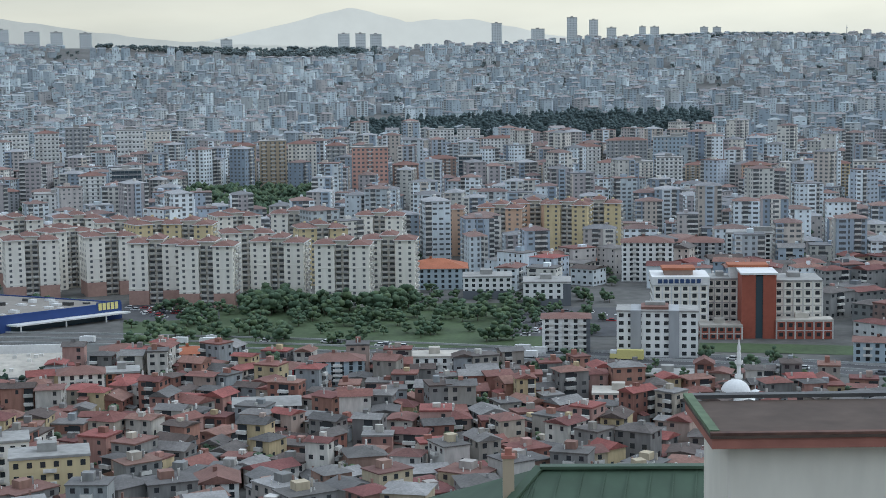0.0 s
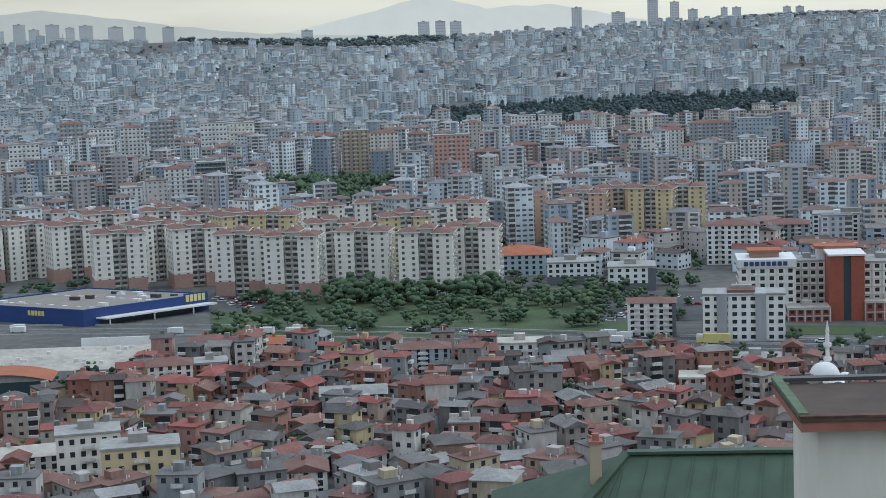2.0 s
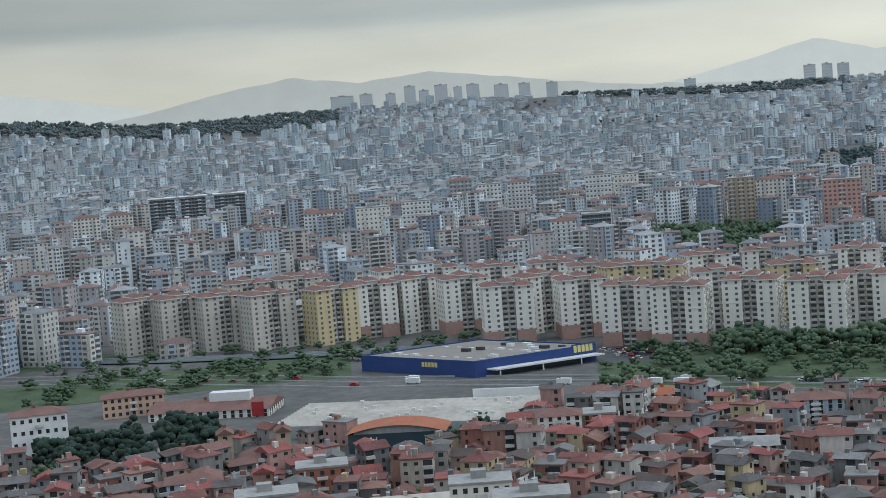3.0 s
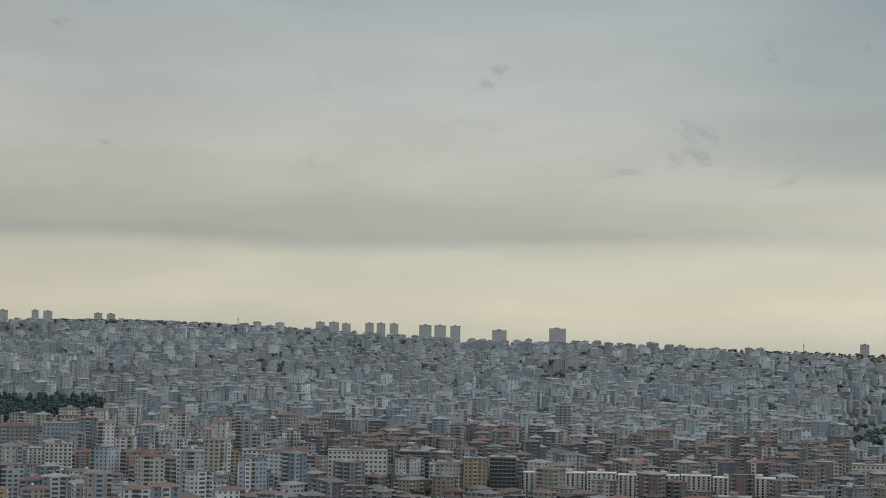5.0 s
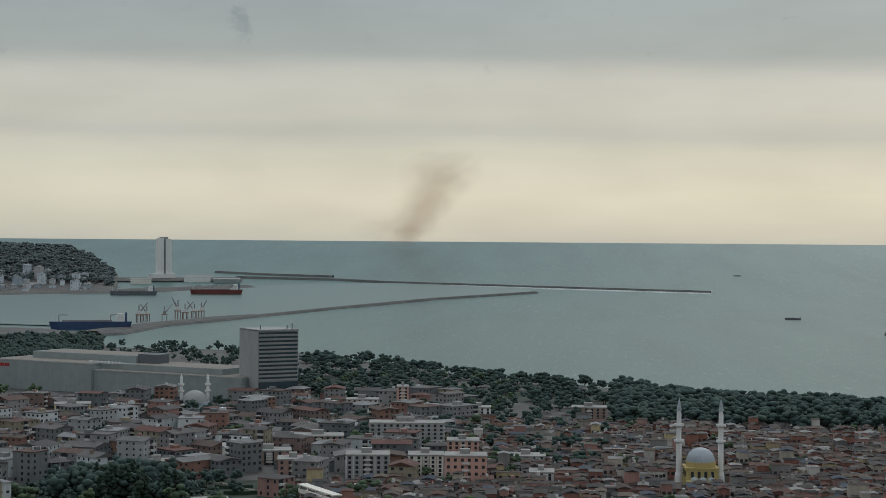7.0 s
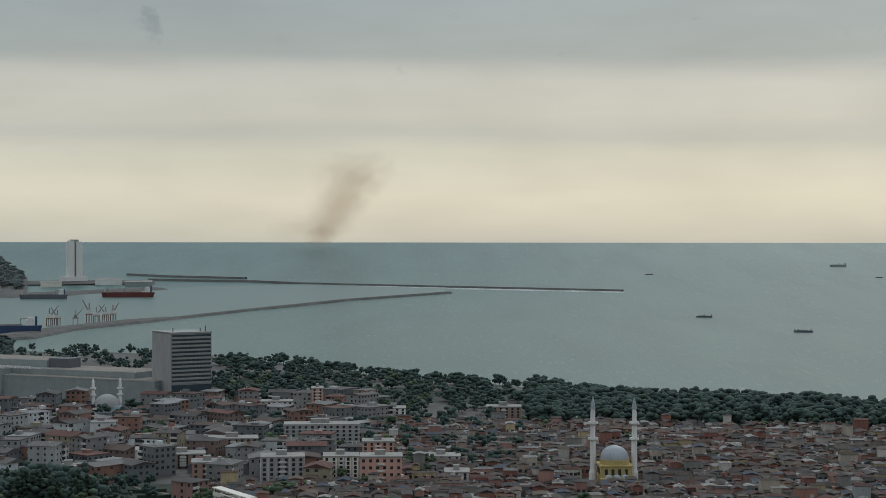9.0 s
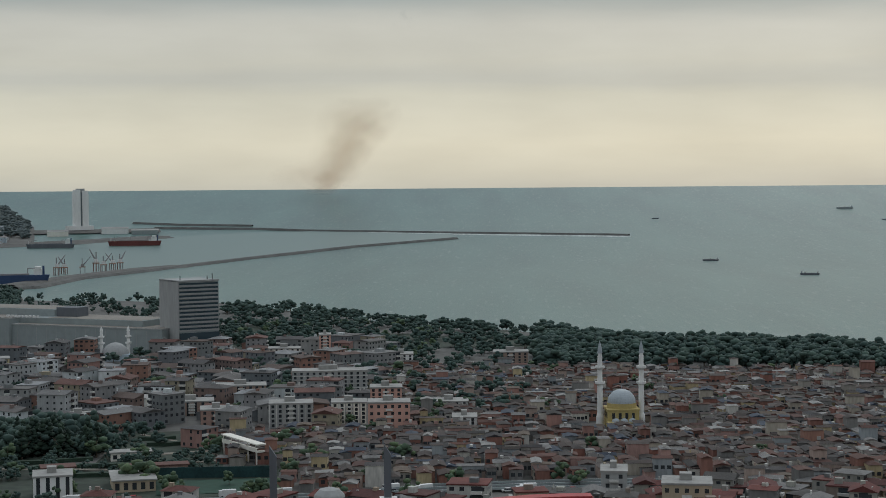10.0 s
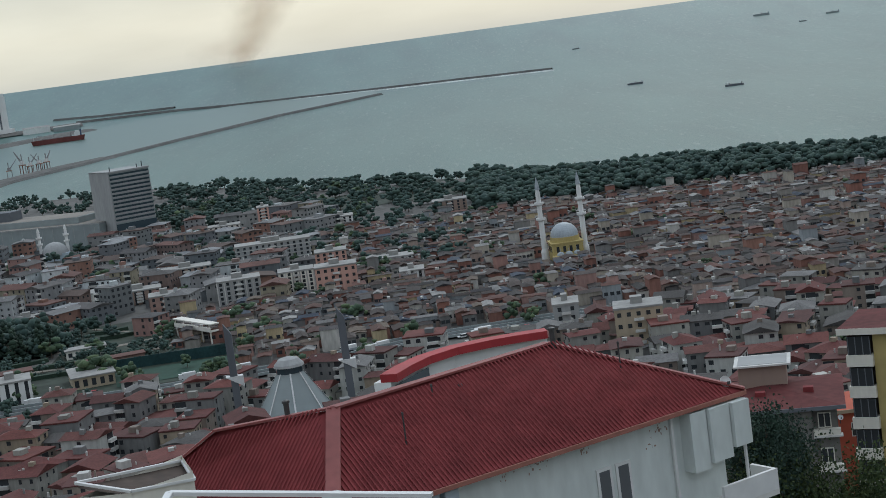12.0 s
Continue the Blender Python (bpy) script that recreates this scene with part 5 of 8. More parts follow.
def white_tower():
    r = far(5163)
    p = at(-47.72, r)
    z = sea_z(r) + 3
    root = thing("tall_tower", "tall white twin-shafted tower beside the harbour", "tower", p.x, p.y, z, radians(-47.7) + .2)
    h = HC + r * math.tan(radians(.05)) - z
    part("shaft", boxes((-16, -2.0, -10, 12, -3, h - 6), (-14.5, -2.1, -9, 11, h - 6, h)), P["white"], root)
    part("shaft", boxes((2.0, 16, -9, 12, -3, h - 9), (2.1, 14.5, -8, 11, h - 9, h - 2)), P["white"], root)
    part("glass_core", boxes((-2.0, 2.0, -7, 11, -3, h - 4)), GLASS_FAR_HAZED, root)
    part("podium", boxes((-30, 26, -14, 20, -3, 11)), P["white"], root)
    part("crown", boxes((-9, 8, -5, 8, h - 3.9, h + 2.5)), P["concrete"], root)
    for azl, azr, R, hh, col in ((-48.4, -49.3, 4900, 14, "white"), (-49.4, -50.3, 4800, 10, "panelgrey"), (-46.6, -47.3, 4700, 12, "cream"), (-45.2, -46.0, 4600, 12, "white"), (-44, -44.9, 4300, 9, "concrete"), (-42.7, -43.7, 4200, 12, "white"),
                                  (-41.2, -42.2, 4050, 9, "panelgrey"), (-39.8, -40.8, 3950, 8, "cream"), (-38.5, -39.4, 3800, 9, "concrete"), (-37.3, -38.2, 3700, 8, "white"), (-36.0, -36.9, 3560, 9, "cream"), (-45.0, -45.8, 4350, 9, "white")):
        r = far(R)
        x, y, w, rot = front(azl, r, azr, r)
        shed = thing("harbour_shed", "low pale harbour shed on the quay", "shed", x, y, sea_z(r) + 2, rot, "harbour sheds")
        part("wall", boxes((-w / 2, w / 2, 0, 30, -3, hh * .7)), P[col], shed)
        v, q, t = hip_pts(w, 30, hh * .7 + .004, hh * .25, .5, True)
        s = Soup()
        s.add(np.array(v) + (0, 15, 0), q, t)
        part("roof", s, ROOF_GREY, shed)


white_tower()


def ship(azl, azr, R, hull, label, house_right=True, cranes=0, cargo=None, name="cargo_ship"):
    r = far(R)
    x, y, L, rot = front(azl, r, azr, r)
    root = thing(name, label, "ship", x, y, sea_z(r), rot, "ships")
    hgt, w = L * .1, L * .075
    s = Soup()
    v = []
    for z, k in ((-2, .93), (hgt, 1.0)):
        v += [(-L / 2 * k, 0, z), (-L * .4 * k, -w, z), (L * .46 * k, -w, z), (L / 2 * k, -w * .6, z), (L / 2 * k, w * .6, z), (L * .46 * k, w, z), (-L * .4 * k, w, z)]
    q = [(i, (i + 1) % 7, 7 + (i + 1) % 7, 7 + i) for i in range(7)]
    q += [(7, 8, 9, 12), (9, 10, 11, 12)]
    s.add(v, q, [(7, 12, 13)])
    part("hull", s, hull, root)
    sx = 1 if house_right else -1
    hx = sx * L * .36
    part("deckhouse", boxes((hx - L * .05, hx + L * .05, -w * .8, w * .8, hgt + .004, hgt + L * .07), (hx - L * .035, hx + L * .04, -w * .9, w * .9, hgt + L * .07, hgt + L * .1)), P["white"], root)
    part("funnel", boxes((hx + sx * L * .055, hx + sx * L * .08, -w * .25, w * .25, hgt + .004, hgt + L * .11) if sx > 0 else (hx - L * .08, hx - L * .055, -w * .25, w * .25, hgt + .004, hgt + L * .11)), STEEL_BLUE, root)
    for i in range(cranes):
        u = -sx * L * .38 + sx * L * .62 * i / max(1, cranes - 1) if cranes > 1 else 0
        part("deck_crane", boxes((u - .6, u + .6, -.6, .6, hgt + .004, hgt + L * .08), (u, u + L * .1, -.4, .4, hgt + L * .075, hgt + L * .085)), RUST, root)
    part("hatch_cover", boxes((-L * .34, L * .26, -w * .6, w * .6, hgt + .004, hgt + L * .018)), cargo or RUST, root)
    part("bow_mast", boxes((-sx * L * .44 - .4, -sx * L * .44 + .4, -.4, .4, hgt - .3, hgt + L * .07)), WHITE_METAL, root)


ship(-43.9, -46.66, 2330, STEEL_BLUE, "long dark blue ferry-like cargo ship moored at the pier", True, 2, name="cargo_ship")
HULL_RED = mat("dull_red_hull", [(.15, .05, .045)], grain=3, amount=.3)
ship(-48.6, -50.4, 3800, HULL_RED, "red-hulled cargo ship moored at the far quay", True, 3)
ship(-45.9, -47.5, 3720, P["dark"], "dark cargo ship moored by the tower", True, 2)
ship(-39.4, -41.2, 3560, P["dark"], "dark grey ship moored at the far quay", True, 1)
ship(-69.00, -69.55, 2800, P["dark"], "dark cargo ship anchored off the coast", True, 1)
ship(-72.27, -72.92, 2360, P["dark"], "dark cargo ship with high deck anchored off the coast", False, 2)
ship(-67.27, -67.53, 6500, P["dark"], "small far ship at anchor", True, 0)
ship(-73.46, -74.01, 9000, P["panelgrey"], "pale grey tanker near the horizon", True, 1)
ship(-74.95, -75.20, 6100, P["dark"], "small dark far ship at anchor", False, 0)
ship(-75.84, -76.29, 7000, P["panelgrey"], "grey ship near the horizon", True, 1)


def harbour_crane(az, R, h, lean):
    r = far(R)
    p = at(az, r, sea_z(r) + 3)
    root = thing("harbour_crane", "rusty harbour crane with lattice jib on the pier", "crane", p.x, p.y, p.z, radians(az) + lean, "harbour cranes")
    part("portal", boxes((-4, -3, -3, -2, -2, h * .35), (3, 4, -3, -2, -2, h * .35), (-4, -3, 2, 3, -2, h * .35), (3, 4, 2, 3, -2, h * .35), (-4.5, 4.5, -3.5, 3.5, h * .35, h * .4)), RUST, root)
    part("cabin", boxes((-2.5, 2.5, -2, 2, h * .404, h * .6)), WHITE_METAL if lean > 0 else RUST, root)
    for k in (-1, 1):
        s = Soup()
        s.add([(1, k - .3, h * .55), (1, k + .3, h * .55), (h * .55, k * .4 + .3, h * 1.1), (h * .55, k * .4 - .3, h * 1.1), (1.8, k - .3, h * .5), (1.8, k + .3, h * .5), (h * .57, k * .4 + .3, h * 1.08), (h * .57, k * .4 - .3, h * 1.08)],
              [(0, 1, 2, 3), (4, 7, 6, 5), (0, 3, 7, 4), (1, 5, 6, 2)])
        part("jib", s, RUST, root)
    part("mast", boxes((-1, .2, -.6, .6, h * .6, h * .95)), RUST, root)


for az, R, h, lean in ((-46.9, 2500, 26, .5), (-47.15, 2540, 22, 2.4), (-47.75, 2540, 22, 0), (-48.2, 2600, 30, 2.2), (-48.45, 2590, 24, .4), (-48.75, 2640, 22, 2.6), (-49.0, 2650, 24, .9)):
    harbour_crane(az, R, h, lean)


# ---- smoke over the sea ----
def smoke():
    m = bpy.data.materials.new("thin_brown_smoke")
    m.use_nodes = True
    t = m.node_tree
    n = t.nodes
    b = n["Principled BSDF"]
    b.inputs["Base Color"].default_value, b.inputs["Roughness"].default_value = (.58, .30, .14, 1), 1
    co = n.new("ShaderNodeTexCoord")
    nz = n.new("ShaderNodeTexNoise")
    nz.inputs["Scale"].default_value, nz.inputs["Detail"].default_value = 3.4, 8
    nz.inputs["Roughness"].default_value, nz.inputs["Distortion"].default_value = .6, .8
    grad = n.new("ShaderNodeTexGradient")
    grad.gradient_type = "SPHERICAL"
    mp = n.new("ShaderNodeMapping")
    mp.inputs["Location"].default_value = (-1, -1, 0)
    mp.inputs["Scale"].default_value = (2, 2, 0)
    mul = n.new("ShaderNodeMath")
    mul.operation = "MULTIPLY"
    rng = n.new("ShaderNodeMapRange")
    rng.inputs["From Min"].default_value, rng.inputs["From Max"].default_value = .06, .5
    rng.inputs["To Max"].default_value = .22
    link_nodes(t, [(co.outputs["UV"], mp.inputs["Vector"]), (mp.outputs[0], grad.inputs["Vector"]), (co.outputs["UV"], nz.inputs["Vector"]), (nz.outputs["Fac"], mul.inputs[0]),
                   (grad.outputs["Fac"], mul.inputs[1]), (mul.outputs[0], rng.inputs["Value"]), (rng.outputs[0], b.inputs["Alpha"])])
    p = at(-56.55, 4700)
    root = thing("smoke_plume", "thin brown smoke drifting up over the sea", "smoke", p.x, p.y, HC - 24, radians(-56.5))
    for cx, cz, w, h, tilt, dy in ((-44, 36, 130, 110, .5, 0), (-28, 58, 120, 120, .5, 10), (4, 100, 180, 170, .55, 20), (34, 150, 210, 190, .5, 30), (-6, 130, 190, 190, .3, 36), (74, 205, 230, 190, .4, 44), (20, 215, 230, 170, .2, 52), (-70, 60, 320, 110, .1, 60)):
        bm = bmesh.new()
        uv = bm.loops.layers.uv.new()
        nx, nyy = 10, 10
        grid = [[None] * (nyy + 1) for _ in range(nx + 1)]
        for i in range(nx + 1):
            for j in range(nyy + 1):
                u, v_ = i / nx - .5, j / nyy - .5
                x = u * w + v_ * h * math.tan(tilt)
                grid[i][j] = bm.verts.new((cx + x, dy + 14 * math.sin(3 * u + 4 * v_), cz + v_ * h))
        for i in range(nx):
            for j in range(nyy):
                f = bm.faces.new((grid[i][j], grid[i + 1][j], grid[i + 1][j + 1], grid[i][j + 1]))
                for lp, (a, c) in zip(f.loops, ((i, j), (i + 1, j), (i + 1, j + 1), (i, j + 1))):
                    lp[uv].uv = (a / nx, c / nyy)
        ob = part("smoke_veil", bm, m, root)
        ob.visible_shadow = False


smoke()


# ---- mountains behind the ridge ----
def mountains():
    # haze over the ridges added as emission, stronger on the farther one
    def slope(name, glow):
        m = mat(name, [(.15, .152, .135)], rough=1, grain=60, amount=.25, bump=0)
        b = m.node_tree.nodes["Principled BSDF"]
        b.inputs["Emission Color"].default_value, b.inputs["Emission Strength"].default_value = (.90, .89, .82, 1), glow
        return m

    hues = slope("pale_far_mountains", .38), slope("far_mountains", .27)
    for k, (r, prof) in enumerate(((4700, [(40, 1.0), (34, 1.9), (31, 2.0), (28.4, 1.6), (25.7, 1.05), (22, .7), (12, .6), (9, .6), (7.4, .85), (5.5, 1.25), (3.2, 1.83), (1.2, 1.32), (-.9, 1.38), (-2.3, 1.12), (-3.6, .8), (-6, .5), (-40, -.5)]),
                                    (4550, [(40, .4), (29, .6), (26, 1.0), (23.3, 1.55), (21, 1.85), (18.7, 1.52), (16.3, 1.74), (13.6, 1.35), (12, 1.1), (9.8, .8), (6, .55), (2, .45), (-5, .2), (-40, -.6)]))):
        prof = sorted(prof)
        azs = np.arange(-40, 40.1, .25)
        v = []
        for a in azs:
            e = table(prof, a) + .05 * noise.noise(Vector((a * 1.3, k * 9, 0))) + .02 * noise.noise(Vector((a * 6, k * 9, 4)))
            for rr, f in ((r - 90, -.6), (r, 1), (r + 90, -.6)):
                z = HC + r * math.tan(radians(e)) if f > 0 else HC - 90
                v.append(tuple(at(a, rr, z)))
        q = []
        for i in range(len(azs) - 1):
            for j in (0, 1):
                q.append((i * 3 + j, i * 3 + j + 1, i * 3 + j + 4, i * 3 + j + 3))
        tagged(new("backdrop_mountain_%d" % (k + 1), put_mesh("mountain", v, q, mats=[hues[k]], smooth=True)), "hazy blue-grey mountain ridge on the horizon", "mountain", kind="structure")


mountains()

def radio_mast(az, top, h):
    r = crest_r(az) + 20
    p = at(az, r, land_z(az, r))
    hh = HC + r * math.tan(radians(top)) - p.z
    root = thing("radio_mast", "thin steel radio mast on the ridge", "mast", p.x, p.y, p.z, 0, "radio masts")
    part("lattice_pole", lathe([(1.3, -2), (.7, hh * .7), (.35, hh)], 6), P["concrete"], root)
    part("antenna_drum", boxes((-1.6, 1.6, -.5, .5, hh * .72, hh * .78)), WHITE_METAL, root)


for az, top in ((-13.63, .98), (-40.73, .13), (-37.2, .32), (15.6, .95), (-33.0, .48)):
    radio_mast(az, top, 30)
for az, el, h in ((-7.9, -1.15, 30), (-11.96, -.75, 26), (-4.9, -.62, 30), (17.6, -.4, 34), (13.0, -1.9, 34), (-21.6, -1.5, 30), (-28.3, -1.6, 30)):
    r = find_r(az, el, 1700)
    p = at(az, r, land_z(az, r))
    root = thing("mosque", "small white hillside mosque with dome and minaret", "mosque", p.x, p.y, p.z, radians(az), "hillside mosques")
    part("body", boxes((-8, 8, -8, 8, -6, 9)), P["white"], root)
    dome(root, 0, 0, 9, 7.2, LEAD)
    minaret(root, 10, -4, h, P["white"], LEAD, 1.5)
    claim(p.x, p.y, 22)
# HEROES-END

# ---- the loose town ----
def hill_town():
    rng = random.Random(11)
    soup = Soup()
    for az, r, x, y in plots(-45.5, 36, 1650, 3720, lambda r: 13 + r * .0034, lambda r: 15 + r * .0052, rng):
        if az < -33.5 and table(NEAR_COAST, az) - 60 < r < table(FAR_COAST, az) + 18 or r > crest_r(az) + 15 or (az < -39.3 and r > 3540):
            continue
        z = land_z(az, r)
        if rng.random() < .07 or noise.noise(Vector((x * .006, y * .006, 5))) > .42:
            continue
        tall = rng.random() + .5 * noise.noise(Vector((x * .003, y * .003, 1)))
        st = rng.choice((2, 2, 3, 3, 4, 4, 5)) if tall < .86 else rng.choice((6, 7, 8, 9))
        if r > 3600:
            st = min(st, 3)
        k = 1.0 if r < 2600 else .9
        w, d = (rng.uniform(9, 19) * k, rng.uniform(8, 13) * k) if st < 6 else (rng.uniform(11, 16), rng.uniform(11, 14))
        rot = street_turn(x, y) + (rng.random() < .5) * 1.57
        block(soup, x, y, z, w, d, st * 2.9 * k, rot, st, rng.choice(("hip", "hip", "gable", "flat")), (max(2, int(w / 4.8)), max(2, int(d / 4.8))), rng.uniform(1.3, 2.8), rng.uniform(1.2, 1.7), facing(x, y, rot), rng, balcony=1 if st > 4 and r < 2500 else 0, skip=.25 if r < 2600 else .5)
    ob = new("hillside_houses", soup.mesh("hillside_houses", [WALL_FAR_HAZED, ROOF_FAR_HAZED, GLASS_FAR_HAZED, CONCRETE]))
    tagged(ob, "dense grey and cream houses covering the far hillside", "houses", kind="stuff")


def mid_town(az0, az1, seed, wall, label):
    rng = random.Random(seed)
    soup = Soup()
    for az, r, x, y in plots(az0, az1, 905, 1660, lambda r: 24, lambda r: 28, rng):
        z = land_z(az, r)
        if rng.random() < .1:
            continue
        right = az < -18
        u = rng.random()
        st = rng.choice((3, 4, 5, 5, 6)) if u < .45 else rng.choice((6, 7, 8, 9)) if u < .85 else rng.choice((10, 12))
        if right and r < 1200:
            st = rng.choice((2, 3, 4, 5))
        elif right:
            st = min(st, 8)
        w, d = (rng.uniform(11, 21), rng.uniform(10, 15)) if st < 8 else (rng.uniform(13, 18), rng.uniform(12, 16))
        rot = street_turn(x, y) + (rng.random() < .5) * 1.57
        block(soup, x, y, z, w, d, st * 2.95, rot, st, rng.choice(("hip", "flat", "hip")), (max(2, int(w / 3.4)), max(2, int(d / 3.4))), rng.uniform(1.1, 2.4), rng.uniform(1.1, 1.7), facing(x, y, rot), rng, balcony=rng.choice((1, 2, 2, 3)), bay_fronts=.5)
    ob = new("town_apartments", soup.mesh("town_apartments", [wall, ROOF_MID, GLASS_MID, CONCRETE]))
    tagged(ob, label, "apartment blocks", kind="stuff")


def bazaar():
    rng = random.Random(8)
    soup = Soup()
    for az, r, x, y in plots(-86, -51.8, 640, 1050, 9, 6.4, rng, .35):
        if az > -58 and r > 790:
            continue
        z = land_z(az, r)
        w, d, h = rng.uniform(4.5, 13), rng.uniform(3.6, 7), rng.uniform(2.6, 5.4)
        if rng.random() < .07:
            w, h = min(w, 9), rng.uniform(6, 9.5)
        rot = .55 + rng.uniform(-.1, .1) + (rng.random() < .2) * 1.57
        soup.add(turn(box_pts(-w / 2, w / 2, -d / 2, d / 2, -3, h), rot, x, y, z), BOXQ[:5], slot=0)
        v, q, t = hip_pts(w, d, h, rng.uniform(.15, 1.1), .35, rng.random() < .9)
        soup.add(turn(v, rot, x, y, z), q, t, slot=1)
        if rng.random() < .3:
            u, b = rng.uniform(-.4, .3) * w, rng.uniform(.5, 1.8)
            soup.add(turn(box_pts(u, u + b, -b * .4, b * .4, h, h + rng.uniform(.9, 2.2)), rot, x, y, z), BOXQ[:5], slot=rng.choice((0, 3)))
        if rng.random() < .5:
            v, q = window_quads(w, d, 0, 1, h, 3, 2, 1.6, 1.5, rng=rng)
            soup.add(turn(v, rot, x, y, z), q, slot=2)
    ob = new("bazaar_sheds", soup.mesh("bazaar_sheds", [WALL_OLD, ROOF_SHED, GLASS, CONCRETE]))
    tagged(ob, "crowded low workshops with rusty brown and grey sheet roofs", "workshops", kind="stuff")


WALL_SLOPE = mat("slope_house_walls", [(.27, .265, .24), (.36, .35, .31), (.19, .19, .185), (.23, .19, .16), (.44, .44, .41), (.15, .155, .155), (.33, .27, .2)], grain=1.2, amount=.3, streak=4)
ROOF_SLOPE = mat("slope_house_roofs", [(.105, .034, .030), (.128, .042, .035), (.090, .033, .030), (.070, .066, .063), (.10, .038, .032), (.150, .146, .142), (.076, .031, .028)], grain=.8, amount=.4)


def near_town(name, az0, az1, r0, r1, storeys, seed, step=13.5, depth=14, label="", wall=None, roofs=None):
    rng = random.Random(seed)
    soup = Soup()
    for az, r, x, y in plots(az0, az1, r0, r1, step, depth, rng):
        z = land_z(az, r)
        st = rng.choice(storeys)
        w, d = rng.uniform(.58, 1.02) * step, rng.uniform(.54, .82) * depth
        rot = street_turn(x * 3, y * 3) + rng.uniform(-.22, .22) + (rng.random() < .5) * 1.57
        block(soup, x, y, z, w, d, st * 2.9, rot, st, rng.choice(("hip", "gable", "gable", "flat")), (max(2, int(w / 3.2)), max(2, int(d / 3.2))), rng.uniform(.9, 1.7), rng.uniform(1.0, 1.5), facing(x, y, rot), rng,
              balcony=rng.choice((0, 1, 1)), roof_h=rng.uniform(.7, 2.2), skip=.25)
        if rng.random() < .55:
            # a lean-to with its own sloping sheet roof
            a, b, g = rng.uniform(2.5, 5), rng.uniform(2, 3.5), rng.uniform(2.2, max(2.3, st * 2.2))
            u, sg = rng.uniform(-.3, .3) * w, rng.choice((-1, 1))
            y0, y1 = sorted((sg * d / 2, sg * (d / 2 + b)))
            soup.add(turn(box_pts(u - a / 2, u + a / 2, y0, y1, -4, g), rot, x, y, z), BOXQ[:4], slot=0)
            lean = box_pts(u - a / 2 - .2, u + a / 2 + .2, y0 - .2, y1 + .2, g, g + .12)
            lean[:, 2] += np.where(np.abs(lean[:, 1]) < d / 2 + b / 2, .7, 0)
            soup.add(turn(lean, rot, x, y, z), BOXQ, slot=1)
        for _ in range(rng.choice((0, 1, 1, 2))):
            u, v, b = rng.uniform(-.35, .35) * w, rng.uniform(-.35, .35) * d, rng.uniform(.35, .8)
            soup.add(turn(box_pts(u, u + b, v, v + b * .7, st * 2.9 + .2, st * 2.9 + rng.uniform(1.2, 2.4)), rot, x, y, z), BOXQ, slot=3)
    ob = new(name, soup.mesh(name, [wall or WALL_OLD, roofs or ROOF_OLD, GLASS, CONCRETE]))
    tagged(ob, label, "houses", kind="stuff")


# shade of the backlit harbour-side fronts put into a darker, browner palette
WALL_EAST_SHADED = mat("brown_grey_apartment_walls", [(.34, .35, .35), (.42, .42, .41), (.27, .24, .22), (.52, .54, .54), (.24, .26, .29), (.36, .31, .27), (.30, .31, .32), (.62, .65, .66), (.29, .22, .20), (.20, .22, .25), (.40, .36, .30), (.33, .35, .37)], grain=2, amount=.22, streak=4)
hill_town()
mid_town(-16, 36, 5, WALL_MID_HAZED, "mixed cream, grey and white apartment blocks of the town")
mid_town(-41, -16.2, 15, WALL_EAST_SHADED, "brown, grey and white apartment blocks towards the harbour")
bazaar()
near_town("old_quarter_houses", -17, 37, 450, 640, (1, 1, 2, 2, 2, 3, 3, 4), 3, 11, 11.5, label="crowded old brick and plaster houses with rusty red and grey roofs")
near_town("slope_houses", -86, -43, 458, 592, (2, 3, 3, 4, 4), 4, 15, 16, label="plaster apartment houses with red roofs below the slope", wall=WALL_SLOPE, roofs=ROOF_SLOPE)
ROOF_CENTRE = mat("town_centre_roofs", [(.085, .080, .078), (.115, .108, .104), (.105, .068, .058), (.15, .148, .146), (.12, .062, .052), (.075, .072, .072), (.23, .235, .24), (.09, .065, .056)], grain=1.2, amount=.35)
near_town("centre_houses", -51.5, -17, 640, 1180, (2, 3, 3, 4, 5), 6, 19, 20, label="mixed plaster houses of the town centre", wall=WALL_CENTRE, roofs=ROOF_CENTRE)
near_town("centre_houses", -58, -51.6, 800, 1180, (2, 2, 3, 4, 4), 16, 21, 21, label="mixed plaster houses of the town centre", wall=WALL_CENTRE, roofs=ROOF_CENTRE)
near_town("slope_houses", -86, -66, 606, 650, (2, 2, 3), 14, 14, 15, label="plaster apartment houses with red roofs below the slope", wall=WALL_SLOPE, roofs=ROOF_SLOPE)
near_town("hospital_quarter_houses", -20, -13, 700, 905, (2, 3, 3, 4, 4), 9, 18, 19, label="mixed houses and blocks beside the hospital", wall=WALL_CENTRE)
near_town("hospital_quarter_houses", -13, -2, 835, 905, (3, 3, 4, 4, 5), 29, 18, 19, label="mixed houses and blocks behind the hospital", wall=WALL_MID_HAZED)
# TREES-BEGIN

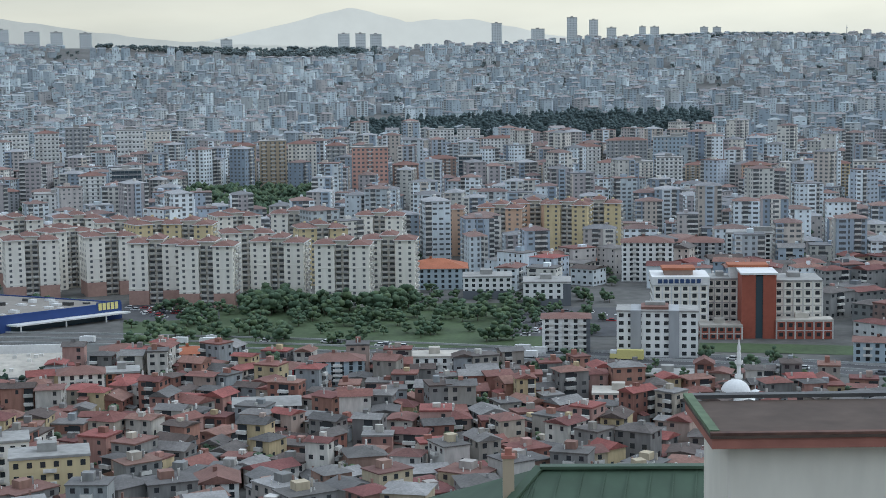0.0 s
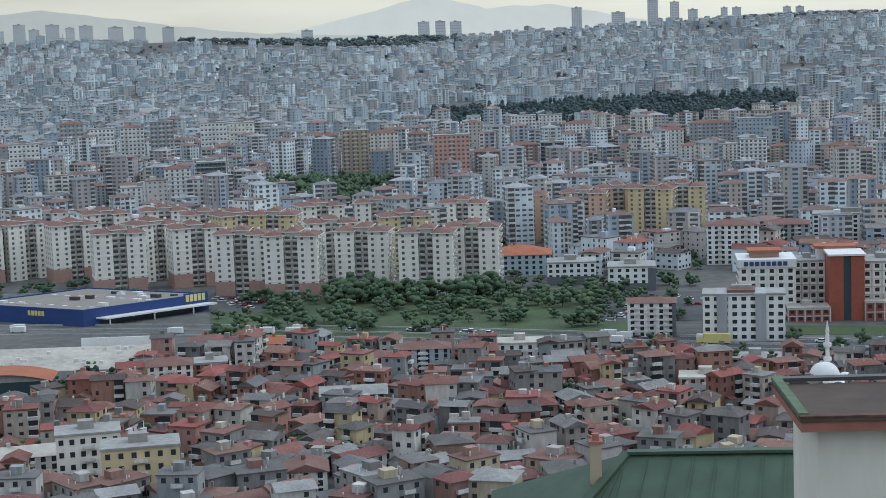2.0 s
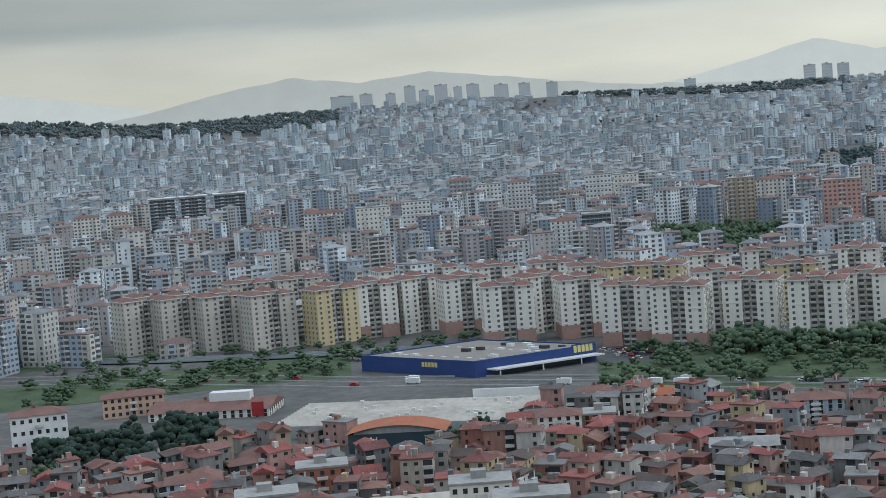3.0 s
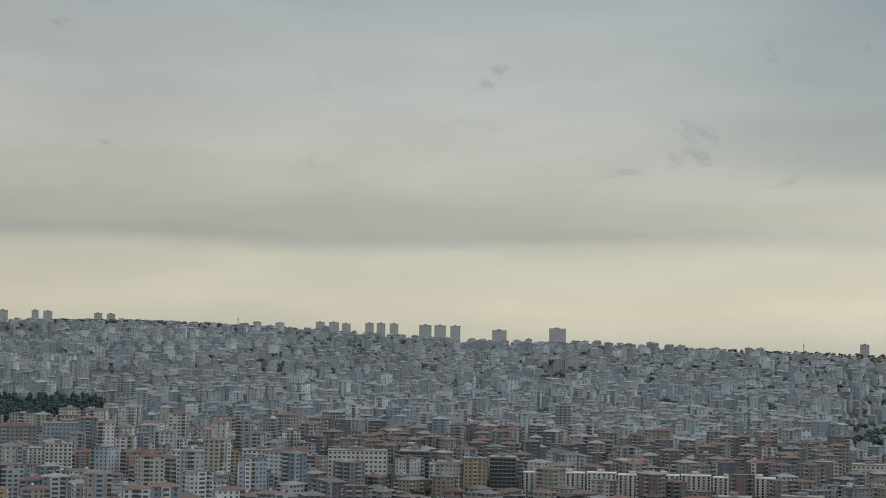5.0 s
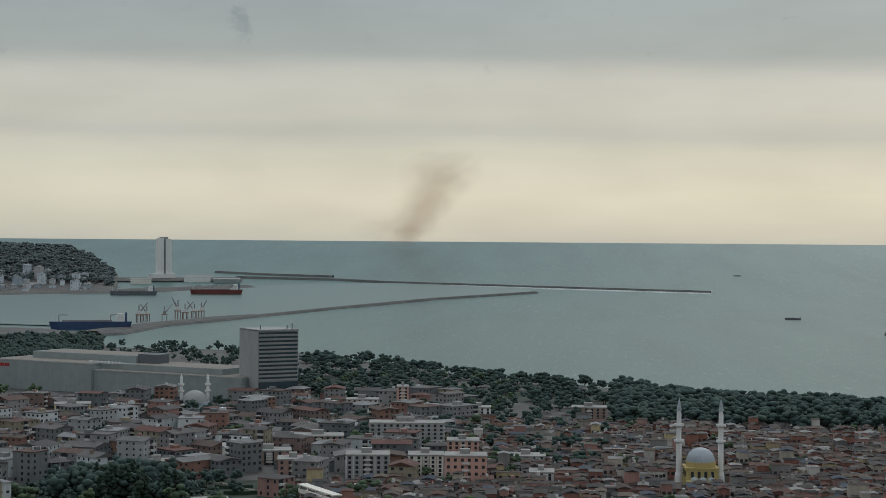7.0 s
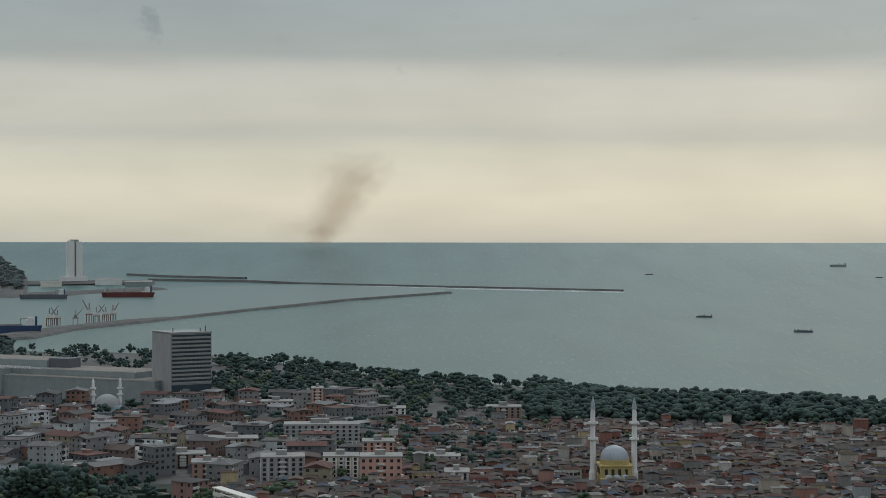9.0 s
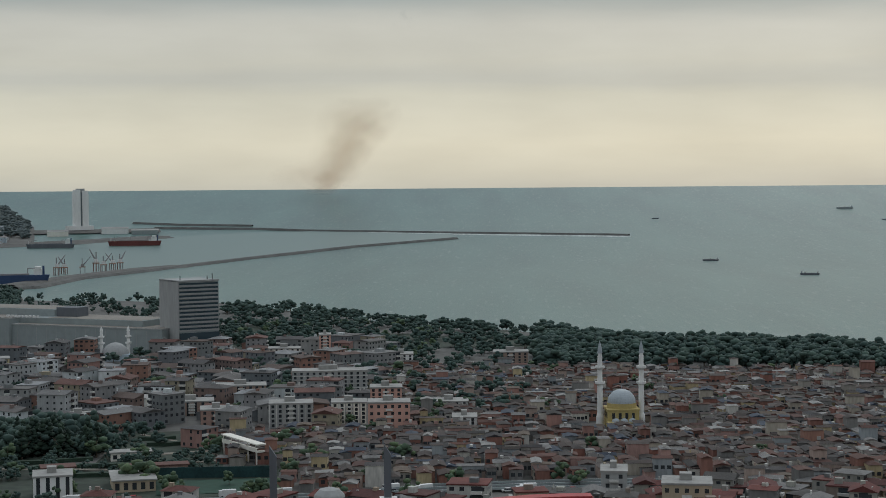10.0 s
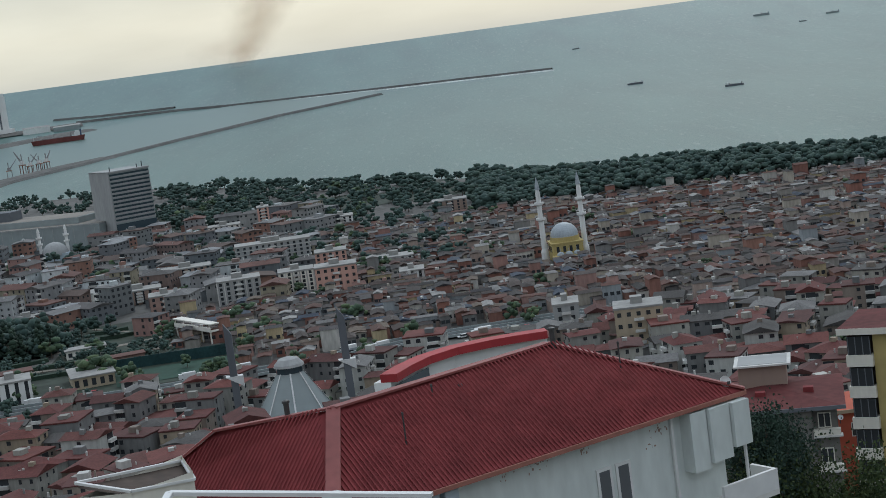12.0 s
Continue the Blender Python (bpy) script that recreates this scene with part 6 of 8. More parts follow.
# ---- trees ----
def clump_tree(rng, kind, clumps):
    """One tree of unit height: trunk with limbs, and uneven clumps of foliage. Returns arrays: (verts, tris) for wood and leaves."""
    bm = bmesh.new()
    bmesh.ops.create_icosphere(bm, subdivisions=1, radius=1)
    iv = np.array([v.co[:] for v in bm.verts])
    it = np.array([[v.index for v in f.verts] for f in bm.faces])
    bm.free()
    if kind == "slim" or clumps < 12:
        iv = np.array([(1, 0, 0), (0, 1, 0), (-1, 0, 0), (0, -1, 0), (0, 0, 1), (0, 0, -1)], dtype=float)
        it = np.array([(0, 1, 4), (1, 2, 4), (2, 3, 4), (3, 0, 4), (1, 0, 5), (2, 1, 5), (3, 2, 5), (0, 3, 5)])
    lv, lt, n = [], [], 0
    for i in range(clumps):
        if kind == "round":
            a, k, e = rng.uniform(0, 6.28), rng.random() ** .45, rng.uniform(-.8, 1)
            ring = math.sqrt(1 - min(1, e * e)) * .40 * k
            c = np.array([math.cos(a) * ring, math.sin(a) * ring, .48 + .38 * e * k])
            s = rng.uniform(.11, .20) * (1.3 if clumps < 12 else 1)
            sc = np.array([s, s, s * .85])
        else:
            z = .12 + .86 * i / clumps
            a, k = rng.uniform(0, 6.28), (1 - z) * .16 + .015
            c = np.array([math.cos(a) * k * .6, math.sin(a) * k * .6, z])
            sc = np.array([k + .035, k + .035, .11])
        jit = 1 + (np.array([rng.random() for _ in range(len(iv))]) - .5) * .45
        lv.append(iv * jit[:, None] * sc + c)
        lt.append(it + n)
        n += len(iv)
    w = []
    wq = []
    for z, r in ((-.08, .026), (.2, .02), (.5, .012), (.75, .005)):
        for i in range(5):
            a = 6.283 * i / 5
            w.append((r * math.cos(a), r * math.sin(a), z))
    for k in range(3):
        for i in range(5):
            j = (i + 1) % 5
            wq.append((k * 5 + i, k * 5 + j, k * 5 + 5 + j, k * 5 + 5 + i))
    for i in range(3):
        a = rng.uniform(0, 6.28)
        b = len(w)
        w += [(.012, 0, .28), (-.012, 0, .28), (math.cos(a) * .2, math.sin(a) * .2, .55), (math.cos(a) * .2 + .006, math.sin(a) * .2, .55)]
        wq.append((b, b + 1, b + 2, b + 3))
    return np.concatenate(lv), np.concatenate(lt), np.array(w), np.array(wq)


RT = random.Random(77)
ROUND = [clump_tree(RT, "round", 15) for _ in range(6)]
ROUND_FAR = [clump_tree(RT, "round", 9) for _ in range(5)]
SLIM = [clump_tree(RT, "slim", 9) for _ in range(4)]


def grove(name, label, spots, kinds, leaf):
    """Many trees as one mesh. spots: x, y, z, height, spread."""
    s = Soup()
    rng = random.Random(len(spots))
    for x, y, z, h, k in spots:
        lv, lt, wv, wq = rng.choice(kinds)
        a = rng.uniform(0, 6.28)
        sc = np.array([h * k, h * k, h])
        s.add(turn(lv * sc, a, x, y, z), t=lt, slot=0)
        s.add(turn(wv * sc, a, x, y, z), wq, slot=1)
    tagged(new(name, s.mesh(name, [leaf, BARK], True)), label, "trees", kind="stuff")


def sector(rng, n, az0, az1, r0, r1, h0, h1, k0=.8, k1=1.2, clear=False, test=None):
    out = []
    for _ in range(n):
        a, r = rng.uniform(az0, az1), math.sqrt(rng.uniform(r0 * r0, r1 * r1))
        p = at(a, r)
        if (clear and not free(a, r, p.x, p.y, 1.5, False)) or (test and not test(a, r)):
            continue
        out.append((p.x, p.y, max(land_z(a, r), sea_z(r)), rng.uniform(h0, h1), rng.uniform(k0, k1)))
    return out


def on_land(a, r):
    return r < table(NEAR_COAST, a) - 15


def woods():
    rng = random.Random(31)
    grove("coast_woods", "dense dark green woods along the shore", sector(rng, 1150, -86, -63.3, 1045, 1300, 10, 15, 1.0, 1.5, test=on_land), ROUND, LEAF_SHORE_HAZED)
    grove("shore_trees", "dark green trees between the shore buildings", sector(rng, 430, -64, -52.4, 1180, 1620, 6, 12, 1.0, 1.6, clear=True, test=on_land) + sector(rng, 260, -63, -44, 850, 1180, 7, 11, .9, 1.4, clear=True) + sector(rng, 130, -52.4, -45.5, 1330, 1850, 7, 12, clear=True, test=on_land), ROUND, LEAF_SHORE_HAZED)
    grove("harbour_park_trees", "dark green trees of the harbour park", sector(rng, 760, -45.6, -40, 1480, 1960, 8, 13, clear=True, test=on_land) + sector(rng, 420, -40.2, -34.5, 1950, 2380, 9, 14, test=on_land), ROUND_FAR, LEAF_SHORE_HAZED)
    grove("park_trees", "green trees of the roadside park", sector(rng, 130, -3.4, 11, 676, 782, 5, 9, .9, 1.4, clear=True) + sector(rng, 30, -6, -2.2, 690, 800, 4, 8, clear=True) + sector(rng, 60, 1, 7, 760, 785, 9, 13, clear=True), ROUND, LEAF)
    grove("estate_trees", "green trees between the apartment blocks", sector(rng, 190, -6, 30, 785, 900, 4, 7, 1.1, 1.6, clear=True) + sector(rng, 60, 19, 34, 770, 850, 4, 7, 1.1, 1.7, clear=True), ROUND, LEAF)
    grove("town_trees", "scattered green trees among the houses", sector(rng, 240, -17, 36, 400, 640, 4, 8.5) + sector(rng, 420, -60, -18, 640, 1400, 6, 11, 1.0, 1.5, clear=True) + sector(rng, 90, -86, -44, 420, 660, 5, 9), ROUND, LEAF)
    grove("mid_town_trees", "green trees among the apartment blocks", sector(rng, 500, -16, 36, 900, 1700, 6, 12, clear=True) + sector(rng, 650, -41, -16, 900, 1700, 6, 12, 1.0, 1.5, clear=True), ROUND_FAR, LEAF)
    grove("bazaar_trees", "few green trees among the workshops", sector(rng, 40, -84, -56, 700, 1080, 6, 9), ROUND, LEAF)
    grove("garden_trees", "dense dark trees of the town garden", sector(rng, 60, -50.9, -42, 738, 805, 5, 9, clear=True) + sector(rng, 90, -52.2, -43, 682, 735, 3, 6) + sector(rng, 70, -48.6, -44, 742, 800, 10, 16) + sector(rng, 22, -50, -43, 600, 650, 4, 7), ROUND, LEAF_SHORE_HAZED)
    grove("school_pines", "dark umbrella pines by the school", sector(rng, 60, 24.5, 31, 600, 665, 9, 13) + sector(rng, 12, 13.4, 16.4, 590, 612, 6, 9), ROUND, LEAF_DARK)
    grove("garden_cypresses", "dark slim cypresses in the town garden", sector(rng, 24, -48.5, -45.5, 735, 765, 12, 17, 1.0, 1.5), SLIM, LEAF_DARK)
    # cypress wood on the slope
    fr = find_r(-3, -2.98)
    grove("cypress_wood", "dark cypress wood on the slope", sector(rng, 1150, -9.1, 3.2, fr - 30, fr + 230, 15, 24, 1.2, 2.2), SLIM, LEAF_WOOD_HAZED)
    grove("hill_grove", "green wooded hollow below the towers", sector(rng, 160, 4.4, 9.0, 1180, 1330, 9, 14), ROUND_FAR, LEAF)
    grove("ridge_pines", "dark pine strip along the ridge", sector(rng, 700, 2.3, 12.5, 3430, 3700, 12, 18, test=lambda a, r: r > 3690 - 26 * (12.5 - a)) + sector(rng, 800, 19.5, 33, 3250, 3620, 12, 18) + sector(rng, 300, -15.5, -7.5, 3640, 3720, 8, 12), ROUND_FAR, LEAF_FAR_HAZED)
    grove("cape_woods", "dark green woods of the headland", sector(rng, 1500, -46, -39.2, 3480, 3900, 9, 14, 1.2, 1.8) + sector(rng, 300, -41, -29, 3690, 3850, 8, 12), ROUND_FAR, LEAF_FAR_HAZED)
    grove("hillside_trees", "scattered trees over the far hillside", sector(rng, 900, -14, 35, 1650, 3600, 7, 12) + sector(rng, 1300, -38, -14, 1650, 3600, 7, 13, 1.0, 1.6), ROUND_FAR, LEAF_FAR_HAZED)
    grove("hillside_groves", "dark groves on the far hillside", sector(rng, 90, -29, -26, 2500, 2600, 9, 14) + sector(rng, 60, -13.5, -10, 2200, 2280, 8, 12) + sector(rng, 80, -18.8, -16.2, 3300, 3500, 8, 12) + sector(rng, 80, -16.5, -14.5, 2750, 2850, 8, 12), ROUND_FAR, LEAF_FAR_HAZED)


woods()
# TREES-END
# NEAR-BEGIN

# ---- the slope below the viewpoint: near houses ----
PLASTER_WHITE = mat("white_rendered_wall", [(.68, .65, .57)], grain=.35, amount=.1, streak=3)
FASCIA = mat("red_brown_fascia", [(.30, .13, .10)], grain=.3, amount=.25)
RIM_GREEN = mat("weathered_green_flashing", [(.10, .14, .085)], grain=.25, amount=.4)
FELT = mat("brown_roofing_felt", [(.068, .049, .039)], grain=.5, amount=.45)
RUSTY_RIM = mat("rusty_rim", [(.12, .065, .05)], grain=.2, amount=.5)
GREEN_SHEET = mat("green_painted_sheet", [(.050, .080, .052)], grain=.6, amount=.3, rough=.6)
RED_SHEET = mat("red_trapezoid_sheet", [(.20, .040, .042)], grain=.8, amount=.35, rough=.75, spec=.15)
OLD_RED = mat("dull_dark_red_roof", [(.105, .030, .029)], grain=.8, amount=.4, rough=.8, spec=.15)
BARE_WALL = mat("stained_bare_concrete", [(.165, .158, .145)], grain=.9, amount=.4, streak=3)
RED_CAP = mat("faded_red_ridge_cap", [(.25, .078, .072)], grain=.5, amount=.25, rough=.6)
PEELING = mat("pale_peeling_wall", [(.60, .64, .62)], grain=.5, amount=.16, streak=3)


def loose(pts, quads=(), tris=()):
    s = Soup()
    s.add([tuple(p) for p in pts], quads, tris)
    return s


def beam(a, b, w, h):
    """A straight bar from a to b."""
    a, b = Vector(a), Vector(b)
    d = (b - a).normalized()
    side = d.cross(Vector((0, 0, 1)))
    side = (side if side.length > 1e-4 else Vector((1, 0, 0))).normalized() * w / 2
    up = side.cross(d).normalized() * h / 2
    return [a - side - up, a + side - up, b + side - up, b - side - up, a - side + up, a + side + up, b + side + up, b - side + up]


def bar(a, b, w, h):
    s = Soup()
    s.add([tuple(p) for p in beam(a, b, w, h)], BOXQ)
    return s


def penthouse():
    x0, x1, y0, y1, zt = 4.02, 15.0, 24.66, 27.5, 119.27
    root = thing("white_house", "white rendered roof house with brown felt roof and red-brown fascia", "house", 0, 0, 0)
    part("wall", boxes((x0 + .3, x1, y0 + .3, y1 - .15, 103, zt - .22)), PLASTER_WHITE, root)
    part("fascia", boxes((x0, x1, y0, y0 + .14, zt - .22, zt - .06), (x0, x0 + .14, y0 + .14, y1, zt - .22, zt - .06)), FASCIA, root)
    part("cornice_line", boxes((x0 - .03, x1, y0 - .03, y0 + .1, zt - .056, zt - .015), (x0 - .03, x0 + .1, y0 + .1, y1, zt - .056, zt - .015)), FELT, root)
    part("felt_roof", boxes((x0 + .14, x1, y0 + .14, y1 - .1, zt - .2, zt - .05)), FELT, root)
    part("rim", boxes((x0 - .02, x0 + .13, y0 + .12, y1 + .1, zt - .012, zt + .05)), RIM_GREEN, root)
    part("rim", boxes((x0 - .02, x1, y0 - .02, y0 + .11, zt - .012, zt + .03)), RUSTY_RIM, root)
    part("rim", boxes((x0 + .13, x1, y1 - .1, y1 + .1, zt - .012, zt + .05)), DARK_METAL, root)


def green_house():
    root = thing("green_roof_house", "house with a hipped roof of green painted sheet", "house", 0, 0, 0)
    A, B = at(-3.23, 38, 115.45), at(-13, 38.7, 115.45)
    FL, FR, BL, BR = at(2.2, 33.5, 112.9), at(-14, 33, 112.9), at(1.6, 40.6, 113.9), at(-14, 44, 112.9)
    part("roof", loose([A, B, FR, FL, BL, BR], [(3, 2, 1, 0), (1, 5, 4, 0)], [(0, 4, 3), (1, 2, 5)]), GREEN_SHEET, root)
    part("ridge_cap", bar(A + Vector((0, 0, .03)), B + Vector((0, 0, .03)), .28, .07), GREEN_SHEET, root)
    part("hip_cap", bar(A + Vector((0, 0, .03)), FL + Vector((0, 0, .03)), .24, .06), GREEN_SHEET, root)
    s = Soup()
    for i in range(16):
        k = (i + .5) / 16
        a, b = FL.lerp(FR, k), A.lerp(B, max(0.001, min(1, (k - .22) / .78)))
        s.add([tuple(p) for p in beam(a + Vector((0, 0, .02)), b + Vector((0, 0, .005)), .03, .015)], BOXQ)
    part("sheet_seams", s, GREEN_SHEET, root, kind="stuff")
    part("wall", loose([at(1.6, 34.2, 100), at(-13.6, 33.7, 100), at(-13.6, 43.4, 100), at(1.2, 40.2, 100), at(1.6, 34.2, 113.0), at(-13.6, 33.7, 113.0), at(-13.6, 43.4, 113.0), at(1.2, 40.2, 113.5)], BOXQ), PLASTER_WHITE, root)
    c = at(-2.12, 37.4)
    part("chimney", boxes((c.x - .13, c.x + .13, c.y - .13, c.y + .13, 114.9, 115.85)), P["tan"], root, "plastered brick chimney")
    part("chimney_cap", boxes((c.x - .16, c.x + .16, c.y - .16, c.y + .16, 115.854, 115.92), (c.x - .08, c.x + .08, c.y - .08, c.y + .08, 115.92, 116.08)), FASCIA, root)


def dish(root_or_none, x, y, z, d, yaw, tilt, label="white satellite dish on a steel mast", mast=1.2):
    root = thing("satellite_dish", label, "satellite dish", x, y, z, yaw, "satellite dishes")
    prof = [(d / 2 * k, .22 * d * k * k) for k in (.02, .25, .5, .75, .93, 1.0)] + [(d / 2 * 1.01, .22 * d - .02), (d / 2 * .7, .22 * d * .49 - .03), (.02, -.03)]
    refl = part("reflector", lathe(prof, 28), WHITE_METAL, root)
    refl.matrix_basis = Matrix.Rotation(radians(90 - tilt), 4, "X")
    part("feed_arm", bar((0, 0, -.35 * d), (0, -.62 * d, .02), .03, .03), DARK_METAL, root)
    part("feed_horn", boxes((-.05, .05, -.7 * d, -.56 * d, -.03, .08)), DARK_METAL, root)
    part("mast", lathe([(.035, -mast), (.035, .02)], 8, 0, .08), DARK_METAL, root)
    return root


def dish_house():
    c = at(-38.35, 26.5)
    root = thing("flat_roof_house", "plain house with flat roof below the terrace", "house", c.x, c.y, 0, radians(-38))
    part("wall", boxes((-3, 3, -1.5, 5, 102, 119.4)), PLASTER_WHITE, root)
    part("roof", boxes((-3.2, 3.2, -1.7, 5.2, 119.404, 119.6)), ROOF_GREY, root)
    dish(None, c.x, c.y, 121.38, .94, radians(-38) + 2.25, 8, "large white satellite dish seen from the side", 1.95)
    c = at(24.6, 31)
    root = thing("tank_house", "flat-roofed house with white coping and black roof tanks", "house", c.x, c.y, 0, radians(24))
    part("wall", boxes((-4, 1.05, 0, 1.4, 102, 117.0)), PLASTER_WHITE, root)
    part("coping", boxes((-4.2, 1.15, -.15, .2, 117.004, 117.28), (.85, 1.15, .2, 1.5, 117.004, 117.28)), WHITE_METAL, root)
    part("roof", boxes((-4, .85, .2, 1.4, 117.004, 117.1)), ROOF_GREY, root)
    for x in (-.75, .4):
        t = thing("water_tank", "black plastic roof water tank", "tank", *(root.matrix_basis @ Vector((x, .7, 117.1)))[:3], radians(24), "roof tanks")
        part("tank_body", lathe([(.02, .06), (.3, .06), (.33, .22), (.33, .4), (.27, .46), (.1, .48), (.1, .5), (.01, .5)], 18), DARK_METAL, t)
        part("tank_stand", boxes((-.3, .3, -.3, .3, 0, .055)), CONCRETE, t)


def red_house():
    root = thing("red_roof_house", "pale peeling house under a large red ribbed sheet roof", "house", 0, 0, 0)
    ze, zr = 110.29, 112.9
    C1, F, L = at(-71.79, 62, ze), Vector((42.7, 27.95, ze)), at(-50.33, 58.9, ze)
    C3 = C1 + Vector((4.9, 9.3, 0))
    A, B = at(-65.17, 61.8, zr), at(-57.37, 55.6, zr)
    D = at(-53.16, 58.2, 112.2)
    part("roof_front", loose([F, C1, A, B], [(0, 1, 2, 3)]), RED_SHEET, root)
    part("roof_left", loose([L, F, B, D], [(0, 1, 2, 3)]), RED_SHEET, root)
    part("roof_right", loose([C1, C3, A], (), [(0, 1, 2)]), RED_SHEET, root)
    part("roof_back", loose([C3, L, D, B, A], [(0, 1, 3, 4)], [(1, 2, 3)]), RED_SHEET, root)

    def ribs(E0, E1, T0, T1, step):
        """Raised ribs up a roof face, from its eave E0-E1 to its upper line."""
        s = Soup()
        u = (E1 - E0)
        Lg = u.length
        u.normalize()
        n = (T0 - E0) - u * (T0 - E0).dot(u)
        n.normalize()
        up = u.cross(n).normalized()
        if up.z < 0:
            up = -up
        pts = [(0, 0), ((T0 - E0).dot(u), (T0 - E0).dot(n)), ((T1 - E0).dot(u), (T1 - E0).dot(n)), (Lg, 0)]
        pts.sort()
        k = step
        while k < Lg:
            v = float(np.interp(k, [p[0] for p in pts], [p[1] for p in pts]))
            if v > .6:
                a, b = E0 + u * k + up * .012, E0 + u * k + n * (v - .3) + up * .012
                s.add([tuple(p) for p in beam(a, b, .05, .036)], BOXQ)
            k += step
        return s

    part("sheet_ribs", ribs(F, C1, B, A, .18), RED_SHEET, root, kind="stuff")
    part("sheet_ribs", ribs(L, F, D, B, .18), RED_SHEET, root, kind="stuff")
    up = Vector((0, 0, .07))
    part("ridge_cap", bar(A + up, B + up, .4, .08), RED_CAP, root)
    part("hip_cap", bar(B + up, F + up, .5, .08), RED_CAP, root)
    part("hip_cap", bar(A + up, C1 + up, .3, .08), RED_CAP, root)
    part("hip_cap", bar(B + up, D + up, .3, .08), RED_CAP, root)
    part("hip_cap", bar(D + up, L + up, .3, .08), RED_CAP, root)
    low = Vector((0, 0, -.09))
    part("eave_gutter", bar(F + low, C1 + low, .16, .16), FASCIA, root)
    part("eave_gutter", bar(C1 + low, C3 + low, .16, .16), FASCIA, root)
    part("eave_gutter", bar(F + low, L + low, .16, .16), FASCIA, root)
    # walls under the overhang
    u = (C1 - F).normalized()
    n = Vector((-u.y, u.x, 0))
    f0, f1, b1, b0 = F + u * .6 + n * .55, C1 - u * .9 + n * .55, C3 - u * .9 - n * .6, L + u * .5 - n * .6
    lowz = lambda p: Vector((p.x, p.y, 94))
    topz = lambda p: Vector((p.x, p.y, ze - .05))
    part("wall", loose([lowz(f0), lowz(f1), lowz(b1), lowz(b0), topz(f0), topz(f1), topz(b1), topz(b0)], BOXQ[:5]), PEELING, root)

    def on_wall(s, w, z0, z1, out0, out1):
        """A box on the front wall, s metres from its right end."""
        p, q = C1 - u * (s + w) + n * .55, C1 - u * s + n * .55
        pts = [p - n * out1, q - n * out1, q - n * out0, p - n * out0]
        return loose([Vector((k.x, k.y, z0)) for k in pts] + [Vector((k.x, k.y, z1)) for k in pts], BOXQ)

    for s, w, z0, z1 in ((5.55, .72, 107.3, 108.95), (6.45, .72, 107.3, 108.95), (9.0, .9, 106.6, 108.1), (11.5, .9, 106.6, 108.1), (5.5, 1.6, 103.6, 105.2), (9.0, .9, 103.6, 105.2)):
        fr = part("window", on_wall(s, w, z0, z1, -.02, .05), WHITE_METAL, root, "white framed window")
        part("pane", on_wall(s + .12, w - .24, z0 + .12, z1 - .12, .052, .06), GLASS_MID, fr)
    # screened balcony under the eave
    for s, w, z0, out in ((.2, .85, 108.35, .9), (1.1, 1.0, 108.0, .75), (2.15, .8, 107.8, .6)):
        part("balcony_screen", on_wall(s, w, z0, 110.05, .0, out), PEELING, root, "pale blue-white balcony screen panel")
    part("balcony_post", on_wall(.35, .09, 104, 108.4, .6, .7), WHITE_METAL, root)
    part("balcony", on_wall(-.5, 2.8, 106.2, 106.4, .0, 1.3), CONCRETE, root)
    part("balcony_parapet", on_wall(-.5, 2.8, 106.404, 107.2, 1.15, 1.3), WHITE_METAL, root)
    part("balcony_parapet", on_wall(-.5, .15, 106.404, 107.2, .0, 1.14), WHITE_METAL, root)
    part("drainpipe", on_wall(3.4, .1, 97, 110, .02, .14), WHITE_METAL, root)
    for s, w in ((13.3, .55), (14.1, .7), (15.0, .6)):
        part("attic_screen", on_wall(s, w, 108.6, 110.0, .0, .3), P["bluegrey"], root)
    # patches where the render has come off
    rng = random.Random(3)
    for c0, zc, n0 in ((4.0, 109.75, 14), (4.5, 109.2, 5), (7.6, 109.8, 10), (9.6, 109.85, 14), (11.0, 109.8, 6)):
        sp = Soup()
        for i in range(n0):
            s0, z = c0 + rng.gauss(0, .22), min(110.0, zc + rng.gauss(0, .1))
            w0 = rng.uniform(.02, .09)
            pr = [C1 - u * (s0 + w0 * k) + n * .55 - n * .008 for k in (0, 1)]
            hz = [rng.uniform(.02, .1) for _ in range(2)]
            sp.add([(pr[0].x, pr[0].y, z), (pr[1].x, pr[1].y, z + rng.uniform(-.03, .03)), (pr[1].x, pr[1].y, z - hz[1]), (pr[0].x, pr[0].y, z - hz[0])], [(0, 1, 2, 3)])
        part("bare_patch", sp, P["brown"], root, kind="stuff")
    # flues and poles on the roof
    def flue(p, h, r, material, name):
        part(name, lathe([(r, p.z - .3), (r, p.z + h), (r * 1.5, p.z + h), (r * 1.4, p.z + h + .08), (.01, p.z + h + .12)], 10, p.x, p.y), material, root)
    flue(at(-55.75, 56.6, 112.55), .62, .1, DARK_METAL, "flue_pipe")
    flue(at(-65.35, 61.7, 112.85), .62, .1, DARK_METAL, "flue_pipe")
    flue(at(-59.75, 54.9, 111.7), .8, .03, DARK_METAL, "roof_pole")
    flue(at(-67.6, 61.2, 112.0), .72, .03, DARK_METAL, "roof_pole")
    flue(at(-61.9, 58.3, 112.3), .18, .07, DARK_METAL, "roof_vent")
    flue(at(-60.9, 57.4, 112.5), .3, .03, DARK_METAL, "roof_pole")
    g = C1 - u * .7 + n * .3
    dish(None, g.x + .3, g.y + .1, ze + .35, .45, radians(-40), 30, "small round satellite dish at the eave", .4)


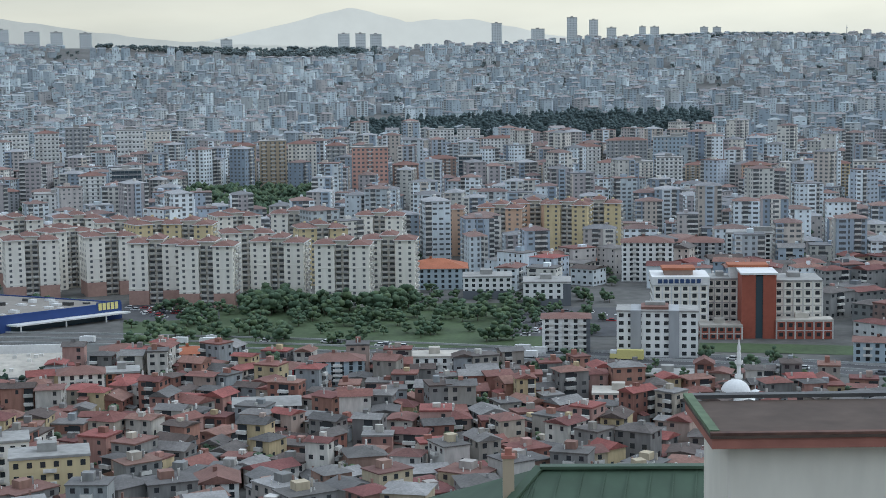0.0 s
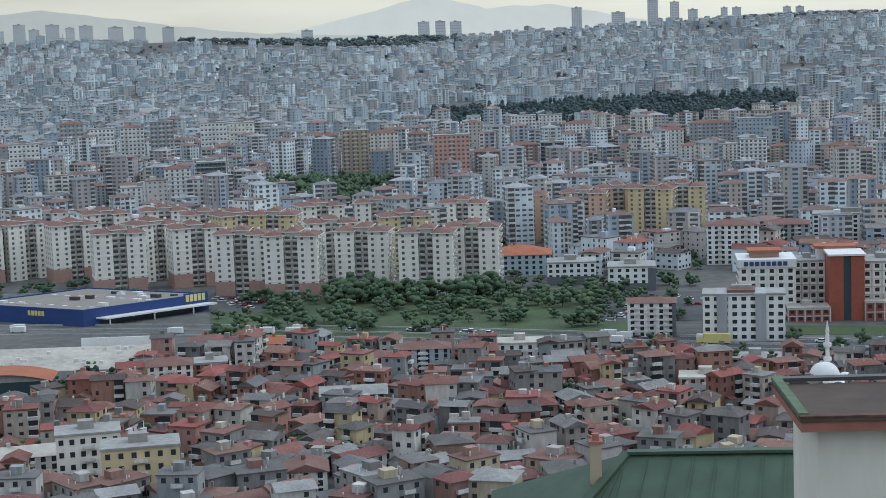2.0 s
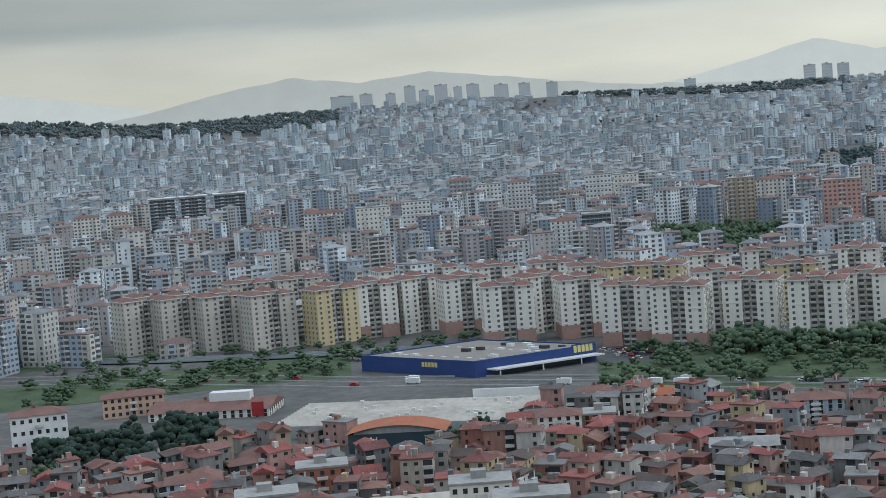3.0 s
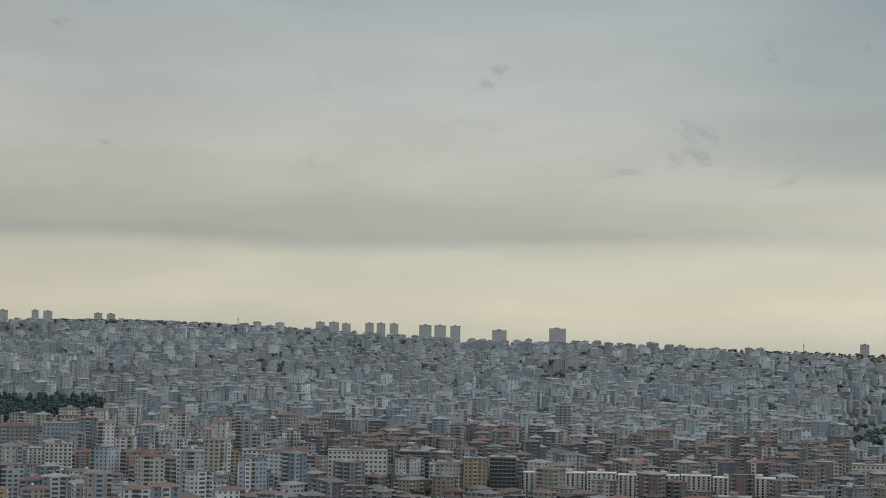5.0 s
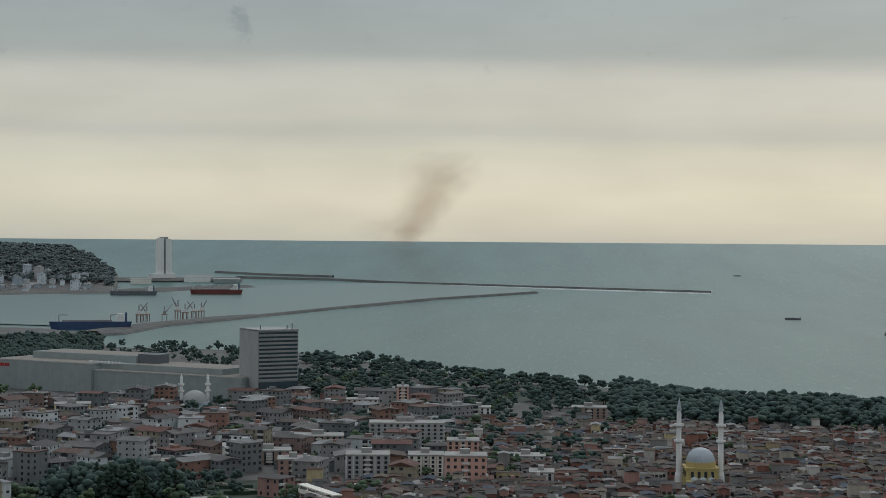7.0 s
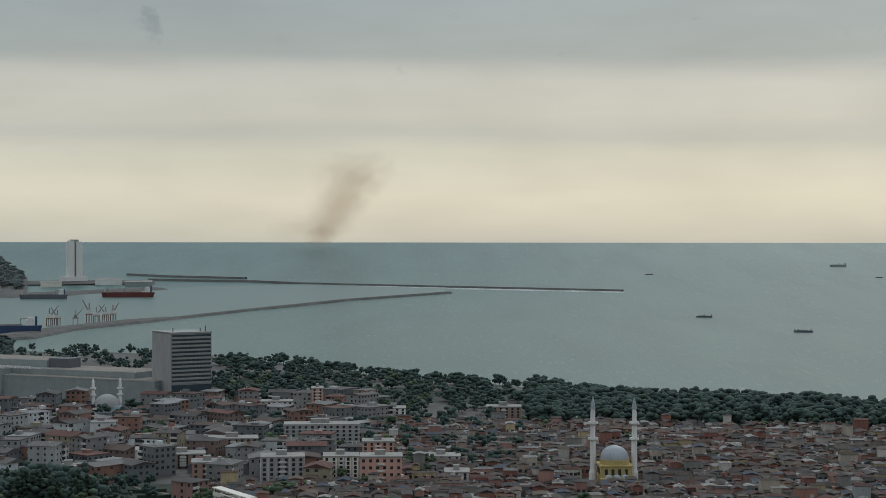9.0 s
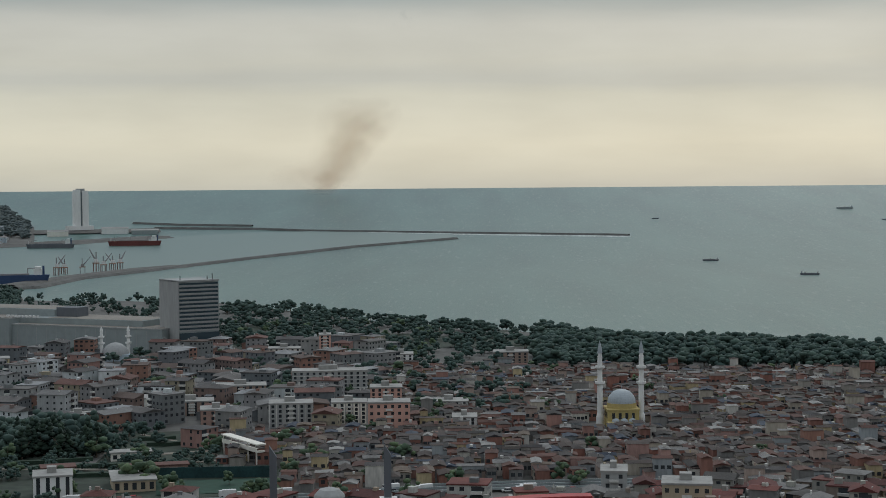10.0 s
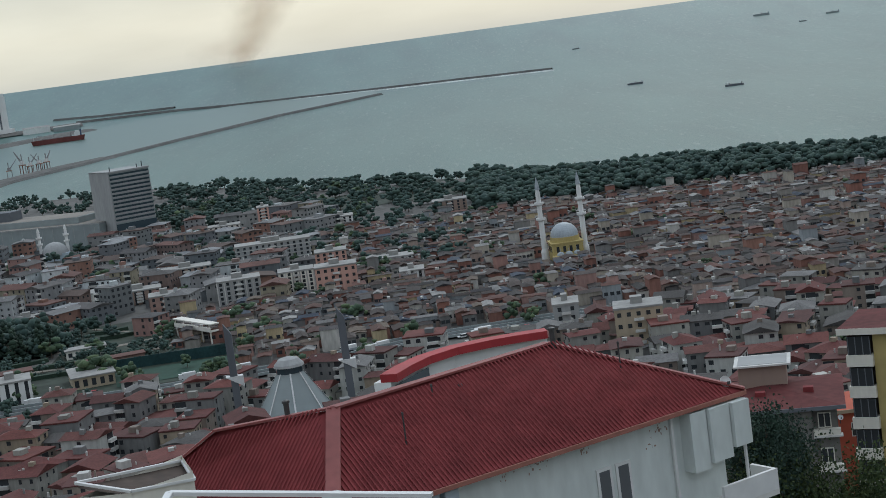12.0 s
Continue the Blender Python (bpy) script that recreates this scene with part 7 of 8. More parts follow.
def below_red_house():
    # curved hall with a red rim
    root = thing("curved_hall", "curved white hall with bold red rim and dark glazing", "hall", 0, 0, 0)
    pts = [at(a, r) for a, r in ((-59.75, 104.0), (-60.3, 106.2), (-61.0, 108.4), (-62.0, 110.2), (-63.2, 111.2), (-64.3, 111.7), (-65.2, 111.9))]
    for name, z0, z1, off, m in (("rim", 103.52, 104.05, 0.0, P["red"]), ("white_wall", 96, 103.5, .5, P["white"])):
        s = Soup()
        v = []
        for i, p in enumerate(pts):
            d = (pts[min(i + 1, len(pts) - 1)] - pts[max(i - 1, 0)]).normalized()
            nn = Vector((-d.y, d.x, 0))
            for o in (off, off + 1.2):
                for z in (z0, z1):
                    k = p + nn * o
                    v.append((k.x, k.y, z))
        q = []
        for i in range(len(pts) - 1):
            a, b = i * 4, i * 4 + 4
            q += [(a, b, b + 1, a + 1), (a + 1, b + 1, b + 3, a + 3), (a + 2, a + 3, b + 3, b + 2)]
        q += [(0, 1, 3, 2)]
        s.add(v, q)
        part(name, s, m, root)
    part("glazing", loose([pts[0] + Vector((.05, .25, 100)), pts[2] + Vector((.05, .25, 100)), pts[2] + Vector((.05, .25, 103.3)), pts[0] + Vector((.05, .25, 103.3))], [(0, 1, 2, 3)]), GLASS_BLUE, root)
    # flat roof with white coping
    c = [at(-51.9, 54, 112.38), at(-48.2, 50.8, 113.03), at(-50.0, 50.2, 112.6), at(-52.2, 51.5, 112.3)]
    root = thing("coped_house", "house with flat dark roof and white metal coping", "house", 0, 0, 0)
    part("roof", loose([p + Vector((0, 0, -.15)) for p in c], [(3, 2, 1, 0)]), FELT, root)
    for i in range(4):
        part("coping", bar(c[i], c[(i + 1) % 4], .13, .08), WHITE_METAL, root)
    part("wall", loose([Vector((p.x, p.y, 98)) for p in c] + [Vector((p.x, p.y, 112.55)) for p in c], [(0, 1, 5, 4), (1, 2, 6, 5), (2, 3, 7, 6), (3, 0, 4, 7)]), PLASTER_WHITE, root)
    # terrace wall right below the viewpoint, with a small dish behind it
    a, b = at(-51.3, 20.6, 119.8), at(-60.4, 19.2, 119.62)
    a0 = at(-50.6, 19.6, 119.74)
    root = thing("terrace_wall", "low terrace wall with a white metal coping", "wall", 0, 0, 0)
    part("coping", bar(a, b, .1, .05), WHITE_METAL, root)
    part("coping", bar(a0, a, .1, .05), WHITE_METAL, root)
    part("wall", loose([Vector((p.x, p.y, z)) for z in (103, 119.5) for p in (a0, a, b)], [(0, 1, 4, 3), (1, 2, 5, 4)]), PLASTER_WHITE, root)
    d = at(-57.0, 21.5)
    dish(None, d.x, d.y, 119.02, .42, radians(-57) + 3.0, 35, "small grey satellite dish behind the terrace wall", 1.5)
    part("dish_base", boxes((d.x - .3, d.x + .3, d.y - .2, d.y + .4, 103, 117.55)), PLASTER_WHITE, root)
    # tall yellow house with dark balconies
    p = at(-75.45, 150)
    root = thing("yellow_balcony_house", "tall yellow and white house with dark glazed balconies", "house", p.x, p.y, 67, radians(-75.4) - .25)
    part("wall", boxes((2.2, 14, 0, 8, -3, 26.9)), P["sand"], root)
    part("roof", boxes((-.8, 14.5, -.6, 8.4, 26.904, 27.25)), OLD_RED, root)
    part("eave_trim", boxes((-.85, 14.5, -.66, -.604, 26.7, 27.28)), PLASTER_WHITE, root)
    part("inner_wall", boxes((.5, 2.196, .9, 7.9, -3, 26.88)), P["brown"], root)
    for f in range(9):
        z = .7 + f * 2.88
        bal = part("balcony", boxes((-.2, 2.19, -.5, 3.5, z, z + 1.05)), PLASTER_WHITE, root, "white balcony parapet")
        part("balcony_glazing", boxes((-.05, 2.0, -.3, 3.3, z + 1.054, z + 2.74)), GLASS, bal)
        for x in (.0, .65, 1.3, 1.95):
            part("glazing_bar", boxes((x, x + .07, -.36, -.304, z + 1.054, z + 2.74)), P["dark"], bal)
        for x in (4.2, 7.0, 10.0):
            wdw = part("window", boxes((x, x + 1.3, -.06, .04, z + 1.1, z + 2.5)), PLASTER_WHITE, root)
            part("pane", boxes((x + .08, x + 1.22, -.075, -.062, z + 1.18, z + 2.42)), GLASS, wdw)
    # bare grey house with a low red roof
    p = at(-71.2, 126)
    root = thing("grey_house", "bare grey concrete house with dull red roof", "house", p.x, p.y, 80, radians(-72) - .05)
    part("wall", boxes((-1.5, 6.1, 0, 9, -12, 13.4)), BARE_WALL, root)
    part("bay", boxes((6.104, 8.0, .7, 6, -10, 13.38)), BARE_WALL, root, "grey side bay with balconies")
    for z in (11.0, 8.2):
        bal = part("balcony", boxes((6.11, 8.15, .1, .69, z, z + .45)), PLASTER_WHITE, root, "white balcony edge")
        part("balcony_shelf", boxes((6.11, 8.3, 0, .69, z - .14, z - .004)), CONCRETE, bal)
        wdw = part("window", boxes((6.5, 7.5, .6, .694, z + .5, z + 1.7)), PLASTER_WHITE, root)
        part("pane", boxes((6.58, 6.97, .585, .598, z + .58, z + 1.62)), GLASS, wdw)
        part("pane", boxes((7.03, 7.42, .585, .598, z + .58, z + 1.62)), GLASS, wdw)
    v, q, t = hip_pts(10.4, 10.4, 13.404, .7, .3)
    s = Soup()
    s.add(np.array(v) + (3.2, 4.8, 0), q, t)
    part("roof", s, OLD_RED, root)
    part("fascia", boxes((-2.3, 8.7, -.72, -.66, 13.2, 13.5)), P["dark"], root)
    part("roof_house", boxes((.6, 4.4, 5.6, 8.8, 13.6, 15.6)), P["brown"], root)
    part("roof_house_slab", boxes((.3, 4.8, 5.2, 9.2, 15.604, 15.75)), CONCRETE, root)
    part("roof_house_floor", boxes((.6, 4.5, 5.5, 8.9, 15.754, 15.78)), P["concrete"], root)
    for x, y in ((1.9, 2.6), (5.6, 3.2)):
        part("roof_vent", boxes((x, x + .8, y, y + .6, 13.5, 14.15)), RED_SHEET, root)
    for x, y, z, rr in ((8.2, -.2, 92.4, .42), (-.2, 3.0, 94.6, .5), (.6, 3.4, 94.3, .42)):
        k = root.matrix_basis @ Vector((x, y, 0))
        dish(None, k.x, k.y, z, rr, radians(-60), 30, "round white satellite dish on the grey house", .5)
    # orange house behind
    p = at(-74.2, 160)
    root = thing("orange_house", "small bright orange house with low orange roof", "house", p.x, p.y, 66, radians(-75) + .12)
    part("wall", boxes((0, 9.4, 0, 7, -3, 17.9)), P["orange"], root)
    part("roof", boxes((-.3, 9.7, -.4, 7.2, 17.904, 18.15)), P["orange"], root, "faded orange sheet roof")
    part("eave_trim", boxes((-.3, 9.7, -.46, -.404, 17.85, 18.2)), P["tan"], root)
    wdw = part("window", boxes((3.0, 4.2, -.06, .04, 15.4, 16.8)), CONCRETE, root)
    part("pane", boxes((3.08, 4.12, -.075, -.062, 15.48, 16.72)), GLASS, wdw)


LEAF_BUSH = mat("bush_leaves", [(.045, .068, .022), (.034, .055, .021), (.056, .076, .025)], grain=.4, amount=.4, bump=0)


def leafy_tree(x, y, z, h, w, leaf, label, seed, leaves=2600):
    """A near tree: tapered trunk, limbs, and a crown of many small leaves."""
    rng = random.Random(seed)
    root = thing("tree", label, "tree", x, y, z, 0, "garden trees")
    s = Soup()
    s.add([tuple(p) for p in beam((0, 0, -1), (0, 0, h * .55), .22, .22)], BOXQ)
    tips = []
    for i in range(9):
        a, k = rng.uniform(0, 6.28), rng.uniform(.3, .6)
        e = Vector((math.cos(a) * w * rng.uniform(.25, .5), math.sin(a) * w * rng.uniform(.25, .5), h * rng.uniform(.5, .95)))
        s.add([tuple(p) for p in beam((0, 0, h * k * .7), e, .07, .07)], BOXQ)
        tips.append(e)
    part("trunk", s, BARK, root)
    v, q = [], []
    for i in range(leaves):
        c = rng.choice(tips)
        o = Vector((rng.gauss(0, 1), rng.gauss(0, 1), rng.gauss(0, .8))) * w * .17
        p = c + o
        ax = Vector((rng.uniform(-1, 1), rng.uniform(-1, 1), rng.uniform(-.4, 1))).normalized()
        b = ax.orthogonal().normalized() * rng.uniform(.045, .085)
        d = ax.cross(b).normalized() * rng.uniform(.045, .085)
        k = len(v)
        v += [tuple(p - b), tuple(p - d), tuple(p + b), tuple(p + d)]
        q.append((k, k + 1, k + 2, k + 3))
    c = Soup()
    c.add(v, q)
    part("crown", c, leaf, root, kind="stuff")


penthouse()
green_house()
dish_house()
red_house()
below_red_house()
for i, (az, r, top, w) in enumerate(((-72.6, 74, -15.6, 4.5), (-73.6, 72, -16.0, 4.0), (-74.8, 73, -15.9, 4.2), (-75.9, 72, -16.2, 4.0), (-71.9, 73, -14.0, 3.6), (-72.4, 78, -13.7, 3.4))):
    p = at(az, r)
    zg = land_z(az, r)
    leafy_tree(p.x, p.y, zg, HC + r * math.tan(radians(top)) - zg, w, LEAF_BUSH if i < 4 else LEAF_DARK, "bushy green garden tree beside the houses" if i < 4 else "dark dense evergreen beside the wall", 40 + i, 9000)


# ---- roads and vehicles ----
ROAD = [(-30, 600), (-15.1, 621), (-4.14, 642), (3.78, 672), (9.65, 698), (15.3, 729), (19.6, 752), (24, 795), (32, 880), (40, 960)]
ROAD2 = [(-80, 652), (-66, 646), (-60, 635), (-57, 620), (-52, 614), (-44, 626), (-40, 650)]


def road(name, pts, az0, az1, w, z, label):
    azs = np.arange(az0, az1, .5)
    mids = [at(a, table(pts, a)) for a in azs]

    def strip(o0, o1, z0, h=0.0):
        s = Soup()
        v = []
        for i, p in enumerate(mids):
            d = (mids[min(i + 1, len(mids) - 1)] - mids[max(i - 1, 0)]).normalized()
            nn = Vector((-d.y, d.x, 0))
            for o in (o0, o1):
                k = p + nn * o
                v += [(k.x, k.y, z0), (k.x, k.y, z0 + h)] if h else [(k.x, k.y, z0)]
        q = []
        for i in range(len(mids) - 1):
            if h:
                a, b = i * 4, i * 4 + 4
                q += [(a, b, b + 1, a + 1), (a + 1, b + 1, b + 3, a + 3), (a + 3, b + 3, b + 2, a + 2)]
            else:
                q.append((i * 2, i * 2 + 1, i * 2 + 3, i * 2 + 2))
        s.add(v, q)
        return s

    root = new(name, strip(-w / 2, w / 2, z).mesh(name, [ASPHALT]))
    tagged(root, label, "road", kind="structure")
    for o in (-w / 2 + .6, -.9, .9, w / 2 - .6) if name != "road_rail" else ():
        part("lane_line", strip(o - .12, o + .12, z + .012), WHITE_METAL, root)
    for o in (-w / 2, 0, w / 2):
        part("barrier", strip(o - .25, o + .25, z - .2, 1.0), P["concrete"] if w > 20 else P["panelgrey"], root)


road("road_main", ROAD, -17, 36, 25, 8.35, "wide grey dual carriageway with concrete barriers")
ROAD3 = [(14, 838), (19, 846), (22, 858), (26, 885), (30, 925), (36, 1000)]
road("road_estate", ROAD3, 14, 35, 12, 9.6, "grey estate road with low barriers")
road("road_rail", ROAD2, -68, -44, 13, 9.2, "grey railway road past the gardens")


def car_proto(name, label, body, L=4.4, W=1.8, H=1.45, van=False):
    root = thing(name, label, "car" if not van else "truck", 0, 0, 0, 0, "vehicles on the road")
    s = Soup()
    for pts in (box_pts(-L / 2, L / 2, -W / 2, W / 2, .3, H * .58),):
        s.add(pts, BOXQ)
    if van:
        s.add(box_pts(-L / 2, L * .28, -W / 2, W / 2, H * .58, H), BOXQ)
        part("body", s, body, root)
        part("cab", boxes((L * .3, L / 2, -W / 2 + .05, W / 2 - .05, H * .58, H * .9)), WHITE_METAL, root)
        part("windscreen", boxes((L / 2 - .05, L / 2 + .03, -W / 2 + .2, W / 2 - .2, H * .62, H * .85)), GLASS, root)
    else:
        part("body", s, body, root)
        v = box_pts(-L * .38, L * .26, -W / 2 + .08, W / 2 - .08, H * .58, H)
        v[4:, 0] = v[4:, 0] * .72
        g = Soup()
        g.add(v, BOXQ)
        part("cabin_glass", g, GLASS, root)
        v = box_pts(-L * .27, L * .18, -W / 2 + .12, W / 2 - .12, H - .02, H + .05)
        g = Soup()
        g.add(v, BOXQ)
        part("roof", g, body, root)
    for x in (-L * .32, L * .32):
        for y in (-W / 2, W / 2):
            wl = lathe([(.01, -.1), (.32, -.1), (.34, 0), (.32, .1), (.01, .1)], 10)
            wh = part("wheel", wl, DARK_METAL, root)
            wh.matrix_basis = Matrix.Translation((x, y, .33)) @ Matrix.Rotation(radians(90), 4, "X")
    return root


def vehicles():
    rng = random.Random(12)
    protos = [car_proto("car", "white parked car on asphalt", WHITE_METAL), car_proto("car", "dark grey car on the road", P["dark"]), car_proto("car", "small red car on the road", P["red"]),
              car_proto("van", "white delivery van on the road", WHITE_METAL, 6.5, 2.1, 2.7, True), car_proto("truck", "yellow box truck on the main road", SIGN_YELLOW, 13, 2.5, 3.8, True)]
    spots = []
    for i in range(26):
        az = rng.uniform(-15, 30)
        spots.append((az, table(ROAD, az) + rng.choice((-7.5, -4, 4, 7.5)), rng.choice((0, 0, 1, 1, 2, 3)), 8.4, 0))
    spots += [(-6.3, 637, 4, 8.4, 0), (-2.9, 641, 3, 8.4, 0), (17.7, 744, 3, 8.4, 0)]
    for i in range(46):
        spots.append((rng.uniform(8.3, 11.0), rng.uniform(765, 800), rng.choice((0, 0, 1, 2)), 8.1, rng.choice((0, 1.57))))
    for i in range(30):
        spots.append((rng.uniform(-6.2, -2.5), rng.uniform(690, 760), rng.choice((0, 0, 1, 2)), 8.1, rng.choice((0, 1.57))))
    for i in range(24):
        spots.append((rng.uniform(-66, -46), table(ROAD2, -55) + 14 + rng.uniform(-2, 4), rng.choice((0, 1, 2, 3)), 8.4, 0))
    used = set()
    for az, r, k, z, tn in spots:
        p = at(az, r, z)
        if not free(az, r, p.x, p.y, 2, False):
            continue
        d = at(az + .2, table(ROAD, az + .2)) - at(az - .2, table(ROAD, az - .2)) if az > -20 else at(az + .2, table(ROAD2, az + .2)) - at(az - .2, table(ROAD2, az - .2))
        m = Matrix.Translation(p) @ Matrix.Rotation(math.atan2(d.y, d.x) + tn, 4, "Z")
        if k in used:
            copy_thing(protos[k], m)
        else:
            protos[k].matrix_basis = m
            used.add(k)


vehicles()


def patch(name, az0, az1, r0, r1, dz, material, label):
    v = []
    azs = np.linspace(az0, az1, 14)
    for r in np.linspace(r0, r1, 6):
        for a in azs:
            v.append(tuple(at(a, r, land_z(a, r) + dz)))
    q = [(i * 14 + j, i * 14 + j + 1, (i + 1) * 14 + j + 1, (i + 1) * 14 + j) for i in range(5) for j in range(13)]
    q = [tuple(reversed(k)) if az1 > az0 else k for k in q]
    tagged(new(name, put_mesh(name, v, q, mats=[material])), label, "grass" if material in (GRASS, PITCH, GARDEN) else "ground", kind="structure")


PITCH = mat("sports_turf", [(.022, .062, .042)], grain=3, amount=.3)
GARDEN = mat("garden_ground", [(.032, .044, .032)], grain=6, amount=.75)
patch("lawn_park", -3.6, 11.2, 664, 786, .1, GRASS, "green park lawn beside the main road")
patch("lawn_garden", -52.4, -43, 700.2, 806, .1, GARDEN, "rough green garden ground in the town")
patch("lawn_field", 27, 36, 905, 1010, .12, GRASS, "green field beside the apartment blocks")
patch("lawn_verge", 19.8, 35, 772, 850, .1, GRASS, "green verge between the roads")
patch("lawn_hospital", -16, -8.8, 655, 676, .1, GRASS, "grass strip before the hospital")
patch("yard_hospital", -7, -2.2, 690, 770, .12, ASPHALT, "parking yard beside the school")
patch("yard_store", 7.9, 11.3, 755, 812, .12, ASPHALT, "parking yard beside the store")
patch("lawn_garden", -54.3, -43, 632, 700, .1, GARDEN, "rough green garden ground beside the railway road")
patch("pitch", -54.0, -50.1, 638, 668, .3, PITCH, "green artificial turf football pitch")
patch("shore_lawn", -64, -52.2, 1200, 1430, .1, GARDEN, "green shore park ground")


def garden():
    """The town garden: paths, turf fence, low pavilions, white footbridge."""
    tan, hedge = mat("trodden_path", [(.20, .18, .15)], grain=1.5, amount=.3), mat("dark_fence_netting", [(.018, .05, .052)], grain=1, amount=.4)

    def line(name, pts, w, dz, h, material, label, category, kind=""):
        v, n = [], len(pts)
        for a, r in pts:
            p, z = at(a, r), land_z(a, r)
            k = at(a, w / 2)
            v += [(p.x - k.x, p.y - k.y, z - .3), (p.x - k.x, p.y - k.y, z + dz + h), (p.x + k.x, p.y + k.y, z + dz + h), (p.x + k.x, p.y + k.y, z - .3)]
        q = []
        for i in range(n - 1):
            b = i * 4
            q += [(b, b + 1, b + 5, b + 4), (b + 1, b + 2, b + 6, b + 5), (b + 2, b + 3, b + 7, b + 6)]
        q += [(0, 3, 2, 1), (n * 4 - 4, n * 4 - 3, n * 4 - 2, n * 4 - 1)]
        tagged(new(name, put_mesh(name, v, q, mats=[material])), label, category, kind=kind)

    line("garden_path", [(-47, 752), (-50.3, 738), (-52.3, 744)], 5, .25, 0, tan, "pale trodden path through the garden", "path", "structure")
    line("garden_path", [(-49.6, 800), (-51.0, 770), (-52.9, 708)], 4, .27, 0, tan, "pale trodden path through the garden", "path", "structure")
    line("garden_path", [(-45, 716), (-49.0, 700), (-52.2, 716)], 4, .27, 0, tan, "pale trodden path through the garden", "path", "structure")
    line("turf_fence", [(-50.1, 676), (-52, 674), (-54.1, 672)], .5, 0, 4.5, hedge, "tall dark green netting fence behind the turf", "fence")
    for r, a0, a1 in ((688, -47, -53.6), (712, -46, -51.4), (728, -44.5, -48), (764, -49.8, -51), (782, -49.5, -50.8)):
        line("hedge", [(a0, r), ((a0 + a1) / 2, r - 3), (a1, r)], 3, 0, 1.7, LEAF_DARK, "dark clipped hedge in the town garden", "hedge", "stuff")
    for azl, azr, r, d, h, wall, roof, lab in ((-48.65, -50.1, 648, 24, 4.5, P["tan"], ROOF_GREY, "long low shed with pale sheet roof"), (-48.9, -51.2, 680, 7, 4.5, P["baseplinth"], ROOF_CENTRE, "long low brick-red pavilion"),
                                              (-48.6, -49.95, 723, 8, 3.6, P["cream"], ROOF_GREY, "low white garden pavilion"), (-46.3, -47.4, 690, 9, 3.6, P["cream"], ROOF_CENTRE, "low cream kiosk")):
        p = at((azl + azr) / 2, r)
        w = (azl - azr) * math.pi / 180 * r
        z = land_z((azl + azr) / 2, r)
        root = thing("garden_pavilion", lab + " in the town garden", "pavilion", p.x, p.y, z, radians((azl + azr) / 2) + .06)
        part("wall", boxes((-w / 2, w / 2, 0, d, -1, h)), wall, root)
        part("roof", boxes((-w / 2 - .6, w / 2 + .6, -.6, d + .6, h + .004, h + .5)), roof, root)
        for i in range(5):
            x = -w / 2 + w * (i + .25) / 5
            part("window", boxes((x, x + w / 10, -.05, .05, 1.0, h - .8)), GLASS, root)
    p, k = at(-52.5, 735), at(-53.7, 702)
    d = k - p
    z = land_z(-53, 718)
    root = thing("footbridge", "white covered footbridge on thin posts", "bridge", p.x, p.y, z, math.atan2(d.y, d.x))
    L = d.length
    part("deck", boxes((0, L, -2, 2, 5.2, 5.8)), P["cream"], root)
    part("canopy", boxes((-.4, L + .4, -2.2, 2.2, 8.4, 8.9)), P["cream"], root)
    part("parapet", boxes((0, L, -2, -1.85, 5.804, 7.0)), P["cream"], root)
    for i in range(5):
        x = L * (i + .1) / 4.3
        part("post", boxes((x, x + .5, -1.7, -1.2, -1, 5.19)), P["cream"], root)
        part("roof_post", boxes((x, x + .25, -1.8, -1.55, 7.004, 8.39)), P["cream"], root)


garden()


# ---- old quarter houses of the nearest rows ----
WALL_HOUSE = mat("house_wall", [(.300, .288, .270), (.377, .346, .298), (.228, .137, .111), (.229, .229, .223), (.419, .406, .382), (.252, .154, .123), (.347, .323, .299), (.203, .203, .197), (.398, .342, .245), (.277, .185, .149), (.294, .313, .313), (.470, .457, .433)],
                 grain=1.0, amount=.3, streak=4, vary="object")
WALL_HOUSE_B = mat("slope_house_wall", [(.357, .340, .306), (.425, .408, .374), (.255, .246, .238), (.306, .255, .212), (.468, .459, .433)], grain=1.0, amount=.25, streak=4, vary="object")
ROOF_HOUSE_B = mat("slope_house_roof", [(.105, .034, .030), (.128, .042, .036), (.09, .034, .031), (.085, .08, .077), (.10, .038, .033)], grain=.7, amount=.4, vary="object")
ROOF_HOUSE = mat("house_roof", [(.141, .072, .063), (.135, .132, .129), (.171, .096, .081), (.111, .108, .105), (.166, .160, .154), (.173, .072, .067), (.118, .112, .106), (.194, .119, .096), (.262, .256, .250), (.157, .087, .076), (.126, .120, .117)],
                 grain=.7, amount=.35, vary="object")
PANE = boxes((-.6, .6, -.05, .05, -.65, .65)).mesh("window", [GLASS])
SILL = boxes((-.72, .72, -.16, .02, -.78, -.66)).mesh("sill", [CONCRETE])
BALC = boxes((-1.5, 1.5, -1.1, 0, -.1, .05), (-1.5, 1.5, -1.1, -1.0, .05, .95), (-1.5, -1.4, -1.0, 0, .05, .95), (1.4, 1.5, -1.0, 0, .05, .95)).mesh("balcony", [CONCRETE])


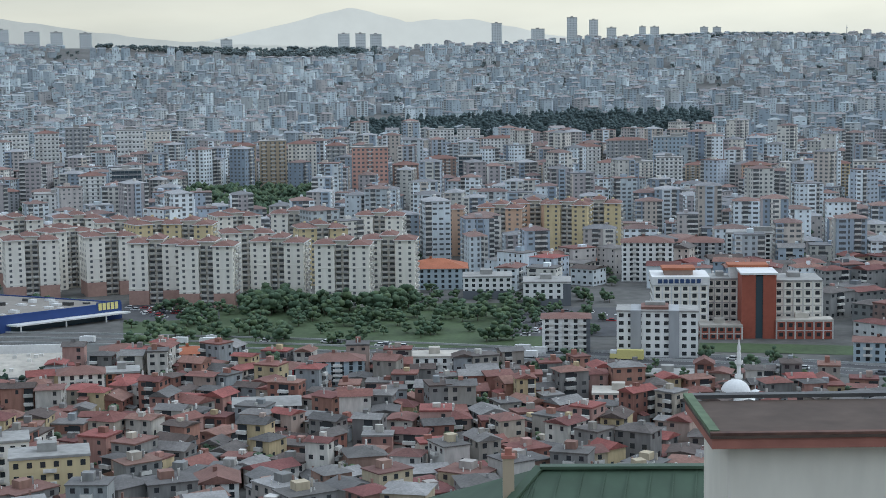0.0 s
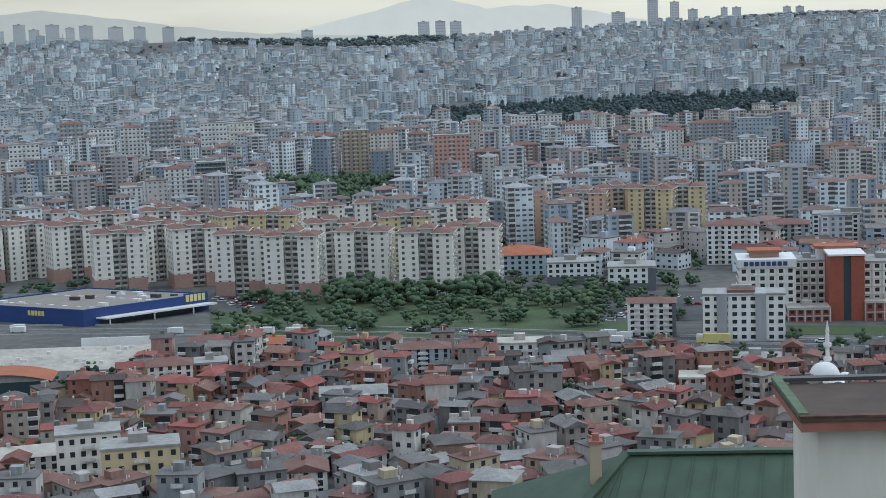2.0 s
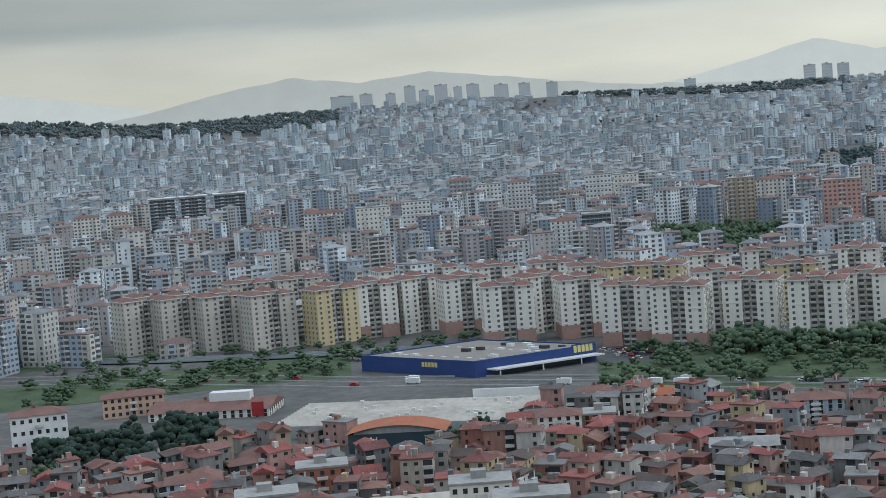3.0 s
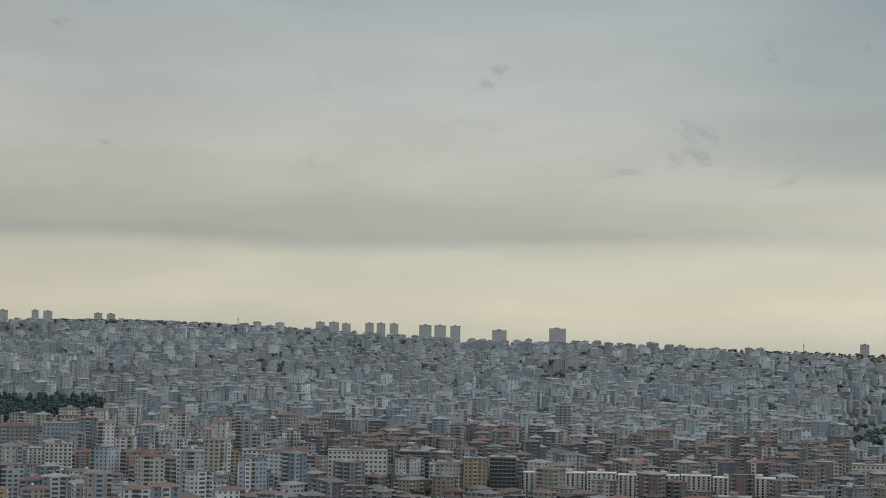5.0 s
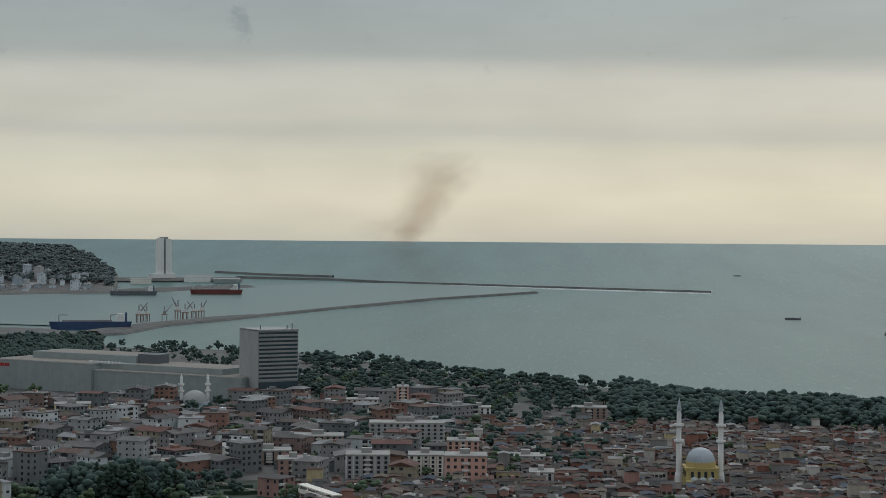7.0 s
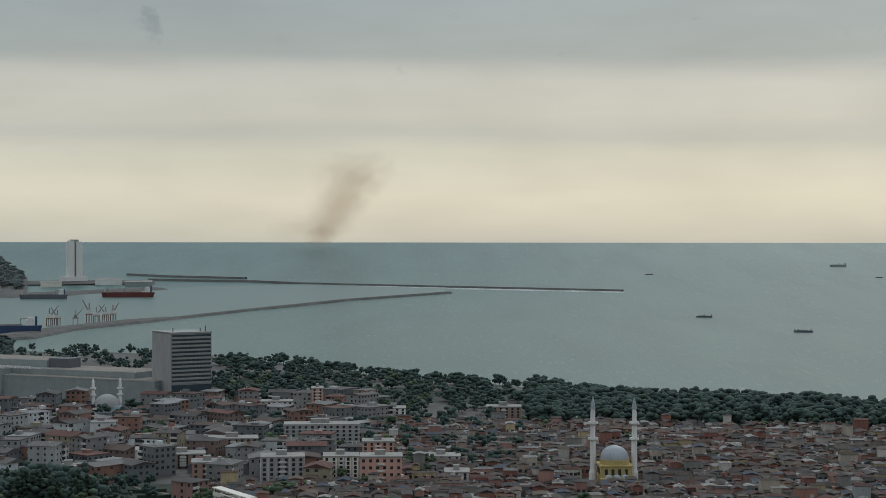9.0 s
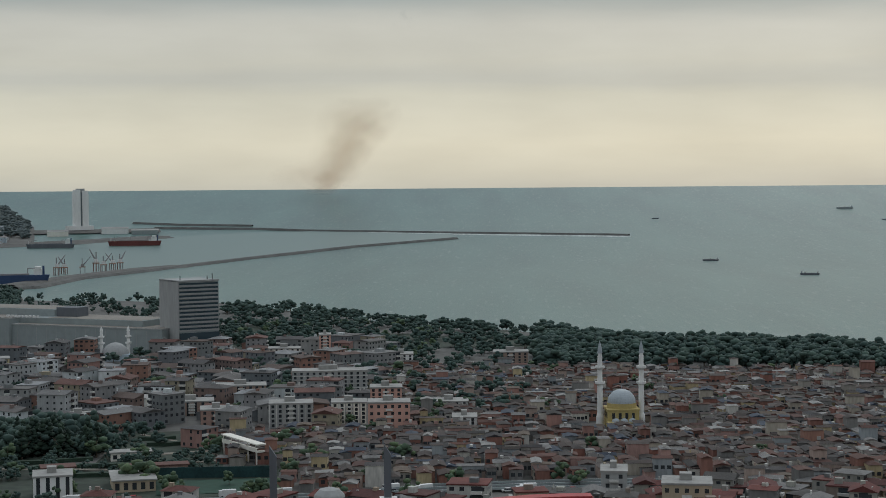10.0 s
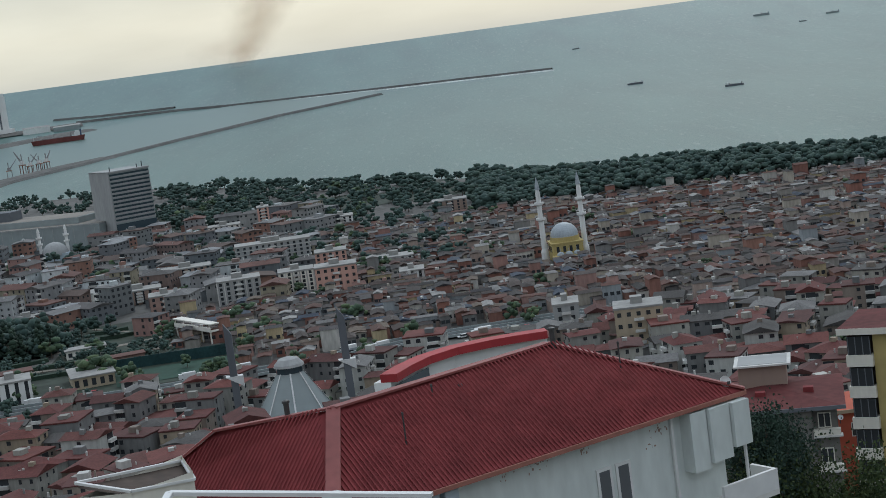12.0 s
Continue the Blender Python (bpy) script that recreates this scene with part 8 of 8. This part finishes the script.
def house_proto(rng, st, w, d, roof, wm=None, rm=None):
    h = st * 2.85
    root = thing("house", "weathered town house with plaster walls and rusty roof" if rm is None else "plaster apartment house with a red roof below the slope", "house", 0, 0, 0, 0, "old quarter houses" if rm is None else "slope houses")
    part("wall", boxes((-w / 2, w / 2, -d / 2, d / 2, -5, h)), wm or WALL_HOUSE, root)
    s = Soup()
    if roof == "flat":
        s.add(box_pts(-w / 2 - .3, w / 2 + .3, -d / 2 - .3, d / 2 + .3, h + .004, h + .3), BOXQ)
        part("roof", s, rm or ROOF_HOUSE, root)
        part("stair_head", boxes((-w * .2, w * .1, -.5, d * .3, h + .304, h + 2.3)), wm or WALL_HOUSE, root)
        for i in range(3):
            x, y = rng.uniform(-w * .4, w * .4), rng.uniform(-d * .4, d * .4)
            part("rebar_column", boxes((x, x + .25, y, y + .25, h + .304, h + rng.uniform(.8, 1.6))), CONCRETE, root)
    else:
        v, q, t = hip_pts(w, d, h + .004, rng.uniform(.9, 2.0), .6, roof == "gable")
        s.add(v, q, t)
        part("roof", s, rm or ROOF_HOUSE, root)
    part("chimney", boxes((w * .2, w * .2 + .5, d * .15, d * .15 + .5, h + .2, h + 2.2)), wm or WALL_HOUSE, root)
    for side in (0, 1, 3):
        length, off = (w, d / 2) if side == 0 else (d, w / 2)
        n = max(2, int(length / 3.4))
        for f in range(st):
            if side == 0 and f > 0 and f == st - 1:
                ob = part("balcony", BALC, CONCRETE, root)
                ob.matrix_basis = Matrix.Translation((rng.uniform(-.2, .2) * w, -d / 2 - .004, f * 2.85))
            for b in range(n):
                if rng.random() < (.2 if side == 0 else .6):
                    continue
                u, z = (b + .5) / n * length - length / 2, f * 2.85 + 1.6
                ob = part("window", PANE, GLASS, root)
                ang = {0: 0, 1: math.pi / 2, 3: -math.pi / 2}[side]
                ob.matrix_basis = Matrix.Rotation(ang, 4, "Z") @ Matrix.Translation((u, -off, z))
    return root


def near_houses():
    rng = random.Random(19)
    protos = [house_proto(rng, st, rng.uniform(8, 13), rng.uniform(7.5, 10.5), roof) for st, roof in
              ((1, "gable"), (2, "hip"), (2, "gable"), (2, "flat"), (3, "hip"), (3, "flat"), (3, "gable"), (2, "gable"), (4, "flat"), (3, "hip"))]
    protos += [house_proto(rng, st, rng.uniform(9, 13), rng.uniform(8, 11), roof, WALL_HOUSE_B, ROOF_HOUSE_B) for st, roof in ((3, "hip"), (4, "hip"), (3, "gable"), (4, "flat"), (2, "hip"))]
    used = set()
    spots = list(plots(-17, 37, 392, 446, 12.5, 13, rng)) + list(plots(-84, -46, 404, 455, 15, 16, rng))
    for az, r, x, y in spots:
        k = rng.choice((0, 1, 2, 2, 3, 4, 5, 6, 7, 7, 8, 9) if az > -20 else (10, 11, 12, 13, 14, 10, 12))
        p = Vector((x, y, land_z(az, r)))
        m = Matrix.Translation(p) @ Matrix.Rotation(radians(az) + rng.choice((-.5, -.25, .2, .45, .6)) + rng.choice((0, 0, 1.57, -1.57)), 4, "Z")
        if k in used:
            copy_thing(protos[k], m)
        else:
            protos[k].matrix_basis = m
            used.add(k)


near_houses()
# NEAR-END
